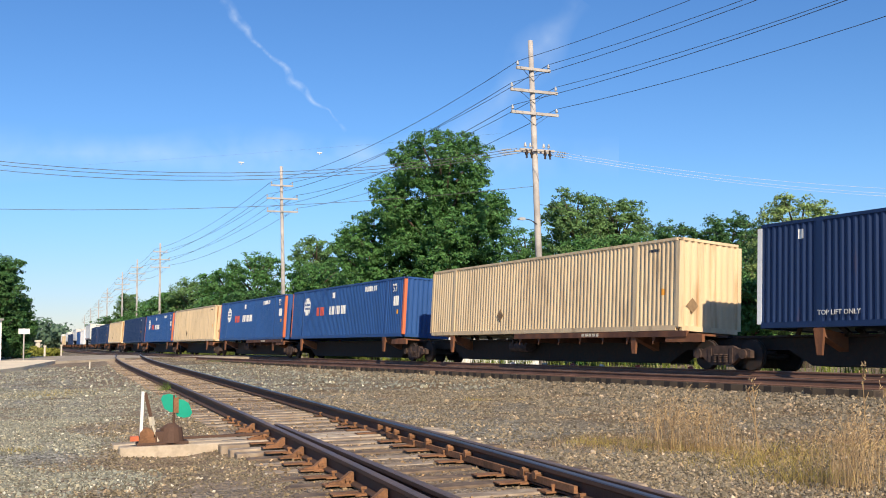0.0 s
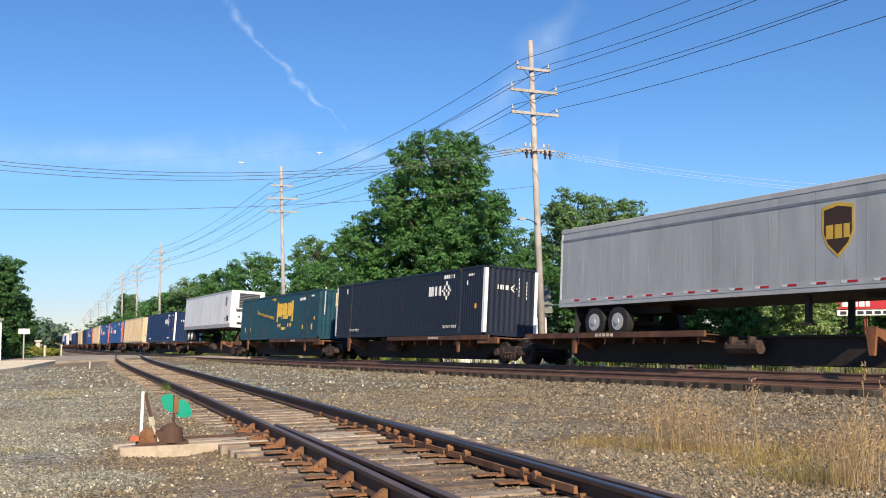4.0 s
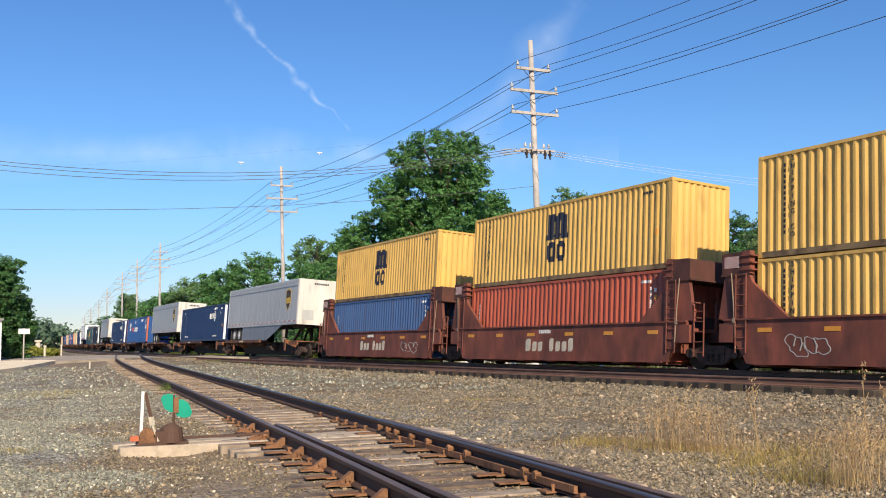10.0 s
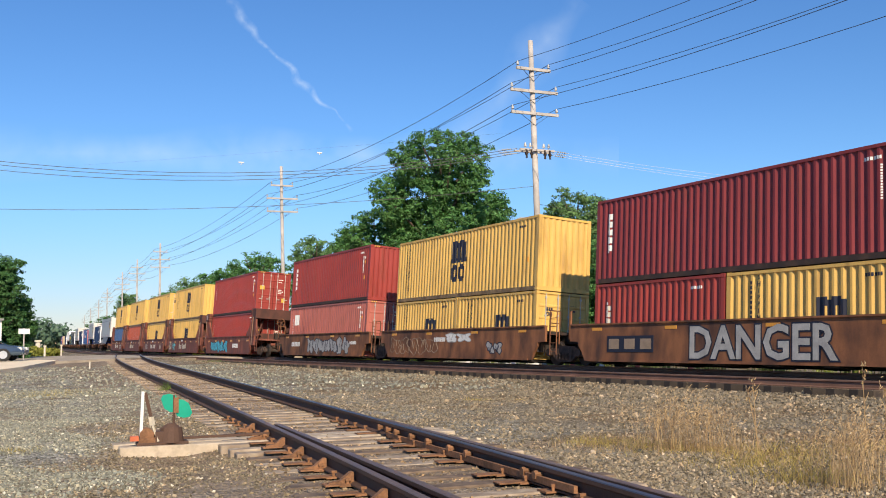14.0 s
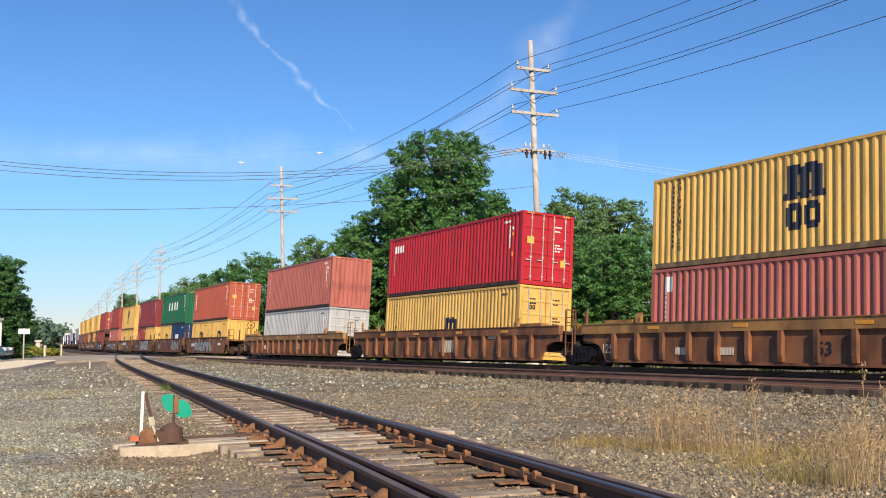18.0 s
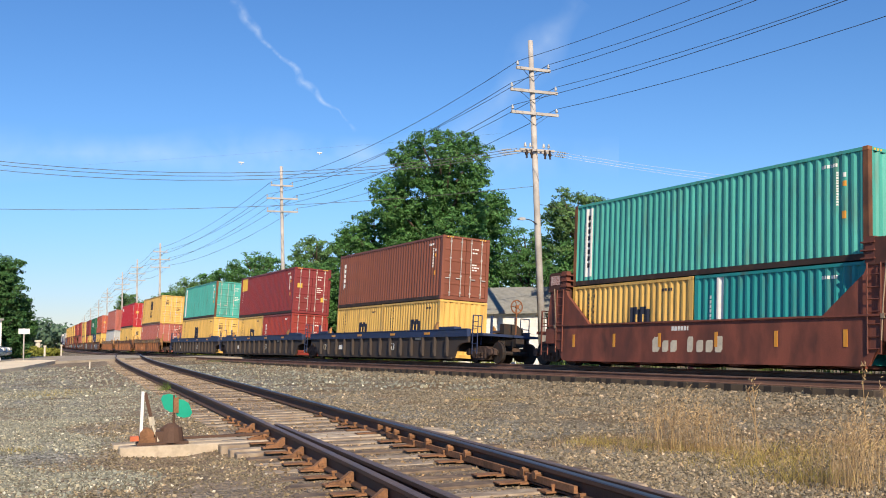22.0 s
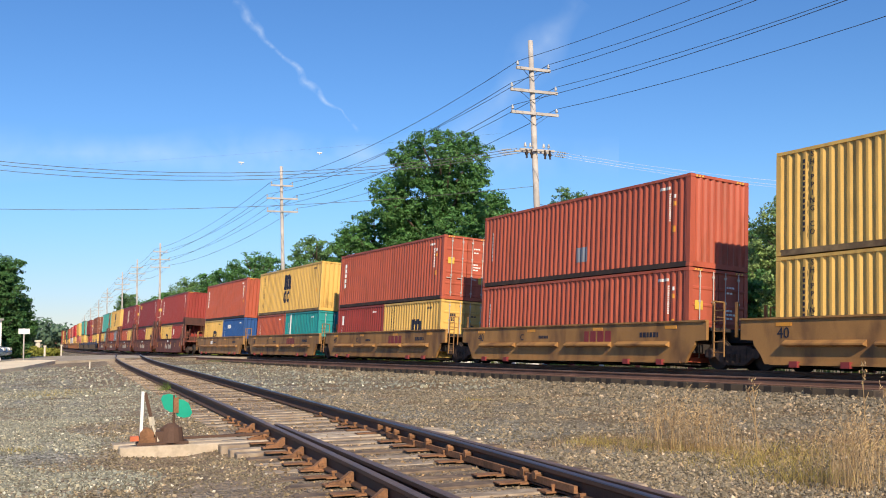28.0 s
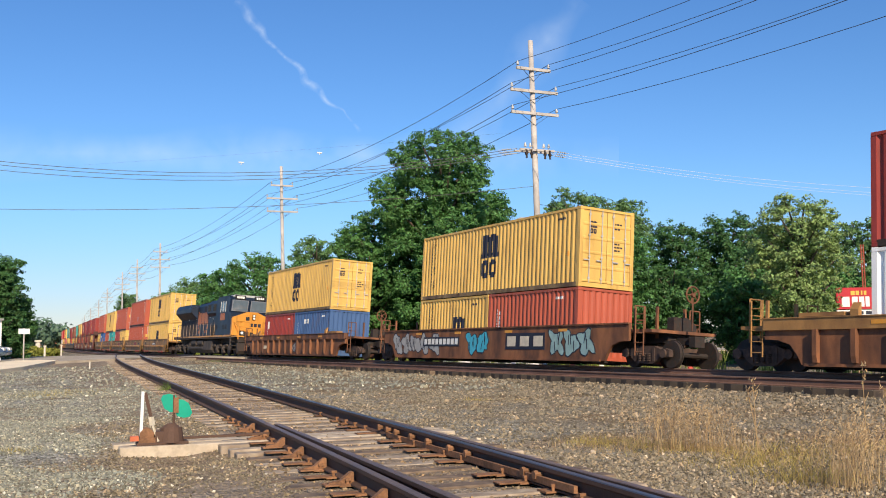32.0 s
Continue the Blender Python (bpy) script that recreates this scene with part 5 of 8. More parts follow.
    for c in (hy - 2.0, hy - 3.25):
        for sx in (-1, 1):
            t = put("wheel", mesh("tyre", tyre_b), M["black"], th, Matrix.Translation((sx * 1.12, c, 0.53)) @ Matrix.Rotation(0 if sx < 0 else math.pi, 4, "Z"))
            put("rim", mesh("rim", rim_b), M["white" if reefer else "silver"], t)
        put("axle", mesh("trailer_axle", lambda bm: rod(bm, (-1.0, 0, 0), (1.0, 0, 0), 0.07, 8)), M["iron"], th, (0, c, 0.53))

    def leg_b(bm):
        box(bm, -0.07, 0.07, -0.07, 0.07, 0.32, z0)
        box(bm, -0.15, 0.15, -0.15, 0.15, 0.28, 0.33)
    for sx in (-0.85, 0.85):
        put("landing_leg", mesh("landing_leg", leg_b), M["iron"], th, (sx, -hy + 3.2, 0))
    put("mudflap", mesh("mudflap", lambda bm: box(bm, -1.25, -0.7, -0.012, 0.012, 0.15, z0)), M["black"], th, (0, hy - 0.9, 0))
    if skirt:
        put("side_skirt", mesh(("skirt", L), lambda bm: prism(bm, [(hy - 4.1, z0), (hy - 4.0, 0.14), (-1.9, 0.14), (-5.2, z0)], "x", -hx + 0.03, -hx + 0.06)), M["slate"], th)
    if col == "grey":
        put("trim_band", mesh(("band", L), lambda bm: box(bm, -hx - 0.012, -hx + 0.005, -hy + 0.2, hy - 0.1, z1 - 0.46, z1 - 0.38)), M["slate"], th)
    if shield:
        yy = -hy + 1.9
        for k, ink, d in ((1.22, "mark_gold", 0.008), (1.06, "mark_brown", 0.012)):
            bm = bmesh.new()
            prism(bm, [(yy + y * k, 2.65 + z * k) for y, z in ((-0.40, 0.52), (0.0, 0.60), (0.40, 0.52), (0.40, -0.05), (0.28, -0.32), (0.0, -0.58), (-0.28, -0.32), (-0.40, -0.05))], "x", -hx - d, -hx)
            part("emblem", bm, M[ink], th)
        bm = bmesh.new()
        for y0, y1, a, b in blocks(yy, 2.62, [0.22, 0.22, 0.18], 0.36, 0.05):
            box(bm, -hx - 0.016, -hx, y0, y1, a, b)
        part("emblem", bm, M["mark_gold"], th)
    if reefer:
        def unit_b(bm):
            prism(bm, [(-0.92, 2.5), (-0.85, 3.78), (0.85, 3.78), (0.92, 2.5)], "y", -hy - 0.4, -hy + 0.02)

        def grille_b(bm):
            for k in range(9):
                box(bm, -0.74, 0.76, -hy - 0.43, -hy - 0.39, 2.62 + k * 0.12, 2.69 + k * 0.12)
        u = put("cooling_unit", mesh(("cooling", L), unit_b), M["white"], th)
        put("cover", mesh(("cooling_cover", L), lambda bm: box(bm, -0.78, 0.8, -hy - 0.412, -hy - 0.38, 2.56, 3.7)), M["slate"], u)
        put("grille", mesh(("grille", L), grille_b), M["black"], u)
        put("light_box", mesh("vent1", lambda bm: box(bm, -0.7, -0.55, -0.02, 0.02, 1.85, 1.97)), M["black"], th, (0, -hy, 0))
        put("light_box", mesh("vent1", lambda bm: 0), M["black"], th, (1.25, -hy, -0.1))
        put("bumper_trim", mesh("trim1", lambda bm: box(bm, -0.75, 0.95, -0.05, 0.02, 1.35, 1.5)), M["black"], th, (0, -hy, 0))
        put("placard", mesh("placard", lambda bm: box(bm, -0.006, 0.004, -0.28, 0.28, -0.2, 0.2)), M["black"], th, (-hx - 0.012, -hy + 0.75, 1.78))
        put("placard", mesh("placard2", lambda bm: box(bm, -0.006, 0.004, -0.25, 0.25, -0.35, 0.35)), M["slate"], th, (-hx - 0.012, -hy + 1.35, 3.1))
        put("lettering", words("53'", 0.34), M["mark_black"], th, (-hx - 0.008, -hy + 1.45, 1.72))
    else:
        put("placard", mesh("placard3", lambda bm: box(bm, -0.35, 0.35, -0.01, 0.01, -0.3, 0.3)), M["silver"], th, (-0.6, -hy - 0.008, 1.7))
        tagged(put("stencil", mesh("barsx", lambda bm: [box(bm, -0.3 + k * 0.14, -0.2 + k * 0.14, -0.004, 0.004, -0.06, 0.06) for k in range(7)]), M["mark_black"], th, (0.0, -hy - 0.004, z1 - 0.25)), kind="stuff")
    return ride(th, q, 1.05 if reefer else 0.95)


def locomotive(q):
    """A six-axle diesel, its nose towards -y."""
    th = tagged(new("locomotive"), "dark blue diesel locomotive with an orange nose", "locomotive")
    M["loco_blue"] = material("dark blue locomotive paint", (0.0065, 0.018, 0.043), 0.5, 0, 0.2, 0.8, 0.04, 25, second=(0.012, 0.016, 0.025), mix=0.42, sharp=0.12, spec=0.35)
    M["loco_gold"] = paint("orange yellow locomotive paint", (0.60, 0.26, 0.04), 0.25, 0.45)
    M["loco_grime"] = material("dusty brown running gear", (0.08, 0.06, 0.047), 0.9, 0, 0.3, 3, 0.2, 30, second=(0.05, 0.04, 0.035), mix=0.45, sharp=0.2)
    M["glass"] = material("dark cab glass", (0.03, 0.04, 0.05), 0.08, 0, 0.05, 3, 0, 30, spec=0.8)
    # pale blue base colour stands in for the sky mirrored in the glass
    M["windshield"] = material("windshield glass with painted sky sheen", (0.13, 0.17, 0.21), 0.1, 0, 0.15, 3, 0, 30, spec=0.9)
    M["lamp"] = material("clear headlight glass", (0.85, 0.85, 0.8), 0.15, 0, 0.05, 3, 0, 30)
    M["mark_rust"] = material("faded orange lettering", (0.52, 0.17, 0.06), 0.6, 0, 0.15, 4, 0, 30)
    blue, gold, grime = M["loco_blue"], M["loco_gold"], M["loco_grime"]

    def add(name, build, mat, parent=None, m=None, label=""):
        return put(name, mesh(("loco", name, len(MESHES)), build), mat, parent or th, m, label)
    add("frame", lambda bm: (box(bm, -1.50, 1.50, -9.6, 11.2, 1.30, 1.52), box(bm, -0.7, 0.7, -10.8, 11.3, 0.9, 1.32)), grime)
    M["loco_brown"] = material("brown grimy hood panel", (0.036, 0.024, 0.021), 0.75, 0, 0.3, 1.2, 0.08, 30, second=(0.02, 0.02, 0.03), mix=0.42, sharp=0.2)
    for y0, y1 in ((-9.6, -7.2), (-6.9, -2.6), (-2.5, 0.8), (0.9, 4.9), (5.3, 7.0), (7.6, 9.2), (9.9, 11.0)):
        add("sill_stripe", lambda bm: box(bm, -1.525, -1.50, y0, y1, 1.41, 1.53), M["car_gold"] if y0 > 5 else gold)
    add("walkway", lambda bm: box(bm, -1.5, 1.5, -4.6, 11.0, 1.52, 1.55), M["iron"])
    add("engine_hood", lambda bm: prism(bm, [(-0.95, 1.55), (-0.95, 4.1), (-0.7, 4.38), (0.7, 4.38), (0.95, 4.1), (0.95, 1.55)], "y", -4.6, 4.4), blue)
    add("rear_hood", lambda bm: box(bm, -0.95, 0.95, 4.4, 10.9, 1.55, 3.5), M["loco_brown"])
    rad = add("radiator_wing", lambda bm: (prism(bm, [(-0.95, 3.05), (-1.52, 3.62), (-1.52, 3.98), (-1.35, 4.3), (1.35, 4.3), (1.52, 3.98), (1.52, 3.62), (0.95, 3.05)], "y", 5.0, 11.0), prism(bm, [(-0.96, 3.05), (-1.52, 3.62), (-1.52, 3.98), (-1.0, 4.2)], "y", 4.3, 5.0)), blue)
    add("radiator_screen", lambda bm: [box(bm, -1.3, 1.3, 5.2 + k * 0.3, 5.35 + k * 0.3, 4.3, 4.34) for k in range(19)], M["iron"], rad)
    add("exhaust_stack", lambda bm: box(bm, -0.4, 0.4, 2.6, 4.2, 4.36, 4.52), M["iron"])
    add("blower_duct", lambda bm: prism(bm, [(-0.95, 3.15), (-1.2, 3.4), (-1.2, 4.15), (-0.85, 4.46), (0.85, 4.46), (1.2, 4.15), (1.2, 3.4), (0.95, 3.15)], "y", -4.6, -0.1), blue)
    for yy in (-1.35, -3.2, -4.35):
        add("vent", lambda bm: [box(bm, -1.22, -1.19, yy + k * 0.2, yy + 0.1 + k * 0.2, 3.55, 4.1) for k in range(5)], M["black"], None)
    add("side_grille", lambda bm: box(bm, -1.0, -0.94, -0.15, 1.7, 3.62, 4.06), M["loco_brown"])
    for k in range(4):
        yy = 4.75 + k * 1.5
        dd = add("hood_door", lambda bm: [box(bm, -0.99, -0.94, yy + d * 0.46, yy + d * 0.46 + 0.4, 1.62, 2.85) for d in range(3)], M["loco_brown"])
        add("latch", lambda bm: box(bm, -1.01, -0.98, yy + 1.2, yy + 1.28, 2.1, 2.3), M["iron"], dd)
    for yy in (-4.2, -2.9, -1.6):
        dd = add("hood_door", lambda bm: box(bm, -0.985, -0.94, yy, yy + 1.1, 1.65, 3.05), blue)
        add("latch", lambda bm: box(bm, -1.0, -0.98, yy + 0.95, yy + 1.02, 2.2, 2.4), M["iron"], dd)
    for yy, zz in ((-4.5, 2.9), (-2.95, 2.95), (-1.65, 2.9), (-0.4, 3.05), (4.5, 3.02), (7.6, 3.0)):
        add("label_plate", lambda bm: box(bm, -0.995, -0.94, yy, yy + 0.12, zz, zz + 0.09), M["mark_white"])
    add("toolbox", lambda bm: box(bm, -1.45, -0.95, -3.6, -2.5, 1.55, 2.35), M["iron"])
    cab = add("cab", lambda bm: (prism(bm, [(-4.6, 1.52), (-4.6, 4.28), (-5.2, 4.52), (-8.2, 4.52), (-8.75, 4.25), (-8.55, 3.30), (-9.35, 2.98), (-9.35, 1.52)], "x", -1.5, 1.5)), blue)
    add("cab_roof", lambda bm: prism(bm, [(-1.5, 4.28), (-1.0, 4.62), (1.0, 4.62), (1.5, 4.28)], "y", -8.3, -4.7), M["silver"])
    for y0, y1 in ((-6.75, -6.1), (-7.55, -6.85)):
        w = add("side_window", lambda bm: box(bm, -1.515, -1.49, y0, y1, 3.38, 4.05), M["glass"], cab)
        add("window_frame", lambda bm: [box(bm, -1.54, -1.5, y, y + 0.075, 3.3, 4.12) for y in (y0 - 0.06, y1)], M["silver"], cab)
    for x0, x1 in ((-1.34, -0.09), (0.09, 1.34)):
        add("windshield_frame", lambda bm: prism(bm, [(-8.61, 3.36), (-8.815, 4.2), (-8.74, 4.2), (-8.54, 3.36)], "x", x0, x1), M["slate"], cab)
    for x0, x1 in ((-1.26, -0.17), (0.17, 1.26)):
        add("windshield", lambda bm: prism(bm, [(-8.645, 3.42), (-8.825, 4.15), (-8.76, 4.15), (-8.58, 3.42)], "x", x0, x1), M["windshield"], cab)
    add("number_board", lambda bm: box(bm, -1.15, -0.35, -8.86, -8.7, 4.25, 4.55), M["black"], cab)
    add("number_board", lambda bm: box(bm, 0.35, 1.15, -8.86, -8.7, 4.25, 4.55), M["black"], cab)
    for c in (-0.75, 0.75):
        tagged(add("stencil", lambda bm: [box(bm, c - 0.28 + k * 0.15, c - 0.17 + k * 0.15, -8.866, -8.85, 4.32, 4.48) for k in range(4)], M["mark_white"], cab), kind="stuff")
    nose = add("nose", lambda bm: (prism(bm, [(-1.5, 1.52), (-1.5, 2.75), (-1.42, 2.86), (-0.35, 3.30), (0.35, 3.30), (1.42, 2.86), (1.5, 2.75), (1.5, 1.52)], "y", -9.75, -9.36)), gold)
    add("nose_top", lambda bm: prism(bm, [(-1.48, 2.70), (-1.40, 2.84), (-0.34, 3.28), (0.34, 3.28), (1.40, 2.84), (1.48, 2.70)], "y", -9.36, -8.56), blue, nose)
    for dx, zz in ((-1.1, 2.55), (-1.1, 2.2), (0.95, 2.55)):
        add("grab_iron", lambda bm: (rod(bm, (dx, -9.83, zz), (dx + 0.32, -9.83, zz), 0.018, 6), rod(bm, (dx, -9.83, zz), (dx, -9.74, zz), 0.014, 5), rod(bm, (dx + 0.32, -9.83, zz), (dx + 0.32, -9.74, zz), 0.014, 5)), gold, nose)
    add("nose_door", lambda bm: box(bm, -0.62, -0.1, -9.79, -9.74, 1.6, 3.05), gold, nose)
    add("door_window", lambda bm: box(bm, -0.5, -0.22, -9.80, -9.78, 2.65, 2.92), M["glass"], nose)
    add("emblem", lambda bm: [box(bm, -0.15 + k * 0.3, 0.08 + k * 0.3, -9.77, -9.74, 2.2, 2.45) for k in range(3)], M["mark_black"], nose)
    hl = add("headlight_box", lambda bm: box(bm, 0.0, 0.22, -9.82, -9.74, 2.72, 3.12), M["iron"], nose)
    for zz in (2.83, 3.02):
        add("headlight", lambda bm: rod(bm, (0.11, -9.85, zz), (0.11, -9.80, zz), 0.08, 12), M["lamp"], hl)
    add("front_platform", lambda bm: (box(bm, -1.45, 1.45, -10.9, -9.7, 1.35, 1.45), box(bm, -1.3, 1.3, -11.0, -10.85, 1.0, 1.35)), M["iron"])
    add("platform_edge", lambda bm: box(bm, -1.46, 1.46, -11.02, -9.6, 1.38, 1.47), gold)
    add("snow_plow", lambda bm: prism(bm, [(-10.95, 0.95), (-11.35, 0.35), (-11.2, 0.12), (-10.8, 0.3), (-10.8, 0.95)], "x", -1.35, 1.35), M["iron"])
    for x0, x1 in ((-1.3, -0.5), (0.5, 1.3)):
        add("front_railing", lambda bm: (rod(bm, (x0, -10.98, 1.2), (x0, -10.98, 2.55), 0.04, 8), rod(bm, (x1, -10.98, 1.0), (x1, -10.98, 2.5), 0.05, 8), rod(bm, (x0, -10.98, 2.55), (x1, -10.98, 2.5), 0.035, 8), rod(bm, (x0, -10.98, 2.0), (x1, -10.98, 2.0), 0.025, 8)), gold)
    add("front_gear", lambda bm: (box(bm, -1.1, -0.2, -10.95, -10.6, 1.0, 1.75), box(bm, 0.25, 1.1, -10.95, -10.7, 1.0, 1.6), rod(bm, (-0.7, -11.05, 1.3), (-0.7, -10.9, 1.3), 0.22, 14)), M["iron"])
    add("air_hoses", lambda bm: [rod(bm, (x, -11.1, 1.0), (x + 0.1, -11.25, 0.45), 0.03, 6) for x in (-0.75, -0.5, 0.5, 0.75)], M["black"])
    coupler(th, -10.9, -1), coupler(th, 11.2, 1)
    for sx in (-1, 1):
        add("ditch_light", lambda bm: (box(bm, sx * 1.05 - 0.16, sx * 1.05 + 0.16, -11.0, -10.8, 1.52, 1.85)), M["iron"])
        add("headlight", lambda bm: rod(bm, (sx * 1.05, -11.04, 1.68), (sx * 1.05, -10.98, 1.68), 0.1, 12), M["lamp"])
        add("handrail", lambda bm: (rod(bm, (sx * 1.4, -9.85, 1.5), (sx * 1.4, -9.85, 2.5), 0.025, 6), rod(bm, (sx * 1.4, -9.85, 2.5), (sx * 1.2, -10.85, 2.15), 0.025, 6), rod(bm, (sx * 1.2, -10.85, 2.15), (sx * 1.2, -10.85, 0.9), 0.025, 6), rod(bm, (sx * 0.4, -10.9, 2.1), (sx * 0.4, -10.9, 0.7), 0.04, 6), rod(bm, (sx * 1.2, -10.85, 2.15), (sx * 0.4, -10.9, 2.1), 0.022, 6)), gold)
        steps = add("steps", lambda bm: ([box(bm, min(sx * 1.5, sx * 1.0), max(sx * 1.5, sx * 1.0), -10.3, -9.6, 0.45 + 0.28 * k, 0.48 + 0.28 * k) for k in range(4)], box(bm, min(sx * 1.5, sx * 1.44), max(sx * 1.5, sx * 1.44), -9.65, -9.3, 0.4, 1.5)), grime)
        for k in range(12):
            yy = -4.2 + k * 1.28
            add("stanchion", lambda bm: rod(bm, (sx * 1.46, yy, 1.5), (sx * 1.46, yy, 2.55), 0.02, 6), M["mark_tan"])
        add("side_handrail", lambda bm: rod(bm, (sx * 1.46, -4.2, 2.55), (sx * 1.46, 10.0, 2.55), 0.02, 6), M["loco_brown"])
    M["loco_tank"] = material("dusty dark fuel tank", (0.045, 0.037, 0.033), 0.85, 0, 0.25, 1.6, 0.1, 30, second=(0.11, 0.085, 0.065), mix=0.4, sharp=0.2)
    add("fuel_tank", lambda bm: prism(bm, [(-1.42, 0.62), (-1.45, 0.5), (-1.15, 0.16), (1.15, 0.16), (1.45, 0.5), (1.42, 0.62), (0.9, 0.72), (-0.9, 0.72)], "y", -3.4, 5.0), M["loco_tank"])
    add("tank_step", lambda bm: prism(bm, [(-1.47, 0.4), (-1.40, 1.12), (-0.7, 1.25), (-0.7, 0.4)], "y", -3.5, -0.75), M["loco_tank"])
    add("tank_end", lambda bm: prism(bm, [(-1.45, 0.4), (-1.40, 0.98), (-0.7, 0.98), (-0.7, 0.4)], "y", 4.55, 5.0), M["loco_tank"])
    for yy in (-0.25, 2.25):
        res = add("air_reservoir", lambda bm: rod(bm, (-1.2, yy, 0.98), (-1.2, yy + 1.95, 0.98), 0.25, 18), grime)
        add("bracket", lambda bm: [prism(bm, [(-1.46, 0.62), (-1.36, 0.80), (-1.0, 0.76), (-0.9, 0.62)], "y", yy + d, yy + d + 0.1) for d in (0.25, 1.6)], M["loco_tank"], res)
    add("air_hose", lambda bm: [rod(bm, (-1.38, 5.3 + 0.5 * k, 1.15 - 0.12 * (k % 2)), (-1.38, 5.8 + 0.5 * k, 1.15 - 0.12 * ((k + 1) % 2)), 0.025, 6) for k in range(9)], M["black"])
    for c in (-6.7, 7.4):
        tk = add("truck", lambda bm: prism(bm, [(c - 2.4, 0.55), (c - 2.3, 0.85), (c + 2.3, 0.85), (c + 2.4, 0.55)], "x", -1.2, 1.2), grime)
        for d in (-1.9, 0.0, 1.9):
            for sx in (-1, 1):
                add("wheel", lambda bm: rod(bm, (sx * 0.68, c + d, 0.5), (sx * 0.82, c + d, 0.5), 0.5, 22), M["iron"], tk)
                add("journal_box", lambda bm: (prism(bm, [(c + d - 0.36, 0.22), (c + d - 0.22, 0.78), (c + d + 0.22, 0.78), (c + d + 0.36, 0.22)], "x", sx * 1.16, sx * 1.30), rod(bm, (sx * 1.2, c + d, 0.5), (sx * 1.36, c + d, 0.5), 0.17, 12)), grime, tk)
            add("brake_cylinder", lambda bm: rod(bm, (-1.28, c + d + 0.5, 0.78), (-1.28, c + d + 1.2, 0.72), 0.1, 8), grime, tk)
    side_marks(th, 0.95, [("brackets", "mark_rust", 2.25, 2.75, 1.1)])
    side_marks(th, 1.5, [("shortrow", "mark_rust", -6.7, 2.95, 1.25)])
    for yy in (-5.3, -7.4, -8.2):
        add("louvre", lambda bm: [box(bm, -1.52, -1.5, yy, yy + 0.6, 2.0 + 0.07 * k, 2.03 + 0.07 * k) for k in range(5)], M["iron"], cab)
    return ride(th, q)


BASE = 0.18
HC, STD = 2.896, 2.591
WORDS = {"yellow": "golden yellow", "steel_blue": "faded steel blue", "orange_red": "sun-faded orange red", "red": "dark brick red", "maroon": "deep maroon", "green": "bottle green", "navy": "navy blue", "ink": "blackish blue", "pink": "chalky faded pink", "scarlet": "bright scarlet", "aqua": "pale sea-green", "teal": "deep teal", "slate": "dull slate grey", "brown": "matt chocolate brown", "blue": "strong royal blue", "silver": "pale silver grey", "white": "clean white", "tan": "sandy cream", "dark_green": "dark blue-green"}


def load(col, near="panel", H=HC, logo=None, L=12.19):
    end = "barred doors on its end" if near == "doors" else "a plain folded end"
    return (col, near, H, logo, L, WORDS[col] + " corrugated steel container with " + end)


BIG = [("arches", "mark_black", 0.15, 1.55, 1.12)]
LOW = [("arches", "mark_black", 0.15, 1.25, 1.12)]
MID = [("arches_small", "mark_black", -0.55, 1.35, 1.0)]
TAN_SIGN = [("arches", "mark_cream", 0.6, 1.6, 1.0)]


def Y(near="panel", logo=BIG, H=HC):
    return load("yellow", near, H, logo)


def y20(near="doors"):
    return load("yellow", near, STD, MID, 6.058)


def s20(col, near="doors", logo=None):
    return load(col, near, STD, logo, 6.058)


def stack(q, lows, top):
    z = BASE
    ys = (3.06, -3.06) if len(lows) == 2 else (0.0,)
    for (col, near, H, logo, L, lab), dy in zip(lows, ys):
        container(L, H, 2.438, col, near, logo, lab, q=q + dy, z=z)
    z += lows[0][2] + 0.015
    col, near, H, logo, L, lab = top
    container(L, H, 2.438, col, near, logo, lab, q=q, z=z)


TALL = [("column_big", "mark_white", 5.4, 1.7, 1.0)]
SIDE_WORDS = [("seven_blocks", "mark_cream", 1.35, 0.70, 1.0), ("fine_text", "mark_white", 0.3, 1.18, 1.0)]
LEDGE_MARKS = [("wordrow", "mark_red", -2.0, 0.9, 1.5), ("text:40", "mark_black", 5.6, 0.98, 0.42), ("text:C", "mark_black", 2.6, 0.98, 0.34), ("fine_text", "mark_black", 1.2, 0.98, 0.8), ("fine_text", "mark_black", -4.6, 1.0, 1.2)]
RUSTY = [("fine_text", "mark_white", 4.0, 0.8, 2.0), ("fine_text", "mark_white", -5.0, 0.85, 1.2)]
RIB53 = [("text:53", "mark_white", -1.9, 0.62, 0.5), ("shortrow", "mark_white", 4.6, 0.62, 0.55), ("fine_text", "mark_cream", -4.6, 1.0, 0.8)]

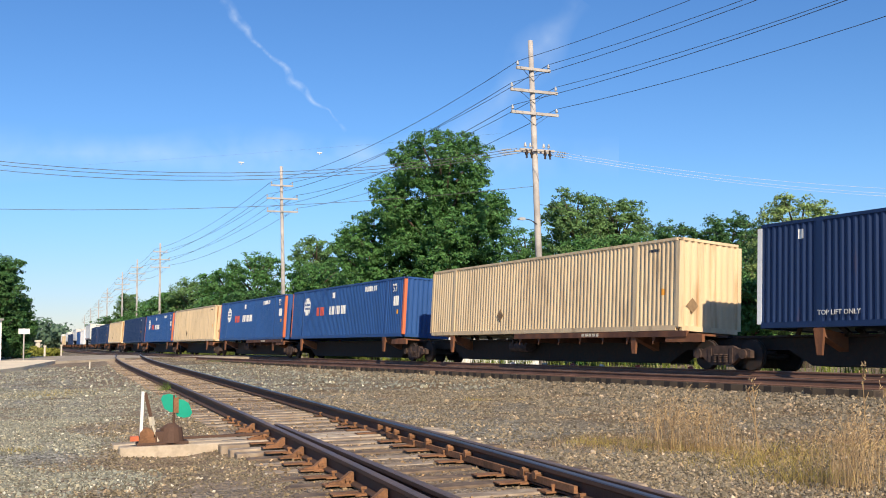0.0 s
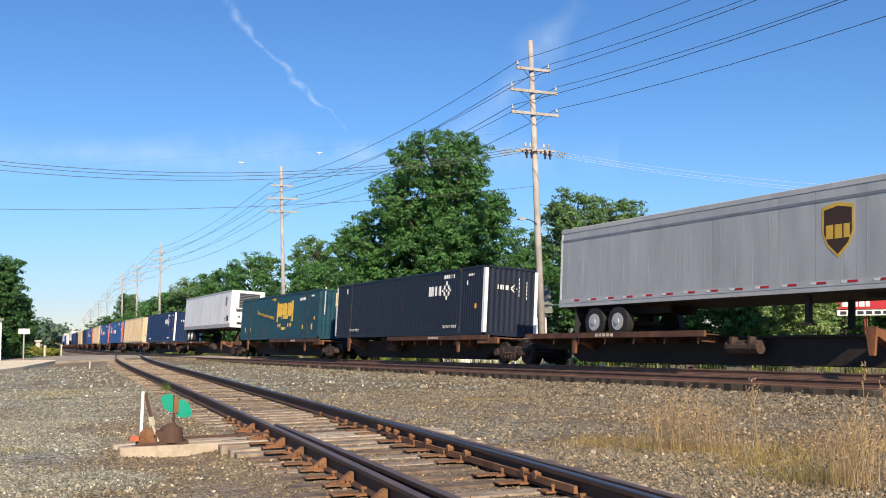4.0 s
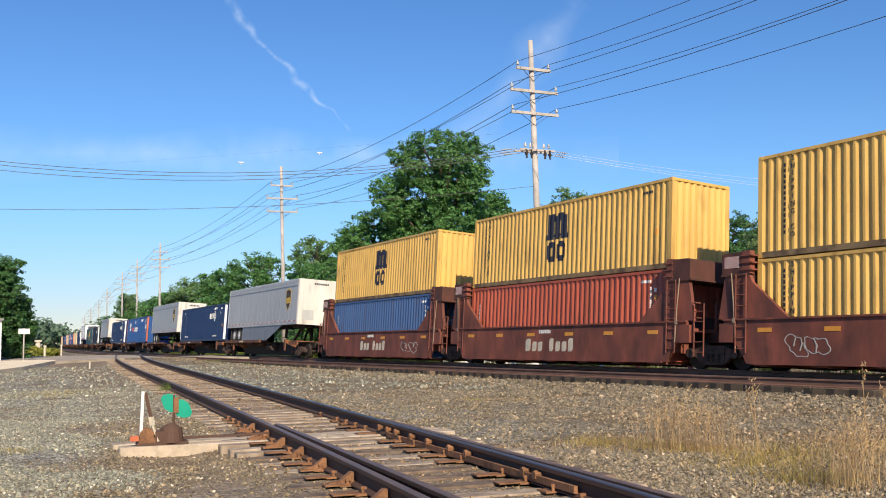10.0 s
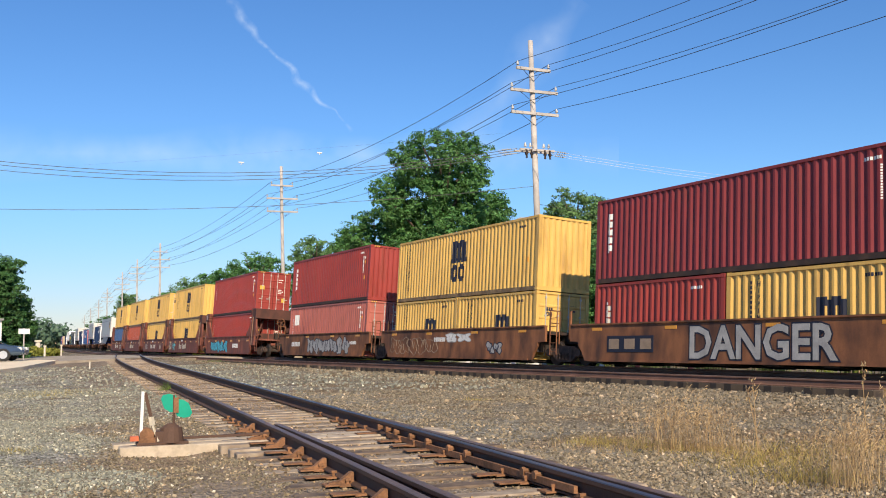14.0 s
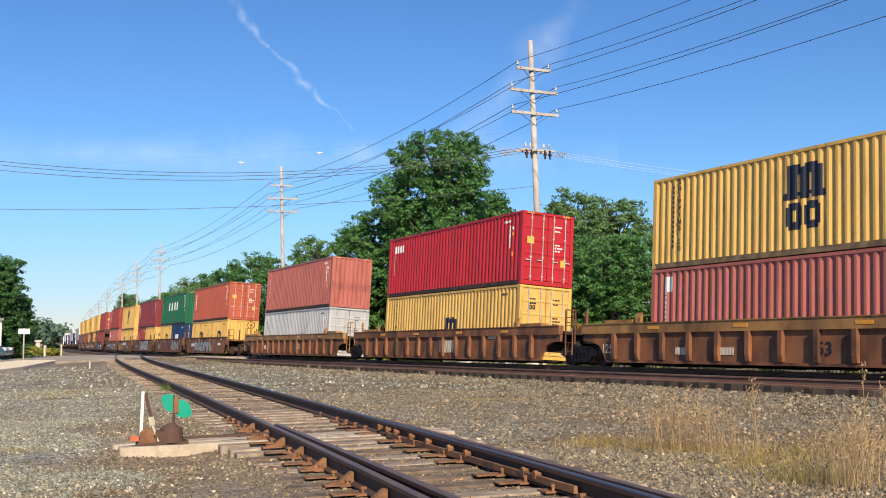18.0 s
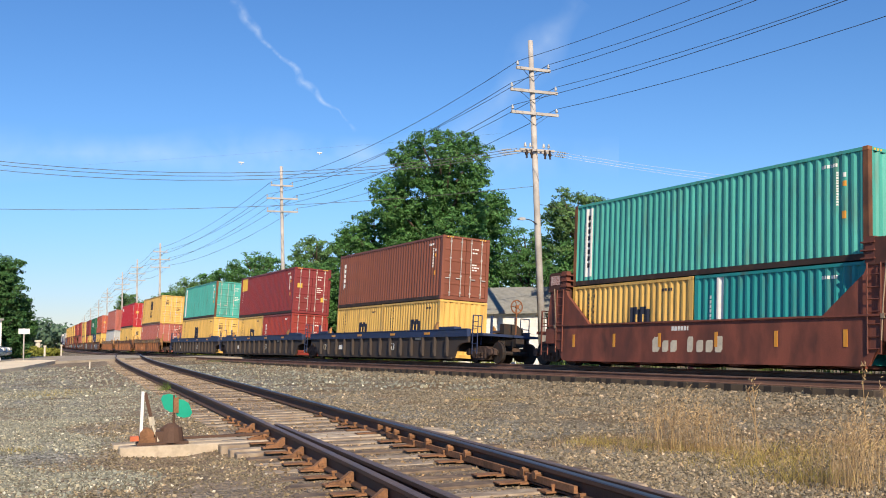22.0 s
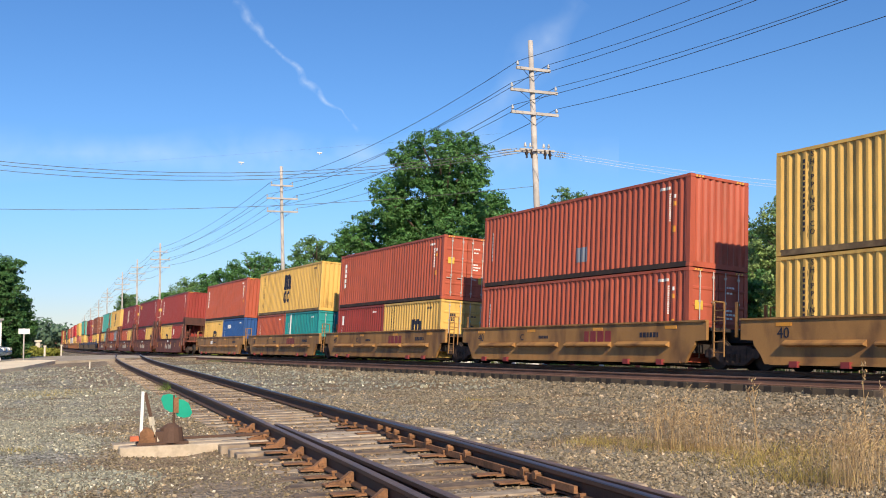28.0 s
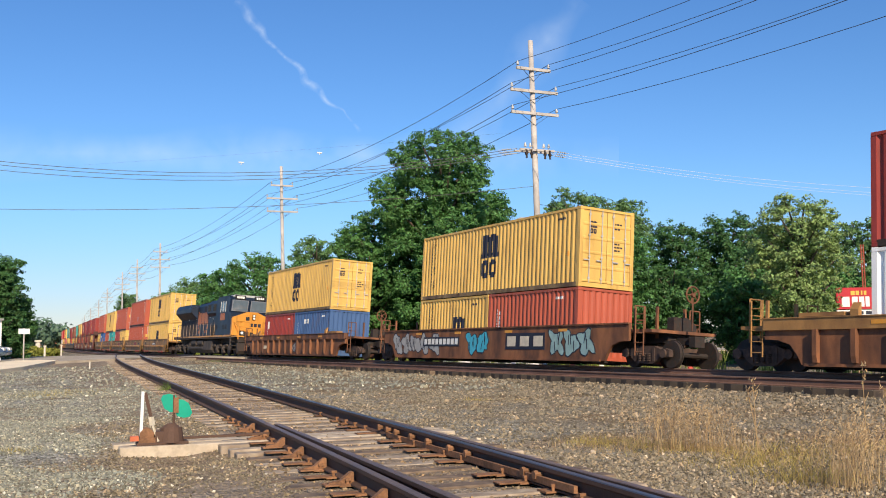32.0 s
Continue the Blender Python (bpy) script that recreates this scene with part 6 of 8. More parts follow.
# place, pitch, car, first, last, side marks, spray, lower loads, upper load
UNITS = []
UNITS += [
    (-180.8, 15.65, "bulkhead", 1, 0, SIDE_WORDS, [(-4.2, 0.62, 1.6, 0.55, "mark_grey", 1, False)], [load("steel_blue")], Y()),
    (-196.3, 15.65, "bulkhead", 0, 0, SIDE_WORDS, None, [load("orange_red")], Y()),
    (-212.0, 15.65, "bulkhead", 0, 0, SIDE_WORDS, [(4.2, 0.65, 1.3, 0.6, "mark_grey", 2, False), (-4.3, 0.65, 1.0, 0.5, "mark_grey", 31, False)], [Y("panel", LOW)], Y("doors")),
    (-227.4, 15.65, "bulkhead", 0, 0, SIDE_WORDS, [(4.0, 0.65, 1.4, 0.7, "mark_cyan", 3, False), (5.7, 0.75, 1.1, 0.9, "mark_grey", 32, False)], [Y("panel", LOW)], Y()),
    (-243.27, 15.65, "bulkhead", 0, 1, [("longrow", "mark_white", -2.4, 0.72, 0.7)], [(2.3, 0.68, 5.0, 0.95, "mark_cyan", 4)], [load("red", "doors")], load("red", "doors")),
]
UNITS += [
    (-263.27, 15.65, "plain", 1, 0, RUSTY, [(-1.3, 0.70, 6.4, 0.95, "mark_grey", 5)], [load("pink", "doors", HC, [("panel", "mark_white", 4.9, 2.1, 1.2)])], load("red", "panel", HC, TALL)),
    (-278.95, 15.65, "plain", 0, 0, [("fine_text", "mark_white", 1.0, 0.95, 1.4)], [(3.6, 0.68, 4.6, 0.8, "mark_tan", 33, False), (-0.6, 1.02, 2.2, 0.4, "mark_white", 6), (-3.6, 0.6, 1.2, 0.5, "mark_grey", 15)], [y20(), y20()], Y("panel")),
    (-294.7, 15.65, "plain", 0, 0, [("text:DANGER", "mark_grey", -1.4, 0.70, 1.3), ("emblem_plate", "mark_tan", 3.9, 0.72, 0.85)], None, [s20("red", "doors", [("column_big", "mark_cream", 2.3, 1.3, 0.8)]), y20()], load("maroon", "panel", HC, TALL)),
    (-310.4, 15.65, "plain", 0, 0, [("wordrow", "mark_red", 1.2, 0.85, 1.8)], [(4.6, 0.7, 1.3, 0.7, "mark_grey", 8), (-3.6, 0.72, 3.4, 0.95, "mark_grey", 9)], [y20("panel"), s20("navy", "doors", [("wordrow", "mark_white", 0.4, 1.4, 1.4)])], load("green", "panel", HC, [("wide4", "mark_white", 0.2, 1.75, 1.0)])),
    (-325.95, 15.65, "plain", 0, 1, RUSTY, [(0.4, 0.68, 6.0, 0.9, "mark_grey", 10)], [y20("panel"), y20("panel")], load("orange_red", "doors", HC, TALL)),
]
UNITS += [
    (-347.9, 19.9, "ribbed_gold", 1, 0, RIB53, None, [load("silver", "doors", 2.743)], load("pink", "panel")),
    (-367.8, 19.9, "ribbed", 0, 0, [("wordrow", "mark_cream", -0.9, 0.65, 1.5)] + RIB53[2:], None, [load("yellow", "doors", HC, MID)], load("scarlet", "doors", HC, [("wordrow", "mark_white", 5.0, 2.3, 1.0)])),
    (-387.6, 19.9, "ribbed_gold", 0, 1, [("text:53", "mark_black", -0.78, 0.56, 0.5), ("shortrow", "mark_cream", 4.4, 0.5, 0.5), ("shortrow", "mark_cream", 2.6, 0.5, 0.5), ("text:125", "mark_cream", 7.9, 0.55, 0.42)], None, [load("pink", "doors", HC, [("tag", "mark_white", 5.3, 2.4, 2.4)])], Y("doors")),
]
UNITS += [
    (-411.6, 19.9, "ribbed_blue", 1, 0, RIB53, None, [load("yellow", "doors", HC, LOW)], load("aqua", "doors", HC, [("stripe", "mark_white", 5.25, 1.5, 1.0), ("column_ink", "mark_black", 5.25, 1.5, 1.6)])),
    (-431.35, 19.9, "ribbed_blue", 0, 0, RIB53, None, [y20(), s20("red", "doors", [("column_big", "mark_white", 2.2, 1.4, 0.9)])], load("maroon", "doors", HC, [("panel", "mark_gold", 5.1, 2.35, 1.7)])),
    (-451.29, 19.9, "ribbed_blue", 0, 1, RIB53 + [("text:125", "mark_cream", 6.9, 0.62, 0.42)], None, [y20("panel"), y20("panel")], load("brown", "doors", HC, TALL)),
]
UNITS += [
    (-473.4, 15.65, "bulkhead", 1, 0, SIDE_WORDS, None, [y20("panel"), s20("teal", "panel", [("stripe", "mark_white", 2.0, 1.3, 0.8)])], load("aqua", "panel", HC, [("stripe", "mark_white", 5.25, 1.5, 1.0), ("column_ink", "mark_black", 5.25, 1.5, 1.6)])),
    (-488.7, 15.65, "bulkhead", 0, 0, SIDE_WORDS, None, [s20("orange_red", "panel"), s20("slate", "panel", [("scrawl", "mark_white", 0.8, 1.6, 1.0)])], Y("doors")),
    (-504.35, 15.65, "bulkhead", 0, 0, SIDE_WORDS, None, [s20("orange_red", "panel", [("column_big", "mark_white", 2.2, 1.4, 0.9)]), y20("panel")], load("maroon", "doors", HC, TAN_SIGN)),
    (-519.8, 15.65, "bulkhead", 0, 0, SIDE_WORDS, None, [s20("maroon", "panel", [("column", "mark_white", 2.4, 1.4, 1.2)]), y20("panel")], load("maroon", "doors", HC, [("wordrow", "mark_gold", 5.0, 2.35, 1.2)])),
    (-535.55, 15.65, "bulkhead", 0, 1, SIDE_WORDS, None, [y20("panel"), s20("red", "panel", [("tag", "mark_white", 2.2, 1.9, 2.6)])], load("red", "panel", HC, TALL)),
]
UNITS += [
    (-555.7, 15.65, "ledge", 1, 0, [("shortrow", "mark_white", 2.2, 0.98, 0.62)] + LEDGE_MARKS[3:], None, [y20("panel"), s20("blue", "panel", [("wordrow", "mark_white", 1.2, 2.0, 0.8)])], load("orange_red", "panel", HC, TALL)),
    (-571.2, 15.65, "ledge", 0, 0, LEDGE_MARKS, None, [s20("orange_red", "doors", [("column_big", "mark_white", 2.2, 1.4, 0.7)]), s20("teal", "doors", [("stripe", "mark_white", 2.0, 1.3, 0.6)])], Y("panel")),
    (-586.4, 15.65, "ledge", 0, 0, LEDGE_MARKS, None, [s20("red", "doors", [("tag", "mark_white", 2.3, 1.9, 2.4)]), y20()], load("orange_red", "doors", HC, TALL)),
    (-602.12, 15.65, "ledge", 0, 0, LEDGE_MARKS, None, [load("orange_red", "doors")], load("orange_red", "panel", HC, [("panel", "slate", -0.6, 0.8, 1.0)])),
    (-617.65, 15.65, "ledge", 0, 1, [("plate", "mark_white", 0.0, 0.95, 0.62)] + LEDGE_MARKS[1:2], None, [Y("doors", LOW)], Y("doors")),
]
UNITS += [
    (-663.0, 19.9, "ribbed", 1, 1, [("fine_text", "mark_cream", 5.0, 0.62, 1.6)], [(-0.8, 0.6, 1.2, 0.6, "mark_grey", 21)], [s20("red", "doors", [("tag", "mark_white", 2.2, 1.9, 2.4)]), s20("steel_blue", "panel", [("wordrow", "mark_white", 0.9, 2.0, 0.8)])], Y("doors")),
]
UNITS += [
    (-686.55, 19.9, "plain", 1, 1, [("plate", "mark_white", 3.47, 0.86, 1.0), ("emblem_plate", "mark_cream", -3.17, 0.84, 1.0)], [(5.9, 0.76, 4.6, 1.0, "mark_grey", 22), (0.35, 0.8, 1.7, 1.0, "mark_cyan", 23), (-6.1, 0.78, 2.6, 1.0, "mark_aqua", 24)], [y20(), s20("orange_red", "panel", [("column_big", "mark_white", 2.2, 1.4, 0.7)])], Y("doors")),
]
UNITS += [
    (-710.65, 19.9, "ribbed_gold", 1, 1, RIB53, None, [load("white", "doors", HC, [("scrawl", "mark_cyan", 5.0, 1.2, 2.0)])], load("red", "panel", HC, TALL)),
]
for q0, pitch, style, first, last, marks, spray, lows, top in UNITS:
    well_car(q0, pitch, style, first, last, marks, spray)
    stack(q0, lows, top)
locomotive(-639.85)


def long_box(q, col, post=None, logo=None, near="panel"):
    lab = WORDS[col] + " long corrugated container" + (" with " + post.replace("_", " ") + " corner posts" if post else " riding on a spine car")
    return container(16.15, 2.896, 2.59, col, near, logo, lab, post, q=q, z=1.13)


def end_mark(bx, kind, ink, cx, cz, k, lift=0.006):
    """Paint patches on the corrugated end of a long box, cx to the +y side of the side sheets."""
    e = corrugation(-1.155, 1.155, 0.26, 0.045)
    for bm in decal(e, SHAPES[kind](cx, cz, k), 8.06, lift):
        part("emblem" if kind in ("lozenge", "panel", "tag") else "letter_block", bm, M[ink], bx).matrix_local = Matrix.Rotation(math.pi / 2, 4, "Z")


XMARK = [("wordrow", "mark_white", -3.6, 2.0, 1.25), ("lozenge", "mark_white", -4.72, 1.98, 1.0), ("fine_text", "mark_white", -4.95, 2.58, 1.25)]
XLIFT = [("tag", "mark_white", 6.6, 2.5, 1.3), ("tag", "mark_white", -6.6, 2.22, 1.0)]
PMARK = [("disc", "mark_white", 5.4, 1.9, 1.2), ("shortrow", "mark_scarlet", 3.2, 1.55, 1.15), ("longrow", "mark_white", 0.5, 1.55, 1.12), ("panel", "mark_white", 1.2, 2.4, 0.6), ("panel", "mark_white", -7.1, 1.75, 0.9), ("fine_text", "mark_white", -4.0, 2.5, 2.0)]
CMARK = [("brackets", "mark_gold", -1.75, 1.6, 0.95), ("fine_text", "mark_gold", 0.6, 2.62, 1.1), ("fine_text", "mark_gold", -1.75, 1.40, 1.7), ("fine_text", "mark_gold", -1.75, 0.68, 1.3), ("fine_text", "mark_white", -5.1, 2.42, 1.25), ("tag", "mark_gold", -5.35, 0.72, 1.3), ("tag", "mark_gold", -6.95, 0.72, 1.6), ("tag", "mark_gold", 5.6, 0.72, 1.2), ("tag", "mark_gold", 6.9, 0.72, 1.6)]
SPINE = [
    # place, pitch, deck, first, last, kind, colour
    (159.0, 19.2, None, 0, 0, "box", "navy"), (140.0, 19.2, None, 0, 0, "box", "tan"), (120.6, 19.2, None, 1, 0, "box", "navy"), (102.0, 18.9, None, 0, 0, "p", "blue"), (84.8, 17.8, None, 0, 0, "box", "tan"), (66.8, 17.8, (-8.0, 0.0), 0, 0, "p", "blue"), (49.2, 18.2, None, 0, 0, "p", "blue"),
    (30.2, 19.3, (-8.5, 1.0), 0, 0, "box", "tan"), (10.95, 20.0, (-8.6, 1.1), 0, 0, "x", "navy"), (-9.95, 19.6, (-0.2, 9.2), 0, 1, "reefer", "white"),
    (-29.4, 19.3, (-8.6, 0.8), 1, 0, "c", "dark_green"), (-48.3, 19.6, (-8.6, 1.0), 0, 0, "x", "ink"), (-68.6, 19.8, (-0.4, 9.0), 0, 0, "shield", "grey"), (-88.9, 19.4, (-8.6, 1.0), 0, 0, "x", "navy"), (-107.9, 18.8, (-0.5, 8.8), 0, 0, "p", "blue"),
    (-126.4, 17.6, (-0.6, 8.6), 0, 0, "shield", "grey"), (-143.4, 17.3, (-0.6, 8.2), 0, 0, "x", "navy"), (-160.65, 18.0, (-0.7, 8.3), 0, 1, "shield_long", "grey"),
]
for q0, pitch, deck, first, last, kind, col in SPINE:
    spine_car(q0, pitch, deck, first, last)
    if kind == "box":
        long_box(q0, col)
    elif kind == "x":
        bx = long_box(q0, col, "white", XMARK + XLIFT)
        for yy in (-5.15, 5.4):
            put("lettering", words("TOP LIFT ONLY", 0.185), M["mark_white"], bx, (-1.30, yy, 0.38))
        end_mark(bx, "wordrow", "mark_white", 0.42, 2.02, 0.55)
        end_mark(bx, "lozenge", "mark_white", -0.12, 2.0, 0.42)
        end_mark(bx, "column_big", "mark_white", -0.42, 2.05, 0.6)
        end_mark(bx, "column_big", "mark_white", -0.72, 1.95, 0.6)
    elif kind == "p":
        bx = long_box(q0, col, "orange", PMARK)
        for yy, m in ((-6.95, None), (0.9, Matrix.Rotation(math.pi / 2, 4, "Z"))):
            loc = (-1.30, -7.0, 2.35) if m is None else (0.75, -8.09, 2.35)
            put("lettering", words("53", 0.5), M["mark_white"], bx, Matrix.Translation(loc) @ (m or Matrix.Identity(4)))
    elif kind == "c":
        bx = long_box(q0, col, None, CMARK, "panel")
        end_mark(bx, "panel", "mark_pale_yellow", -0.25, 2.33, 1.5)
        end_mark(bx, "stroke_row", "mark_gold", -0.25, 2.40, 1.0, 0.014)
        end_mark(bx, "column_fine", "mark_white", 0.92, 2.2, 0.8)
        end_mark(bx, "panel", "mark_grey", -0.35, 0.92, 0.6)
        end_mark(bx, "tag", "mark_white", -0.35, 1.75, 0.9)
        put("lettering", words("How tomorrow moves", 0.41), M["mark_gold"], bx, Matrix.Translation((-1.303, 2.2, 1.62)) @ Matrix(((1, 0, 0, 0), (0, 1, -0.25, 0), (0, 0, 1, 0), (0, 0, 0, 1))))
    elif kind == "reefer":
        trailer(q0, 16.15, "white", "white refrigerated semi-trailer on a spine car", reefer=True)
    elif kind == "shield":
        trailer(q0, 13.9, "grey", "grey semi-trailer with a shield emblem on a spine car", shield=True)
    else:
        trailer(q0, 16.15, "grey", "long grey semi-trailer with side skirts on a spine car", shield=True, skirt=True)
r = random.Random(8)
for k in range(12):
    q0 = 180 + 19.4 * k
    spine_car(q0, 19.3, None, far=True)
    if k % 3 == 1:
        trailer(q0, 16.15, "white", "white semi-trailer far along the train")
    else:
        long_box(q0, r.choice(["tan", "navy", "white", "blue", "orange_red"]))

# ---------------------------------------------------------------- trees
def leaf_material(name, rgb, spread=0.35):
    m = bpy.data.materials.new(name)
    m.use_nodes = True
    n, l = m.node_tree.nodes, m.node_tree.links
    b = n["Principled BSDF"]
    geo = n.new("ShaderNodeNewGeometry")
    mr = n.new("ShaderNodeMapRange")
    mr.inputs["To Min"].default_value, mr.inputs["To Max"].default_value = 1 - spread, 1 + spread
    l.new(geo.outputs["Random Per Island"], mr.inputs["Value"])
    hue = n.new("ShaderNodeHueSaturation")
    hue.inputs["Color"].default_value = (*rgb, 1)
    l.new(mr.outputs[0], hue.inputs["Value"])
    mh = n.new("ShaderNodeMapRange")
    mh.inputs["To Min"].default_value, mh.inputs["To Max"].default_value = 0.492, 0.508
    l.new(geo.outputs["Random Per Island"], mh.inputs["Value"])
    l.new(mh.outputs[0], hue.inputs["Hue"])
    l.new(hue.outputs[0], b.inputs["Base Color"])
    b.inputs["Roughness"].default_value = 0.55
    b.inputs["Specular IOR Level"].default_value = 0.3
    tr = n.new("ShaderNodeBsdfTranslucent")
    l.new(hue.outputs[0], tr.inputs["Color"])
    mix = n.new("ShaderNodeMixShader")
    mix.inputs[0].default_value = 0.26
    l.new(b.outputs[0], mix.inputs[1])
    l.new(tr.outputs[0], mix.inputs[2])
    l.new(mix.outputs[0], n["Material Output"].inputs["Surface"])
    return m


M["leaf"] = leaf_material("green maple leaves", (0.10, 0.23, 0.064), 0.45)
M["leaf_dark"] = leaf_material("dark green leaves", (0.076, 0.175, 0.054), 0.45)
M["leaf_grey"] = leaf_material("grey green leaves", (0.15, 0.265, 0.092), 0.45)
# leaf_far carries the bluish haze of distance in its leaf colour
M["leaf_far"] = leaf_material("haze-tinted far leaves", (0.115, 0.19, 0.115), 0.3)
M["leaf_light"] = leaf_material("bright green poplar leaves", (0.25, 0.35, 0.12), 0.5)
M["leaf_yellow"] = leaf_material("yellow green weed leaves", (0.32, 0.33, 0.06), 0.4)
M["bark"] = material("grey brown bark", (0.10, 0.075, 0.055), 0.95, 0, 0.3, 3, 0.8, 15)


def leaf_cloud(lobes, count, size, seed):
    """Small leaves in flat sprays over the lobes (centre, radii); the sprays overhang one another and leave dark gaps."""
    count, size = int(count * 1.95), size * 0.67
    g = np.random.default_rng(seed)
    per = 30
    vol = np.array([(r[0] * r[1] + r[1] * r[2] + r[0] * r[2]) for _, r in lobes])
    pick = g.choice(len(lobes), size=max(4, count // per), p=vol / vol.sum())
    cen = np.array([c for c, _ in lobes])[pick]
    rad = np.array([r for _, r in lobes])[pick]
    d = g.normal(size=(len(pick), 3))
    d /= np.linalg.norm(d, axis=1)[:, None]
    shell = np.where(g.random(len(pick)) < 0.25, g.uniform(0.2, 0.7, len(pick)), g.uniform(0.7, 1.08, len(pick)))
    tips = cen + d * rad * shell[:, None]
    spray = size * g.uniform(2.4, 5.0, len(pick))
    base, out, wide = np.repeat(tips, per, 0), np.repeat(d, per, 0), np.repeat(spray, per)
    n = len(base)
    e = g.normal(size=(n, 3))
    e /= np.linalg.norm(e, axis=1)[:, None]
    base = base + e * (wide * g.uniform(0.15, 1.0, n) ** 0.6)[:, None] * np.array([1, 1, 0.55])
    nn = e * 0.55 + out * 0.45 + np.array([0, 0, 0.45]) + g.normal(size=(n, 3)) * 0.42
    nn /= np.linalg.norm(nn, axis=1)[:, None]
    u = np.cross(nn, g.normal(size=(n, 3)))
    u /= np.linalg.norm(u, axis=1)[:, None]
    w = np.cross(nn, u)
    k = size * g.uniform(0.6, 1.35, n)[:, None]
    a, b, c = base - u * k, base + w * k * 0.72 + u * k * 0.35, base - w * k * 0.62 + u * k * 0.9 - nn * k * 0.25
    v = np.stack([a, b, c], 1).reshape(-1, 3)
    i = np.arange(n) * 3
    return v, np.stack([i, i + 1, i + 2], 1)


def tree(name, x, y, top, width, mat, seed, leaves=7000, size=0.16, depth=None, low=0.15, label="", category="tree"):
    """top: height of the crown over the rails; low: where the crown begins, as a share of the height."""
    r = random.Random(seed)
    g = ground_z(x, y)
    h = top - g
    th = tagged(new(name), label, category, "trees behind the railway")
    th.location = (x, y, g)
    bm = bmesh.new()
    lobes = []
    z0 = h * low
    n = 44
    for i in range(n):
        f = (i + 0.5) / n
        z = z0 + (h - z0) * (f ** 0.8) * 0.95
        prof = math.sqrt(max(0.05, 1 - max(0, (f - 0.40) / 0.62) ** 4.2)) * (0.62 + 0.38 * min(1, f / 0.40))
        ang = i * 2.4 + r.uniform(-0.4, 0.4)
        rr = width / 2 * prof
        reach = rr * r.uniform(0.50, 0.84)
        s = rr * r.uniform(0.22, 0.40) + 0.15
        c = (reach * math.cos(ang), reach * math.sin(ang), min(z, h - s * 0.78))
        lobes.append((c, (s, s, s * r.uniform(0.65, 0.9))))
    lobes.append(((0, 0, (z0 + h) / 2), (width * 0.24, width * 0.24, (h - z0) * 0.34)))
    rod(bm, (0, 0, -0.3), (0.1, 0, h * 0.45), 0.028 * h, 9, 0.016 * h)
    rod(bm, (0.1, 0, h * 0.45), (0, 0.1, h * 0.82), 0.016 * h, 7, 0.006 * h)
    for c, s in lobes[:-1]:
        rod(bm, (0.05, 0, max(0.2 * h, c[2] - 0.2 * h)), c, 0.008 * h, 5, 0.003 * h)
    part("trunk", bm, M["bark"], th, smooth=True)
    v, f = leaf_cloud(lobes, leaves, size, seed)
    me = bpy.data.meshes.new("crown")
    me.from_pydata(v.tolist(), [], f.tolist())
    me.materials.append(M[mat])
    cr = new("crown", me)
    cr.parent = th
    return th


GREEN, DARK, PALE, BRIGHT = "tall leafy green deciduous tree beyond the tracks", "dark green deciduous tree in the wood edge", "grey-green deciduous tree in the wood edge", "bright green poplar with small glossy leaves"
tree("tree", 30.7, 53.4, 14.75, 8.3, "leaf", 1, 62000, 0.133, low=0.08, label=GREEN)
tree("tree", 27.9, 57.6, 9.7, 6.6, "leaf", 2, 30000, 0.133, low=0.05, label=GREEN)
tree("tree", 33.8, 55.0, 7.6, 6.2, "leaf_dark", 3, 20000, 0.133, low=0.05, label=DARK)
tree("tree", 37.0, 89.5, 11.6, 5.6, "leaf_grey", 4, 8000, 0.2, label=PALE)
tree("tree", 34.5, 84.0, 8.6, 7.0, "leaf", 5, 9000, 0.2, low=0.05, label=DARK)
tree("tree", 36.9, 108.0, 11.5, 7.6, "leaf", 6, 9000, 0.22, low=0.05, label=DARK)
tree("tree", 39.4, 126.8, 11.0, 8.0, "leaf", 7, 7000, 0.25, low=0.05, label=DARK)
tree("tree", 38.8, 141.0, 10.7, 9.0, "leaf_grey", 8, 7000, 0.27, low=0.05, label=PALE)
tree("tree", 41.0, 162.0, 9.6, 9.0, "leaf", 9, 6000, 0.3, low=0.05, label=DARK)
tree("tree", 46.3, 196.0, 10.0, 9.0, "leaf", 10, 5000, 0.33, low=0.05, label=DARK)
tree("tree", 46.0, 217.0, 12.2, 6.0, "leaf_grey", 11, 4000, 0.35, label=PALE)
tree("tree", 38.2, 49.4, 10.8, 4.8, "leaf_grey", 12, 17600, 0.133, low=0.05, label=PALE)
tree("tree", 41.6, 49.4, 10.5, 4.6, "leaf_grey", 13, 17600, 0.133, low=0.05, label=PALE)
tree("tree", 35.8, 43.6, 7.0, 6.4, "leaf", 14, 22400, 0.125, low=0.02, label=GREEN)
tree("tree", 43.5, 62.5, 9.9, 5.4, "leaf", 15, 12800, 0.14, low=0.1, label=GREEN)
tree("tree", 46.2, 48.6, 9.0, 4.6, "leaf_dark", 16, 14400, 0.133, low=0.03, label=DARK)
tree("tree", 49.2, 47.0, 9.4, 5.2, "leaf_dark", 17, 16000, 0.133, low=0.03, label=DARK)
tree("tree", 51.6, 45.0, 8.6, 4.6, "leaf_dark", 18, 12800, 0.133, low=0.03, label=DARK)
tree("tree", 38.1, 31.9, 7.9, 4.6, "leaf_light", 19, 15000, 0.12, low=0.06, label=BRIGHT)
tree("tree", 52.3, 38.6, 8.3, 5.0, "leaf_grey", 20, 14400, 0.133, low=0.05, label=PALE)
tree("tree", 56.5, 36.5, 8.8, 5.5, "leaf_dark", 21, 12800, 0.14, low=0.05, label=DARK)
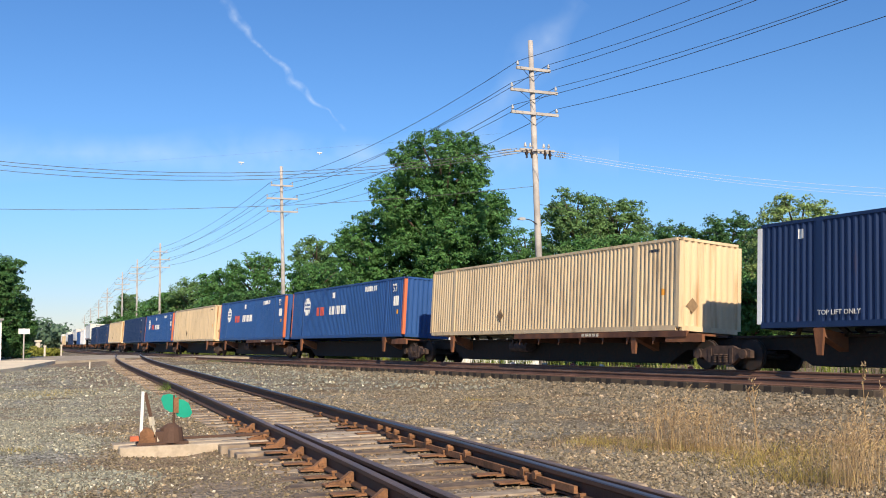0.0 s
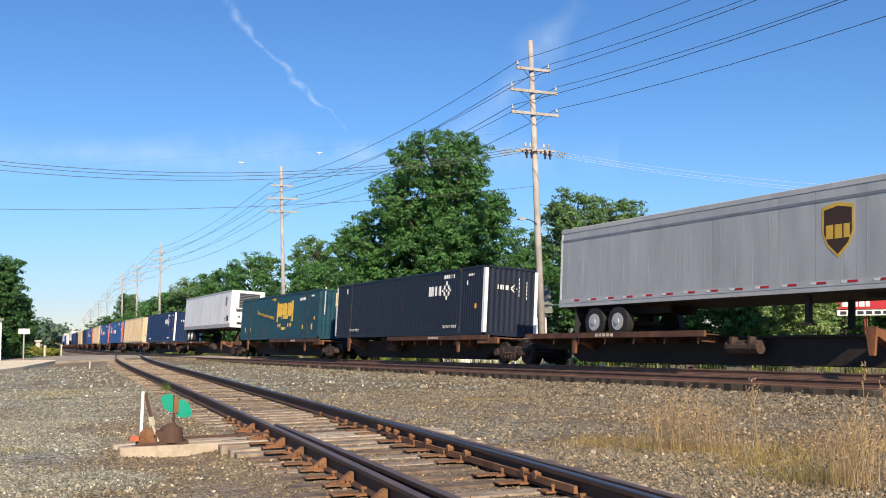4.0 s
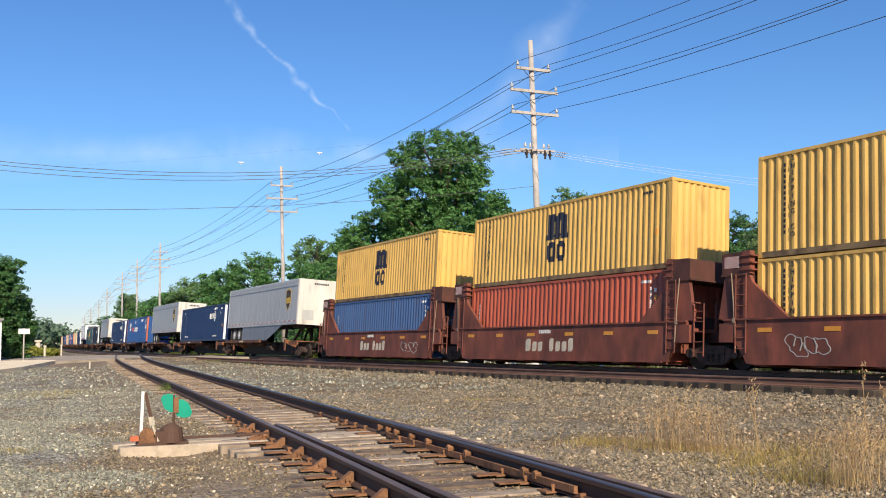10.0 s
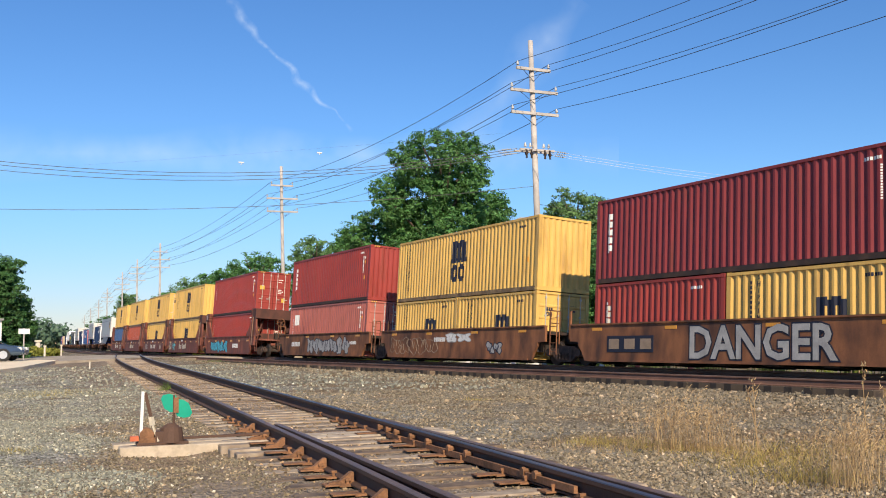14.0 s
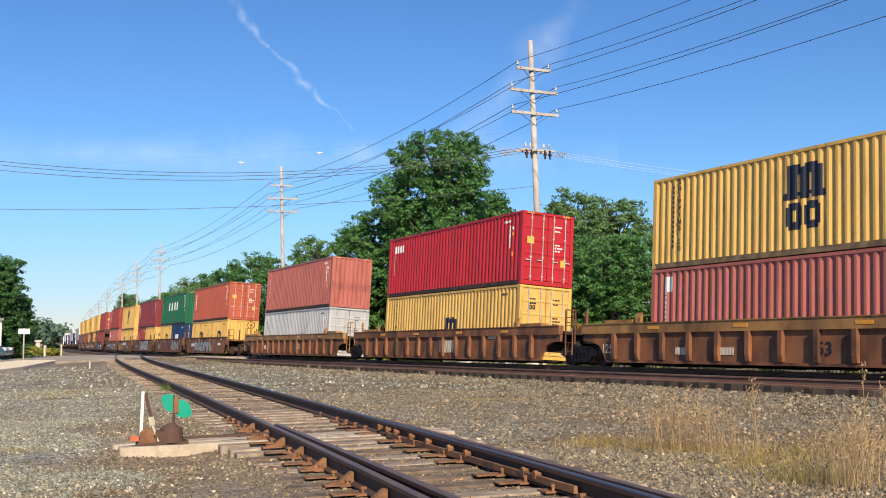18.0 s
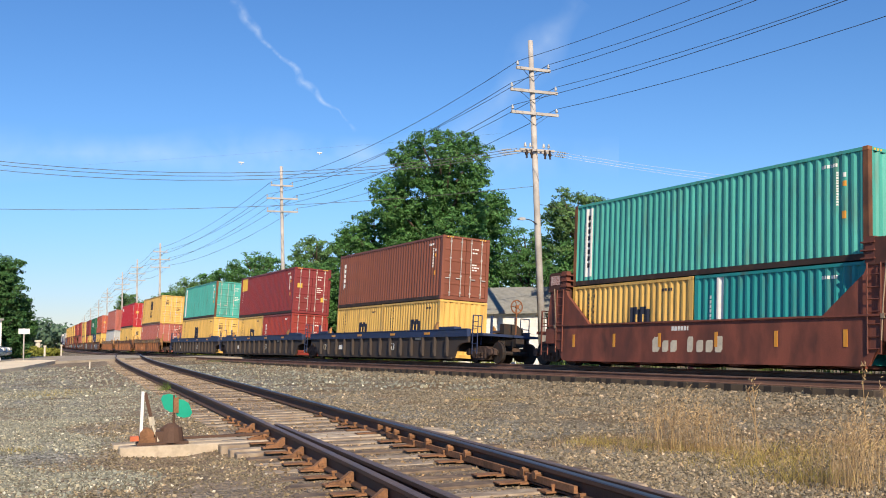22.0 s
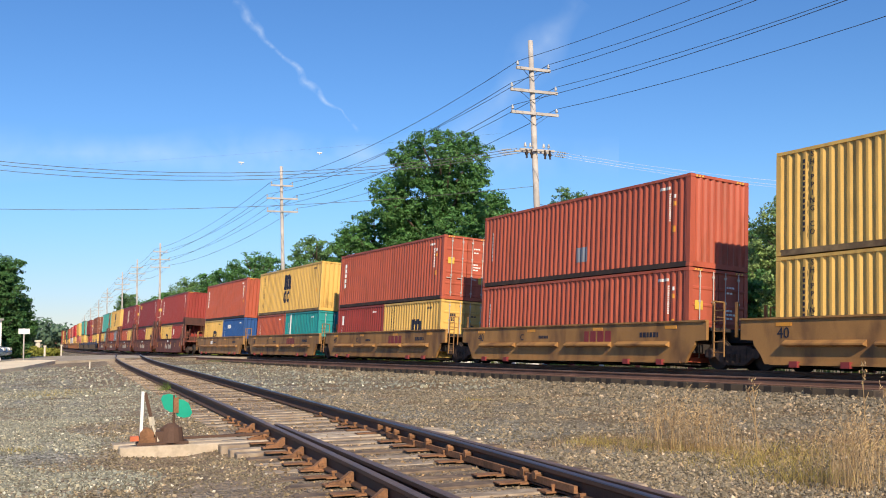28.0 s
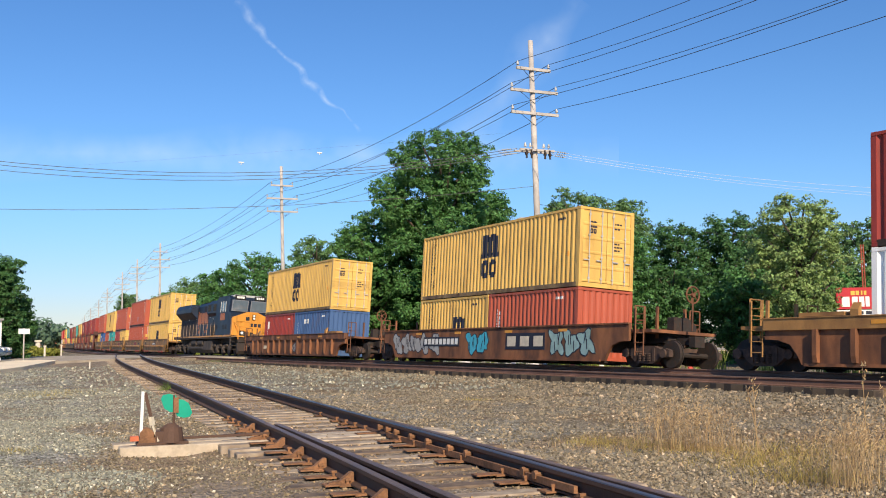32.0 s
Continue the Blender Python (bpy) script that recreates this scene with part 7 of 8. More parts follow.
tree("tree", 6.1, 67.3, 7.0, 3.6, "leaf_dark", 22, 19200, 0.117, low=0.03, label=DARK)
tree("tree", 7.3, 69.0, 4.4, 2.6, "leaf_dark", 23, 12800, 0.117, low=0.02, label=DARK)
tree("tree", 2.6, 66.0, 7.6, 4.5, "leaf_dark", 24, 14400, 0.117, low=0.03, label=DARK)
bushes = ((38.6, 41.3, 5.2, 4.6), (41.8, 38.6, 4.8, 4.4), (38.6, 47.0, 4.8, 4.6), (37.0, 54.0, 4.4, 4.6), (33.4, 62.0, 5.6, 6.0), (32.5, 71.0, 5.4, 6.2), (33.5, 98.0, 6.5, 7.0), (35.5, 117.0, 7.0, 7.5), (40.5, 180.0, 7.0, 8.5), (46.0, 235.0, 8.0, 9.5), (44.0, 35.5, 4.6, 4.6), (47.0, 33.2, 4.4, 4.6), (46.0, 41.5, 6.4, 6.0), (29.6, 67.0, 3.2, 4.4))
for i, (x, y, t, w) in enumerate(bushes):
    tree("bush", x, y, t, w, "leaf" if i % 3 else "leaf_dark", 40 + i, 7000, 0.16 if y < 60 else 0.24, low=0.0, label="dense green shrub under the trees", category="bush")
for x, y, t, w in ((8.2, 80.6, 2.0, 2.0), (7.2, 79.5, 1.8, 2.0), (9.6, 81.0, 1.05, 1.8), (10.6, 82.0, 0.9, 1.7), (11.4, 83.0, 0.8, 1.5), (9.0, 79.6, 0.9, 1.6)):
    tree("weed_clump", x, y, t, w, "leaf_yellow", int(x * 10), 1500, 0.13, low=0.0, label="tall yellow-green weeds beyond the road", category="weeds")


def far_woods():
    g = np.random.default_rng(9)
    vs, fs, k = [], [], 0
    for i in range(70):
        f = i / 69
        x, y = -120 + 420 * f, 430 + 60 * math.sin(i * 1.7) - 120 * max(0, f - 0.45)
        t = 8.6 + 2.0 * math.sin(i * 2.3)
        lobes = [((x + g.normal() * 3, y + g.normal() * 2, t * q), (6.5, 6.5, t * 0.28)) for q in (0.2, 0.45, 0.72)]
        v, fa = leaf_cloud(lobes, 620, 1.25, i)
        vs.append(v), fs.append(fa + k)
        k += len(v)
    me = bpy.data.meshes.new("far_woods")
    me.from_pydata(np.concatenate(vs).tolist(), [], np.concatenate(fs).tolist())
    me.materials.append(M["leaf_far"])
    return tagged(new("far_woods", me), "distant green woods along the horizon", "woods", kind="stuff")


far_woods()

# ---------------------------------------------------------------- poles and wires
M["pole"] = material("weathered grey wood pole", (0.45, 0.415, 0.38), 0.9, 0, 0.25, 2, 0.3, 20)
M["wire"] = material("dark weathered cable", (0.05, 0.05, 0.055), 0.6, 0.3, 0.2, 5, 0, 30)
M["wire_pale"] = material("pale grey service cable", (0.72, 0.73, 0.74), 0.6, 0.3, 0.2, 5, 0, 30)
M["porcelain"] = material("grey porcelain insulator", (0.45, 0.44, 0.42), 0.3, 0, 0.1, 5, 0, 30)
ARMS = (14.75, 13.6, 12.45)
HOOKS = {}


def utility_pole(k, x, y, top, heading, arms=ARMS, lean=0.0, equipped=False):
    g = ground_z(x, y)
    th = tagged(new("utility_pole"), "weathered wooden utility pole with three crossarms", "utility pole", "poles beside the railway")
    m = Matrix.Translation((x, y, 0)) @ Matrix.Rotation(-heading, 4, "Z") @ Matrix.Rotation(lean, 4, "Y")
    th.matrix_basis = m
    bm = bmesh.new()
    rod(bm, (0, 0, g - 0.8), (0, 0, top), 0.20, 12, 0.125)
    part("shaft", bm, M["pole"], th, smooth=True)
    HOOKS[k] = []
    for i, z in enumerate(arms):
        half = 1.02 if i == 0 else 1.42

        def arm_b(bm, half=half):
            box(bm, -half, half, -0.06, 0.06, -0.07, 0.07)
        arm = put("crossarm", mesh(("crossarm", half), arm_b), M["pole"], th, (0, -0.18, z))

        def brace_b(bm, half=half):
            for sx in (-1, 1):
                bar(bm, (sx * half * 0.6, 0, 0), (0, 0, -0.55), 0.03, 0.012)
        put("brace", mesh(("brace", half), brace_b), M["iron"], th, (0, -0.15, z - 0.05))

        def ins_b(bm):
            rod(bm, (0, 0, 0), (0, 0, 0.12), 0.02, 6)
            rod(bm, (0, 0, 0.10), (0, 0, 0.20), 0.085, 10, 0.05)
            rod(bm, (0, 0, 0.18), (0, 0, 0.30), 0.07, 10, 0.035)
        for sx in (-1, 1):
            put("insulator", mesh("insulator", ins_b), M["porcelain"], arm, (sx * (half - 0.08), 0, 0.06))
            HOOKS[k].append(m @ Vector((sx * (half - 0.08), -0.18, z + 0.34)))
    if equipped:
        def gear_b(bm):
            box(bm, -1.05, 1.05, -0.3, -0.2, 0, 0.1)
            box(bm, -1.05, 1.05, 0.2, 0.3, 0, 0.1)
        arm = put("crossarm", mesh("double_arm", gear_b), M["pole"], th, (0, 0, 10.5))

        def sw_b(bm):
            rod(bm, (0, 0, 0), (0, 0, -0.45), 0.05, 8)
            box(bm, -0.06, 0.06, -0.06, 0.06, -0.28, -0.16)
        for sx in (-0.72, -0.42, 0.4, 0.7):
            put("cutout_switch", mesh("cutout", sw_b), M["iron"], arm, (sx, -0.34, 0.05))
            put("insulator", mesh("insulator", ins_b), M["porcelain"], arm, (sx, -0.25, 0.1))
        bm = bmesh.new()
        rod(bm, (0, -0.1, 6.72), (-0.45, -0.1, 6.98), 0.025, 6)
        rod(bm, (-0.45, -0.1, 6.98), (-0.85, -0.1, 7.04), 0.025, 6)
        lamp_arm = part("lamp_arm", bm, M["iron"], th)
        bm = bmesh.new()
        prism(bm, [(-0.8, 7.02), (-0.88, 7.1), (-1.12, 7.1), (-1.25, 7.03), (-1.15, 6.97), (-0.88, 6.97)], "y", -0.19, -0.01)
        part("lamp_head", bm, M["porcelain"], lamp_arm, "white street lamp head")
        HOOKS["left"] = [m @ Vector((-1.05, 0, 10.62)), m @ Vector((-1.0, 0, 10.5)), m @ Vector((-0.9, 0, 10.4))]
        HOOKS["right"] = [m @ Vector((1.05, 0, 10.62)), m @ Vector((1.0, 0, 10.5)), m @ Vector((0.9, 0, 10.4))]
        HOOKS["low"] = m @ Vector((0.0, 0, 8.75))
    return th


POLES = ((-2.0, None), (40.2, 16.3), (81.0, 16.5), (148.0, 16.1))
k = 0
for s, top in POLES:
    x, y, a = line(s, 6.12 if k == 1 else 6.0)
    utility_pole(k, x, y, top or 16.3, a, lean=-0.018 if k in (1, 2) else 0.0, equipped=(k == 1))
    k += 1
for x, y in ((39.2, 178.6), (43.3, 211.0), (51.9, 272.0), (63.0, 344.5), (73.5, 419.5), (89.4, 526.0)):
    utility_pole(k, x, y, 16.2, 0.12)
    k += 1


def cable(p, q, sag, r, mat, label, steps=14, name="power_line"):
    p, q = Vector(p), Vector(q)
    side = (q - p).cross(Vector((0, 0, 1))).normalized()
    verts, faces = [], []
    for i in range(steps + 1):
        f = i / steps
        c = p.lerp(q, f) - Vector((0, 0, sag * 4 * f * (1 - f)))
        verts += [c + (side * math.cos(a) + Vector((0, 0, math.sin(a)))) * r for a in (0.5, 2.09, 3.67, 5.24)]
        if i:
            o = (i - 1) * 4
            faces += [(o + j, o + (j + 1) % 4, o + 4 + (j + 1) % 4, o + 4 + j) for j in range(4)]
    me = bpy.data.meshes.new("cable")
    me.from_pydata(verts, [], faces)
    me.materials.append(mat)
    return tagged(new(name, me), label, "power line", "overhead wires")


for i in range(k - 1):
    for j in range(6):
        cable(HOOKS[i][j], HOOKS[i + 1][j], 0.9 if i < 3 else 0.6, 0.013 + 0.002 * min(i, 5), M["wire"], "dark overhead wire sagging between poles")
for h, z, dx in zip(HOOKS["left"], (10.85, 10.65, 10.35), (0, 0.1, 0.2)):
    cable(h, (-4.0 + dx, 51.5, z), 1.6, 0.014, M["wire"], "dark overhead wire crossing the tracks")
cable(HOOKS["low"], (-4.0, 51.5, 7.6), 0.75, 0.012, M["wire"], "thin dark overhead wire crossing the tracks")
# added wire, too thin to show, so that the white specks don't float
cable(HOOKS[1][4] - Vector((0, 0, 1.4)), (-6.0, 52.0, 8.3), 0.2, 0.002, M["wire"], "hair-thin added wire that holds up the white specks")
for h, z in zip(HOOKS["right"], (9.7, 9.3, 9.1)):
    cable(h, (62.0, 33.0, z), 0.7, 0.008, M["wire_pale"], "pale service wire leading away from the pole")
cable(HOOKS["low"] - Vector((0, 0, 0.9)), (58.0, 42.0, 7.2), 0.6, 0.014, M["wire"], "dark service wire leading away from the pole")


def strain_insulator(p, q):
    """A bell string clipped on a wire close to its pole."""
    p, q = Vector(p), Vector(q)
    d = (q - p).normalized()
    bm = bmesh.new()
    for k in range(4):
        c = p + d * (0.35 + 0.13 * k)
        rod(bm, c, c + d * 0.05, 0.05, 8, 0.03)
    rod(bm, p + d * 0.05, p + d * 1.0, 0.014, 5)
    tagged(part("strain_insulator", bm, M["porcelain"]), "pale porcelain strain insulator on a wire", "insulator", "overhead wires")


for h, z, dx in zip(HOOKS["left"], (10.9, 10.7, 10.4), (0, 0.1, 0.2)):
    strain_insulator(h, Vector((-4.0 + dx, 51.5, z)) - Vector((0, 0, 4)))
for h, z in zip(HOOKS["right"], (9.7, 9.3, 9.1)):
    strain_insulator(h, (62.0, 33.0, z - 2.4))


# a white speck in the sky, its kind unknown; the shape is made up
def white_speck(x, y, z):
    bm = bmesh.new()
    rod(bm, (-0.12, 0, 0), (0.12, 0, 0), 0.035, 8)
    rod(bm, (0, 0, 0), (0, 0, -0.1), 0.02, 6)
    th = part("wire_marker", bm, M["mark_white"])
    th.location = (x, y, z)
    return tagged(th, "small white speck of unknown kind high over the tracks", "marker")


white_speck(14.1, 43.14, 9.35), white_speck(17.22, 41.3, 9.74)


# ---------------------------------------------------------------- switch stand and track fittings
def switch_stand():
    th = tagged(new("switch_stand"), "rusty switch stand with a green target and white lever", "switch stand")
    th.matrix_basis = Matrix.Translation((3.08, 12.47, -0.19)) @ Matrix.Rotation(-0.15, 4, "Z")
    bm = bmesh.new()
    box(bm, -0.32, 0.3, -0.13, 0.13, 0.0, 0.03)
    rod(bm, (0.1, 0, 0.02), (0.1, 0, 0.2), 0.16, 14, 0.13)
    rod(bm, (0.1, 0, 0.19), (0.1, 0, 0.25), 0.13, 14, 0.05)
    box(bm, -0.1, 0.05, -0.1, 0.1, 0.03, 0.16)
    part("housing", bm, M["rail"], th)
    bm = bmesh.new()
    box(bm, -0.3, -0.1, -0.12, 0.12, 0.03, 0.09)
    rod(bm, (-0.2, -0.1, 0.12), (-0.2, 0.1, 0.12), 0.09, 10)
    part("lever_hub", bm, M["rail_rust"], th)
    bm = bmesh.new()
    bar(bm, (-0.27, -0.05, 0.10), (-0.25, -0.05, 0.66), 0.05, 0.035)
    part("lever", bm, M["mark_white"], th, "white painted lever")
    bm = bmesh.new()
    bar(bm, (-0.22, -0.02, 0.64), (-0.15, -0.02, 0.34), 0.06, 0.04)
    part("handle", bm, M["rail"], th)
    bm = bmesh.new()
    bar(bm, (-0.15, -0.03, 0.34), (-0.13, -0.05, 0.24), 0.055, 0.04)
    bar(bm, (-0.13, -0.05, 0.24), (-0.06, -0.1, 0.04), 0.02, 0.02)
    part("chain", bm, M["mark_cream"], th)
    bm = bmesh.new()
    box(bm, -0.40, -0.3, -0.14, -0.04, 0.06, 0.12)
    part("lock_tag", bm, M["orange"], th)
    bm = bmesh.new()
    rod(bm, (0.13, 0, 0.22), (0.13, 0, 0.60), 0.016, 8)
    stem = part("stem", bm, M["rail"], th)
    bm = bmesh.new()
    box(bm, 0.125, 0.185, -0.03, 0.0, 0.38, 0.57)
    part("target_clamp", bm, M["rail_rust"], th)
    M["target"] = material("green enamelled target", (0.0, 0.33, 0.21), 0.45, 0, 0.1, 4, 0.02, 30)
    for dx, dz, sx in ((-0.075, 0.035, -1), (0.10, -0.035, 1)):
        bm = bmesh.new()
        pts = [(0.15 + dx + 0.105 * x, 0.465 + dz + 0.125 * z) for x, z in ((-1, 0.45), (-0.75, 0.85), (0.0, 0.95), (0.75, 0.75), (1, 0.3), (1, -0.5), (0.7, -0.95), (0.0, -0.85), (-0.6, -0.5))]
        if sx > 0:
            pts = [(0.15 + dx - (x - 0.15 - dx), 0.465 + dz - (z - 0.465 - dz)) for x, z in pts]
        prism(bm, pts, "y", -0.006, 0.006)
        part("target_blade", bm, M["target"], th, "green enamelled target blade")
    bm = bmesh.new()
    bar(bm, (0.2, 0, 0.06), (1.55, 0, 0.07), 0.05, 0.03)
    part("throw_rod", bm, M["rail"], th)
    return th


switch_stand()
for dy, length in ((12.74, 4.4), (12.33, 4.4)):
    m = Matrix.Translation((2.55 + length / 2 - 0.02, dy - length * 0.075 + 0.17, -0.195)) @ Matrix.Rotation(-0.15, 4, "Z") @ Matrix.Diagonal((1, 1.25, 1, 1))
    put("tie", tie_mesh(length, "head"), M["tie_pale"], siding_bed, m)


def plate_b(bm):
    box(bm, -0.17, 0.17, -0.09, 0.09, 0, 0.016)


def spike_b(bm):
    box(bm, -0.012, 0.012, -0.012, 0.012, 0, 0.05)
    box(bm, -0.02, 0.032, -0.018, 0.018, 0.04, 0.062)


def brace_b(bm):
    prism(bm, [(-0.24, 0.0), (-0.24, 0.02), (-0.13, 0.04), (-0.04, 0.11), (-0.01, 0.11), (-0.01, 0.0)], "y", -0.035, 0.035)
    box(bm, -0.28, 0.1, -0.075, 0.075, -0.004, 0.012)


def slide_b(bm):
    box(bm, -0.06, 0.36, -0.075, 0.075, 0, 0.012)


rng = random.Random(14)
fit = tagged(new("rail_fastenings"), "rusty tie plates, spikes and braces on the siding", "rail fastening")
y = 3.2
while y < 30:
    x, z, a = siding(y)
    for off, side in ((-1.507, -1), (0.0, 1)):
        base = Matrix.Translation((x + off * math.cos(a), y - off * math.sin(a), z - 0.183)) @ Matrix.Rotation(-a, 4, "Z")
        if y < 16 and rng.random() < 0.8:
            put("tie_plate", mesh("tie_plate", plate_b), M["rail_rust"], fit, base)
            for dx, dy, t in ((0.095, 0.05, math.pi), (-0.095, -0.05, 0)):
                put("spike", mesh("spike", spike_b), M["rail_rust"], fit, base @ Matrix.Translation((dx, dy + rng.uniform(-0.02, 0.02), 0.01)) @ Matrix.Rotation(t, 4, "Z"))
        if TOE - 5.5 < y < TOE + 1.0 and rng.random() < 0.75:
            if side < 0 and round(y / 0.52) % 2:
                put("rail_brace", mesh("rail_brace", brace_b), M["rail_rust"], fit, base @ Matrix.Translation((-0.02, 0, 0.012)))
                put("slide_plate", mesh("slide_plate", slide_b), M["rail_rust"], fit, base @ Matrix.Translation((0, 0.0, 0.010)))
            else:
                put("slide_plate", mesh("slide_plate", slide_b), M["rail_rust"], fit, base @ Matrix.Translation((-0.30, 0, 0.010)))
    y += 0.52


def bolt_b(bm):
    rod(bm, (-0.07, 0, 0), (0, 0, 0), 0.026, 6)
    rod(bm, (-0.085, 0, 0), (-0.05, 0, 0), 0.042, 6)


for y in (11.9, 11.55, 11.2, 10.6, 10.0, 9.3, 8.8, 7.4, 7.15, 5.6, 5.35):
    x, z, a = siding(y)
    put("bolt", mesh("rail_bolt", bolt_b), M["rail_rust"], fit, Matrix.Translation((x - 0.012, y, z - 0.085)) @ Matrix.Rotation(-a, 4, "Z"))


def reinforcing_b(bm):
    box(bm, -0.035, 0.0, -2.6, 2.6, -0.03, 0.03)


x, z, a = siding(9.0)
put("reinforcing_bar", mesh("reinforcing_bar", reinforcing_b), M["rail_rust"], fit, Matrix.Translation((x - 0.055, 9.0, z - 0.13)) @ Matrix.Rotation(-a, 4, "Z"))

# ---------------------------------------------------------------- grass and weeds
M["straw"] = leaf_material("dry straw coloured grass", (0.47, 0.32, 0.165), 0.5)
M["grass"] = leaf_material("yellow green grass", (0.40, 0.31, 0.09), 0.45)
M["grass_green"] = leaf_material("fresh verge grass", (0.24, 0.29, 0.06), 0.4)
M["weed"] = leaf_material("green weeds", (0.14, 0.20, 0.05), 0.4)


def blades(name, mat, places, seed, label, category="grass", width=0.004, dense=1.0):
    """places: (x, y, radius, number, height, lean); each blade bends over from root to tip."""
    g = np.random.default_rng(seed)
    vs, fs, k = [], [], 0
    for x, y, rad, n, h, lean in places:
        n = int(n * dense)
        px, py = x + g.normal(0, rad * 0.5, n), y + g.normal(0, rad * 0.5, n)
        for a, b in zip(px, py):
            hh = h * (0.25 + 0.95 * g.beta(1.6, 2.2))
            z = ground_z(a, b) - 0.02
            t = g.uniform(0, 6.28)
            w = width * g.uniform(0.6, 1.5)
            dx, dy = math.cos(t) * w, math.sin(t) * w
            lx, ly = g.normal(0, lean) * hh, g.normal(0, lean) * hh
            bend = g.uniform(0.05, 0.35)
            for f, c in ((0.0, 1.0), (0.45, 0.85), (0.8, 0.55)):
                ox, oy = lx * f ** 1.8, ly * f ** 1.8
                zz = z + hh * (f - bend * f ** 3 * 0.5)
                vs += [(a + ox - dx * c, b + oy - dy * c, zz), (a + ox + dx * c, b + oy + dy * c, zz)]
            vs.append((a + lx * 1.15, b + ly * 1.15, z + hh * (1 - bend * 0.6)))
            fs += [(k, k + 1, k + 3, k + 2), (k + 2, k + 3, k + 5, k + 4), (k + 4, k + 5, k + 6)]
            k += 7
            if hh > 0.42:
                for _ in range(7):
                    f = g.uniform(0.62, 1.0)
                    cx, cy, cz = a + lx * f ** 1.8, b + ly * f ** 1.8, z + hh * (f - bend * f ** 3 * 0.55)
                    ex, ey, ez = g.normal(0, 0.022), g.normal(0, 0.022), g.uniform(0.0, 0.045)
                    vs += [(cx, cy, cz), (cx + ex + 0.003, cy + ey, cz + ez), (cx + ex, cy + ey + 0.003, cz + ez + 0.007)]
                    fs.append((k, k + 1, k + 2))
                    k += 3
    me = bpy.data.meshes.new(name)
    me.from_pydata(vs, [], fs)
    me.materials.append(M[mat])
    return tagged(new(name, me), label, category, kind="stuff")


tufts = [(x, y, 0.34, n, h, 0.22) for x, y, n, h in ((7.95, 8.75, 64, 0.74), (8.2, 8.55, 70, 0.78), (8.45, 8.4, 48, 0.70), (7.45, 5.75, 46, 0.86), (7.65, 6.05, 36, 0.74), (8.1, 6.3, 22, 0.66), (8.6, 6.5, 26, 0.66), (9.4, 6.4, 26, 0.6))]
tufts += [(x, y, rad, n, h, 0.45) for x, y, rad, n, h in ((8.7, 8.3, 0.46, 30, 0.44), (7.8, 9.2, 0.57, 44, 0.28), (8.05, 7.5, 0.57, 40, 0.32), (8.5, 7.2, 0.69, 36, 0.32), (9.4, 8.0, 0.92, 30, 0.22), (10.2, 7.9, 1.15, 36, 0.25), (9.6, 7.2, 0.92, 34, 0.4), (10.4, 6.8, 1.03, 34, 0.42), (12.4, 8.4, 1.26, 24, 0.26), (8.0, 9.8, 1.03, 60, 0.12))]
blades("dry_grass", "straw", tufts, 3, "tufts of dry straw-coloured grass", width=0.0017, dense=2.1)
blades("straw_mat", "straw", [(x, y, rad * 2.2, n, 0.11, 0.8) for x, y, rad, n, h, lean in tufts], 4, "matted low straw among the stones", width=0.002, dense=6.0)
blades("low_grass", "grass", [(7.9, 9.9, 0.5, 420, 0.10, 0.6), (8.3, 9.4, 0.5, 260, 0.10, 0.6), (8.1, 8.7, 0.7, 500, 0.14, 0.6), (7.9, 7.4, 0.7, 600, 0.14, 0.6), (7.6, 6.3, 0.6, 500, 0.16, 0.6), (8.6, 7.6, 0.8, 600, 0.14, 0.6), (9.4, 7.9, 0.9, 500, 0.10, 0.6), (10.0, 7.3, 0.9, 500, 0.12, 0.5), (8.6, 6.9, 0.6, 320, 0.1, 0.6), (3.2, 25.0, 1.2, 500, 0.12, 0.6), (3.9, 26.5, 1.3, 300, 0.12, 0.6), (1.35, 13.1, 0.35, 500, 0.08, 0.6), (10.7, 17.3, 0.22, 130, 0.10, 0.6), (11.6, 17.0, 0.35, 110, 0.05, 0.8), (7.6, 13.5, 0.3, 60, 0.05, 0.8)], 5, "low yellow-green grass on the stones", width=0.0026, dense=1.2)
blades("weeds", "weed", [(6.25, 24.9, 0.22, 160, 0.28, 0.25), (15.0, 50.0, 0.5, 160, 0.25, 0.3), (15.6, 46.5, 0.4, 100, 0.2, 0.3)], 6, "small green weeds by the rails", "weeds")
line_side = []
for k in range(130):
    s = 4 + k * 0.95
    x, y, a = line(s, 3.6 + 0.8 * math.sin(k * 1.9))
    line_side.append((x, y, 0.5, 46, 1.15, 0.22))
blades("verge", "grass_green", line_side, 7, "green grass verge beyond the far track", width=0.013)
verge = []
for k in range(60):
    verge.append((6.0 + 5.0 * ((k * 0.37) % 1), 80 + 14 * ((k * 0.61) % 1), 0.9, 45, 1.0, 0.25))
blades("roadside_weeds", "weed", verge, 8, "tall green weeds beyond the road", "weeds")


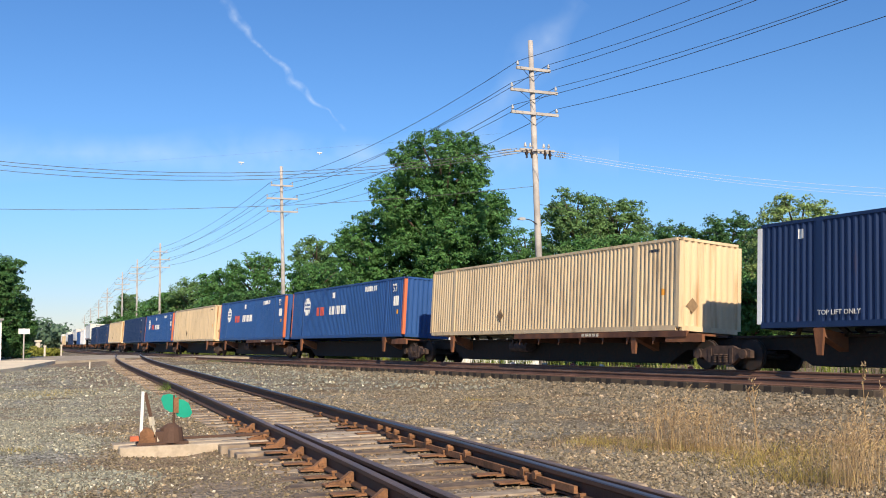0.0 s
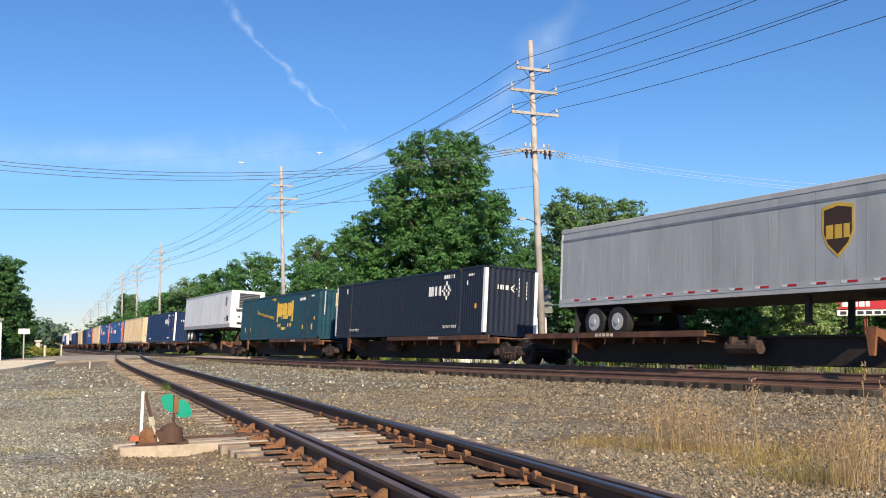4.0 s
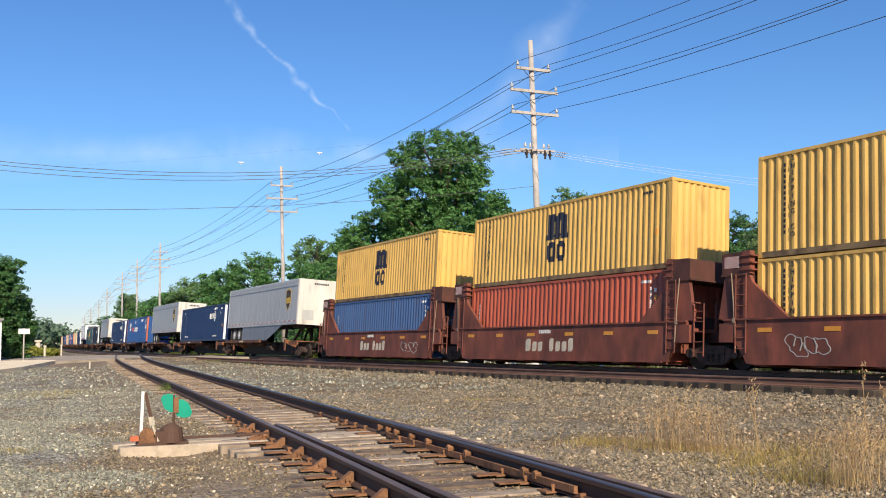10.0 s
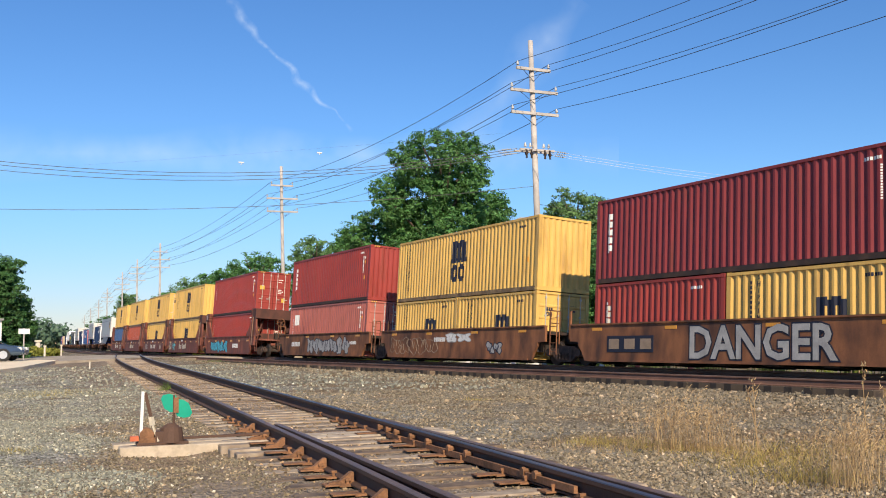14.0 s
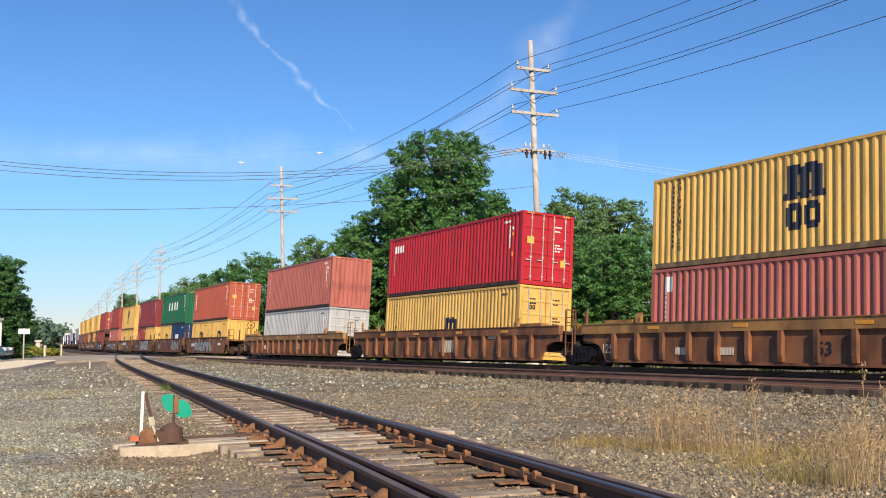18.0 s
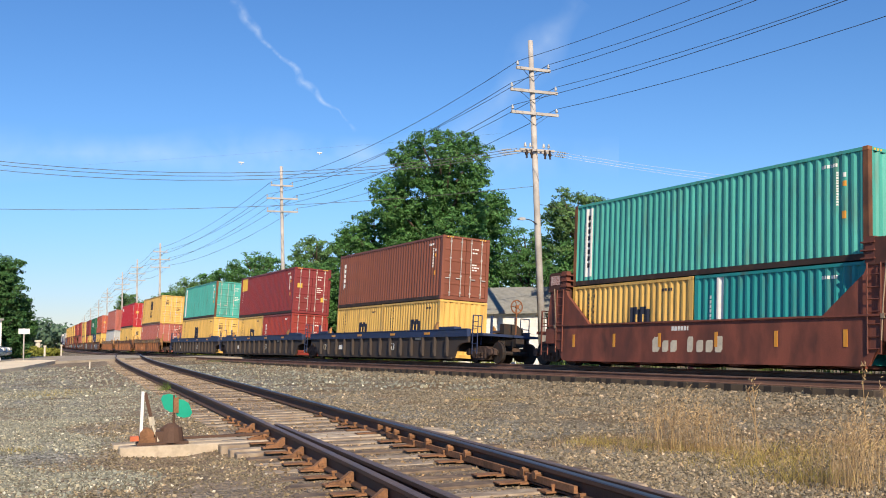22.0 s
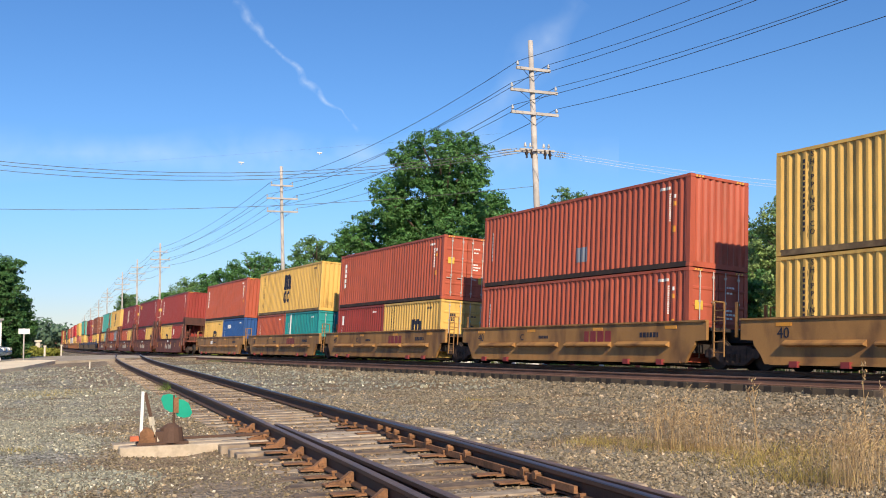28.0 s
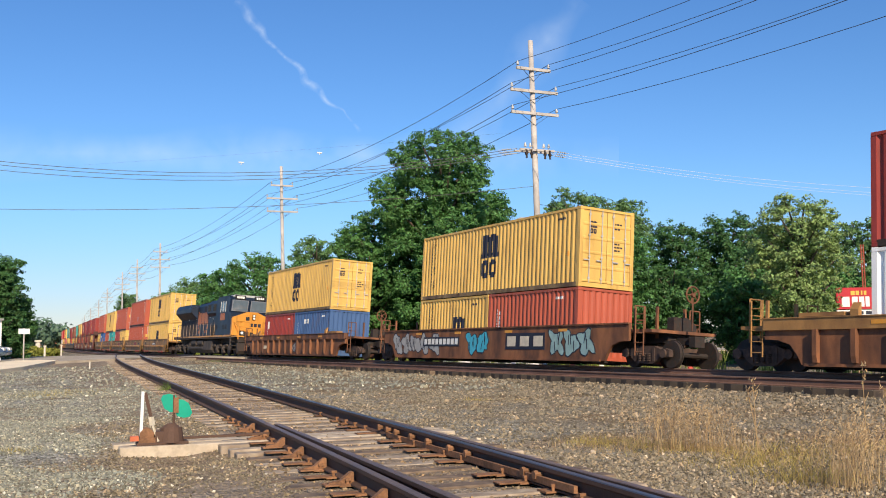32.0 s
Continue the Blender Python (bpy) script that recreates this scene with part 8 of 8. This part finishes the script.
def stalk(x, y, h, seed):
    r = random.Random(seed)
    th = tagged(new("weed_stalk"), "tall dried weed stalk with brown seed heads", "weed", "dried weeds")
    th.location = (x, y, ground_z(x, y) - 0.02)
    lx, ly = r.uniform(-0.12, 0.12), r.uniform(-0.12, 0.12)
    bm = bmesh.new()
    rod(bm, (0, 0, 0), (lx * 0.5, ly * 0.5, h * 0.55), 0.006, 5, 0.005)
    rod(bm, (lx * 0.5, ly * 0.5, h * 0.55), (lx, ly, h), 0.005, 5, 0.002)
    for k in range(5):
        z = h * (0.35 + 0.12 * k)
        rod(bm, (lx * z / h, ly * z / h, z), (lx * z / h + r.uniform(-0.1, 0.1), ly * z / h + r.uniform(-0.06, 0.06), z + 0.12), 0.003, 4)
    part("stem", bm, M["straw"], th)
    bm = bmesh.new()
    for k in range(16):
        z = h * r.uniform(0.78, 1.02)
        c = Vector((lx * z / h + r.gauss(0, 0.018), ly * z / h + r.gauss(0, 0.018), z))
        rod(bm, c, c + Vector((r.uniform(-0.02, 0.02), r.uniform(-0.02, 0.02), 0.03)), 0.009, 5, 0.002)
    part("seed_head", bm, M["straw"], th)


for i, (x, y, h) in enumerate(((9.35, 7.05, 1.02), (8.75, 8.0, 0.75), (9.6, 6.75, 0.8), (9.85, 6.6, 0.84), (10.5, 6.9, 0.78), (8.6, 7.9, 0.85), (7.4, 8.2, 0.42), (10.0, 7.3, 0.72), (11.2, 6.4, 0.8))):
    stalk(x, y, h, i)


# ---------------------------------------------------------------- house, sign, crossing, car
M["siding_white"] = material("white clapboard", (0.72, 0.72, 0.70), 0.7, 0, 0.08, 2, 0.05, 30)
M["shingle"] = material("grey roof shingles", (0.25, 0.25, 0.23), 0.9, 0, 0.2, 4, 0.4, 30)


def house(x, y, turn, w, d, eave, ridge, label):
    th = tagged(new("house"), label, "house")
    th.matrix_basis = Matrix.Translation((x, y, -0.5)) @ Matrix.Rotation(turn, 4, "Z")
    bm = bmesh.new()
    box(bm, -w / 2, w / 2, -d / 2, d / 2, 0, eave)
    prism(bm, [(-d / 2, eave), (d / 2, eave), (0, ridge - 0.12)], "x", -w / 2, w / 2)
    wall = part("wall", bm, M["siding_white"], th)
    for k in range(int(eave / 0.22)):
        bm = bmesh.new()
        box(bm, -w / 2 - 0.012, w / 2 + 0.012, -d / 2 - 0.014, -d / 2, 0.22 * k, 0.22 * k + 0.2)
        part("clapboard", bm, M["siding_white"], wall)
    bm = bmesh.new()
    for s in (-1, 1):
        prism(bm, [(s * (d / 2 + 0.4), eave - 0.25), (s * (d / 2 + 0.4), eave - 0.12), (0, ridge + 0.08), (0, ridge - 0.05)], "x", -w / 2 - 0.35, w / 2 + 0.35)
    part("roof", bm, M["shingle"], th)
    for wx in (-w * 0.28, w * 0.2):
        bm = bmesh.new()
        box(bm, wx - 0.5, wx + 0.5, -d / 2 - 0.04, -d / 2, 1.0, 2.2)
        win = part("window", bm, M["siding_white"], th)
        bm = bmesh.new()
        box(bm, wx - 0.42, wx + 0.42, -d / 2 - 0.05, -d / 2 - 0.035, 1.08, 2.12)
        part("pane", bm, M["glass"], win)
    return th


house(31.4, 48.6, -0.58, 5.9, 4.4, 3.2, 4.5, "white clapboard garage with a grey shingle roof")


def billboard():
    th = tagged(new("billboard"), "red shop sign with white blocks and an arrow", "sign")
    th.matrix_basis = Matrix.Translation((42.4, 31.0, 0)) @ Matrix.Rotation(-0.53, 4, "Z")
    bm = bmesh.new()
    box(bm, -1.95, 2.4, -0.08, 0.08, 2.24, 3.3)
    board = part("board", bm, M["scarlet"], th, "red sign board")
    bm = bmesh.new()
    for x, w in ((-1.7, 0.38), (-1.2, 0.28), (-0.86, 0.26), (-0.54, 0.2)):
        box(bm, x, x + w, -0.095, -0.08, 2.36, 2.85)
    part("emblem", bm, M["mark_white"], board)
    bm = bmesh.new()
    for x, w in ((-1.25, 0.2), (-1.0, 0.16), (-0.75, 0.08), (-0.6, 0.12)):
        box(bm, x, x + w, -0.095, -0.08, 2.93, 3.14)
    part("emblem", bm, M["mark_gold"], board)
    bm = bmesh.new()
    prism(bm, [(0.1, 2.68), (0.5, 2.68), (0.5, 2.5), (0.9, 2.78), (0.5, 3.06), (0.5, 2.88), (0.1, 2.88)], "y", -0.095, -0.08)
    part("arrow", bm, M["mark_white"], board)
    bm = bmesh.new()
    box(bm, -1.95, 2.4, -0.07, 0.07, 1.92, 2.2)
    strip = part("lower_board", bm, M["mark_white"], th)
    bm = bmesh.new()
    for k in range(9):
        box(bm, -1.8 + k * 0.42, -1.5 + k * 0.42, -0.085, -0.07, 1.98, 2.14)
    part("stencil", bm, M["mark_black"], strip)
    for x in (-1.5, 2.0):
        bm = bmesh.new()
        rod(bm, (x, 0.12, -0.6), (x, 0.12, 3.2), 0.06, 8)
        part("post", bm, M["iron"], th)
    bm = bmesh.new()
    for x in (-0.06, 0.06):
        rod(bm, (-0.45 + x, 0.2, -0.6), (-0.45 + x, 0.2, 5.45), 0.035, 6)
    for k in range(18):
        rod(bm, (-0.51, 0.2, 2.0 + k * 0.19), (-0.39, 0.2, 2.1 + k * 0.19), 0.012, 4)
    part("mast", bm, M["orange_red"], th, "thin red lattice mast")
    return th


billboard()


def crossing_sign(x, y, g):
    th = tagged(new("road_sign"), "white road sign board on a wooden post", "sign")
    th.location = (x, y, g)
    bm = bmesh.new()
    rod(bm, (0, 0, -0.2), (0, 0, 1.75), 0.04, 8)
    part("post", bm, M["pole"], th)
    bm = bmesh.new()
    box(bm, -0.3, 0.3, -0.05, -0.02, 1.42, 1.72)
    part("board", bm, M["mark_white"], th)


crossing_sign(6.93, 60.0, 0.30)
M["marker"] = material("faded white marker post", (0.7, 0.62, 0.5), 0.8, 0, 0.15, 4, 0.1, 30)
for x, y, h, w in ((11.27, 88.0, 1.35, 0.22), (12.0, 80.5, 0.95, 0.06), (7.9, 45.0, 0.3, 0.035), (10.4, 77.5, 0.9, 0.08)):
    bm = bmesh.new()
    rod(bm, (0, 0, -0.1), (0, 0, h), w, 8, w * 0.85)
    box(bm, -w * 1.2, w * 1.2, -w * 1.2, w * 1.2, h * 0.9, h)
    th = part("marker_post", bm, M["marker"])
    th.location = (x, y, ground_z(x, y))
    tagged(th, "faded white marker post beside the line", "post")


def painted_stake(x, y, mat, lean):
    """A short survey stake with a painted head, low in the stones."""
    th = tagged(new("survey_stake"), "short wooden stake with a painted head beside the rail", "stake", "stakes beside the track")
    th.matrix_basis = Matrix.Translation((x, y, -0.24)) @ Matrix.Rotation(lean, 4, "Y")
    bm = bmesh.new()
    box(bm, -0.09, 0.09, -0.03, 0.03, -0.1, 0.13)
    part("shaft", bm, M["marker"], th)
    bm = bmesh.new()
    prism(bm, [(-0.10, 0.13), (-0.10, 0.20), (-0.03, 0.235), (0.08, 0.225), (0.10, 0.13)], "y", -0.04, 0.04)
    part("painted_head", bm, M[mat], th)


for x, y, mat, lean in ((24.71, 34.4, "mark_white", 0.1), (24.67, 32.34, "mark_scarlet", -0.15), (24.63, 30.46, "mark_white", 0.2), (24.58, 28.24, "mark_scarlet", 0.0), (24.6, 36.6, "mark_white", -0.1), (24.5, 25.4, "mark_scarlet", 0.1)):
    painted_stake(x, y, mat, lean)


def shed_left():
    bm = bmesh.new()
    box(bm, -3.0, 0.4, -2, 2, -0.2, 2.4)
    th = part("shed", bm, M["siding_white"])
    th.location = (5.6, 64.5, 0.15)
    tagged(th, "small white shed at the road", "shed")
    bm = bmesh.new()
    box(bm, -3.3, 0.5, -2.2, 2.2, 2.4, 2.52)
    part("roof", bm, M["shingle"], th)
    bm = bmesh.new()
    box(bm, -0.6, -0.15, -2.03, -2.0, 0.2, 2.0)
    part("door", bm, M["slate"], th)


shed_left()


def road_car():
    th = tagged(new("car"), "dark blue-grey saloon car waiting at the crossing", "car")
    M["car_silver"] = material("silver blue car paint", (0.13, 0.19, 0.27), 0.25, 0.6, 0.05, 2, 0, 30)
    bm = bmesh.new()
    prism(bm, [(2.25, 0.30), (2.28, 0.55), (2.1, 0.72), (1.1, 0.88), (-1.7, 0.95), (-2.2, 0.9), (-2.28, 0.5), (-2.2, 0.3)], "y", -0.88, 0.88)
    bmesh.ops.bevel(bm, geom=list(bm.edges), offset=0.06, segments=2, affect="EDGES")
    body = part("body", bm, M["car_silver"], th, smooth=True)
    bm = bmesh.new()
    prism(bm, [(1.15, 0.86), (0.35, 1.40), (-1.0, 1.42), (-1.75, 0.94)], "y", -0.76, 0.76)
    bmesh.ops.bevel(bm, geom=list(bm.edges), offset=0.05, segments=2, affect="EDGES")
    part("cabin", bm, M["glass"], th, smooth=True)
    bm = bmesh.new()
    prism(bm, [(0.34, 1.37), (0.2, 1.44), (-0.95, 1.46), (-1.1, 1.38)], "y", -0.74, 0.74)
    part("roof", bm, M["car_silver"], th)
    for x in (-1.4, 1.4):
        for sy in (-1, 1):
            bm = bmesh.new()
            rod(bm, (x, sy * 0.70, 0.33), (x, sy * 0.90, 0.33), 0.33, 20)
            wheel = part("wheel", bm, M["black"], th)
            bm = bmesh.new()
            rod(bm, (x, sy * 0.89, 0.33), (x, sy * 0.915, 0.33), 0.21, 14)
            part("rim", bm, M["chrome"], wheel)
    for sy in (-1, 1):
        bm = bmesh.new()
        box(bm, 2.05, 2.27, sy * 0.6 - 0.2, sy * 0.6 + 0.2, 0.56, 0.70)
        part("headlight", bm, M["lamp"], th)
    return th


CAR = road_car()


# ---------------------------------------------------------------- clouds
def wisp_material(name, strength, scale):
    m = bpy.data.materials.new(name)
    m.use_nodes = True
    n, l = m.node_tree.nodes, m.node_tree.links
    co = n.new("ShaderNodeTexCoord")
    ns = n.new("ShaderNodeTexNoise")
    ns.inputs["Scale"].default_value, ns.inputs["Detail"].default_value = scale, 8
    l.new(co.outputs["Object"], ns.inputs["Vector"])
    at = n.new("ShaderNodeAttribute")
    at.attribute_name = "thick"
    mr = n.new("ShaderNodeMapRange")
    mr.inputs["From Min"].default_value, mr.inputs["From Max"].default_value = 0.32, 0.70
    l.new(ns.outputs["Fac"], mr.inputs["Value"])
    mu = n.new("ShaderNodeMath")
    mu.operation = "MULTIPLY"
    l.new(mr.outputs[0], mu.inputs[0])
    l.new(at.outputs["Fac"], mu.inputs[1])
    m2 = n.new("ShaderNodeMath")
    m2.operation = "MULTIPLY"
    m2.inputs[1].default_value = strength
    l.new(mu.outputs[0], m2.inputs[0])
    tr = n.new("ShaderNodeBsdfTransparent")
    # emission gives the cloud its sunlit white; the sheet takes no light itself
    em = n.new("ShaderNodeEmission")
    em.inputs["Color"].default_value, em.inputs["Strength"].default_value = (0.80, 0.90, 1.0, 1), 0.95
    mix = n.new("ShaderNodeMixShader")
    l.new(m2.outputs[0], mix.inputs[0])
    l.new(tr.outputs[0], mix.inputs[1])
    l.new(em.outputs[0], mix.inputs[2])
    l.new(mix.outputs[0], n["Material Output"].inputs["Surface"])
    return m


def sky_dir(px, py):
    """Direction by shares of the view: px to the right, py up, of the half width."""
    half = math.tan(radians(49.0) / 2)
    f = (AIM - EYE).normalized()
    right = f.cross(Vector((0, 0, 1))).normalized()
    up = right.cross(f)
    return (f + right * px * half + up * py * half).normalized()


def wisp(name, pts, mat, label, dist=2500.0, nacross=5):
    """A thin cloud streak along pts (px, py, half width), faded to its edges."""
    verts, thick, faces = [], [], []
    n = len(pts)
    for i, (a, b, w) in enumerate(pts):
        p, q = pts[max(0, i - 1)], pts[min(n - 1, i + 1)]
        tx, ty = q[0] - p[0], q[1] - p[1]
        ll = math.hypot(tx, ty)
        nx, ny = -ty / ll, tx / ll
        for k in range(nacross):
            f = 2 * k / (nacross - 1) - 1
            verts.append(EYE + sky_dir(a + nx * w * f, b + ny * w * f) * dist)
            thick.append((1 - abs(f)) ** 1.0 * math.sin(math.pi * (i + 0.3) / (n - 0.4)) ** 0.5)
    for i in range(n - 1):
        for k in range(nacross - 1):
            o = i * nacross + k
            faces.append((o, o + 1, o + nacross + 1, o + nacross))
    me = bpy.data.meshes.new(name)
    me.from_pydata(verts, [], faces)
    at = me.attributes.new("thick", "FLOAT", "POINT")
    at.data.foreach_set("value", thick)
    me.materials.append(mat)
    ob = new(name, me)
    ob.visible_shadow = False
    return tagged(ob, label, "cloud", kind="structure")


M["trail"] = wisp_material("thin white condensation trail", 0.50, 0.032)
M["cirrus"] = wisp_material("faint high cloud", 0.30, 0.008)
trail = []
for i in range(45):
    f = i / 44
    trail.append((-0.495 + 0.285 * f + 0.005 * math.sin(f * 17) + 0.004 * math.sin(f * 41), 0.57 - 0.30 * f - 0.012 * math.sin(f * 3.1) + 0.004 * math.sin(f * 31), 0.011 + 0.004 * math.sin(f * 13) - 0.005 * f))
TRAIL = wisp("cloud_trail", trail, M["trail"], "broken white vapour trail in the blue sky")
wisp("cloud_wisp", [(0.02 + 0.30 * i / 12, 0.20 + 0.36 * i / 12, 0.05 + 0.02 * math.sin(i)) for i in range(13)], M["cirrus"], "faint white wisp of high cloud")
wisp("cloud_wisp", [(-1.1 + 1.5 * i / 14, 0.235 - 0.035 * i / 14, 0.06 + 0.015 * math.sin(i * 1.3)) for i in range(15)], M["cirrus"], "faint band of high haze over the trees")



def motions():
    """The train on its line, the car that rolls up to the crossing and back a little, and the drifting vapour trail."""
    for ob, q, z, turn in RIDES:
        walk(ob, [(t, on_line(q + SPEED * t) @ Matrix.Translation((0, 0, z)) @ Matrix.Rotation(turn, 4, "Z")) for t in range(0, 33, 2)])
    rows = []
    for t, d in ((0, -9.0), (11.5, -9.0), (12.5, -1.6), (13.2, -0.9), (14.0, -0.35), (14.8, -0.35), (16.5, -0.8), (17.5, -1.05), (19.0, -1.2), (32.0, -1.2)):
        rows.append((t, Matrix.Translation((7.0 - 2.25 + d, 56.6 + 0.05 * d, 0.27)) @ Matrix.Rotation(-0.35, 4, "Z")))
    walk(CAR, rows)
    up = Vector((0, 0, 1))
    walk(TRAIL, [(t, Matrix.Translation(EYE) @ Matrix.Rotation(-0.0148 * t / 32, 4, up) @ Matrix.Translation(-EYE)) for t in range(0, 33, 8)])


motions()
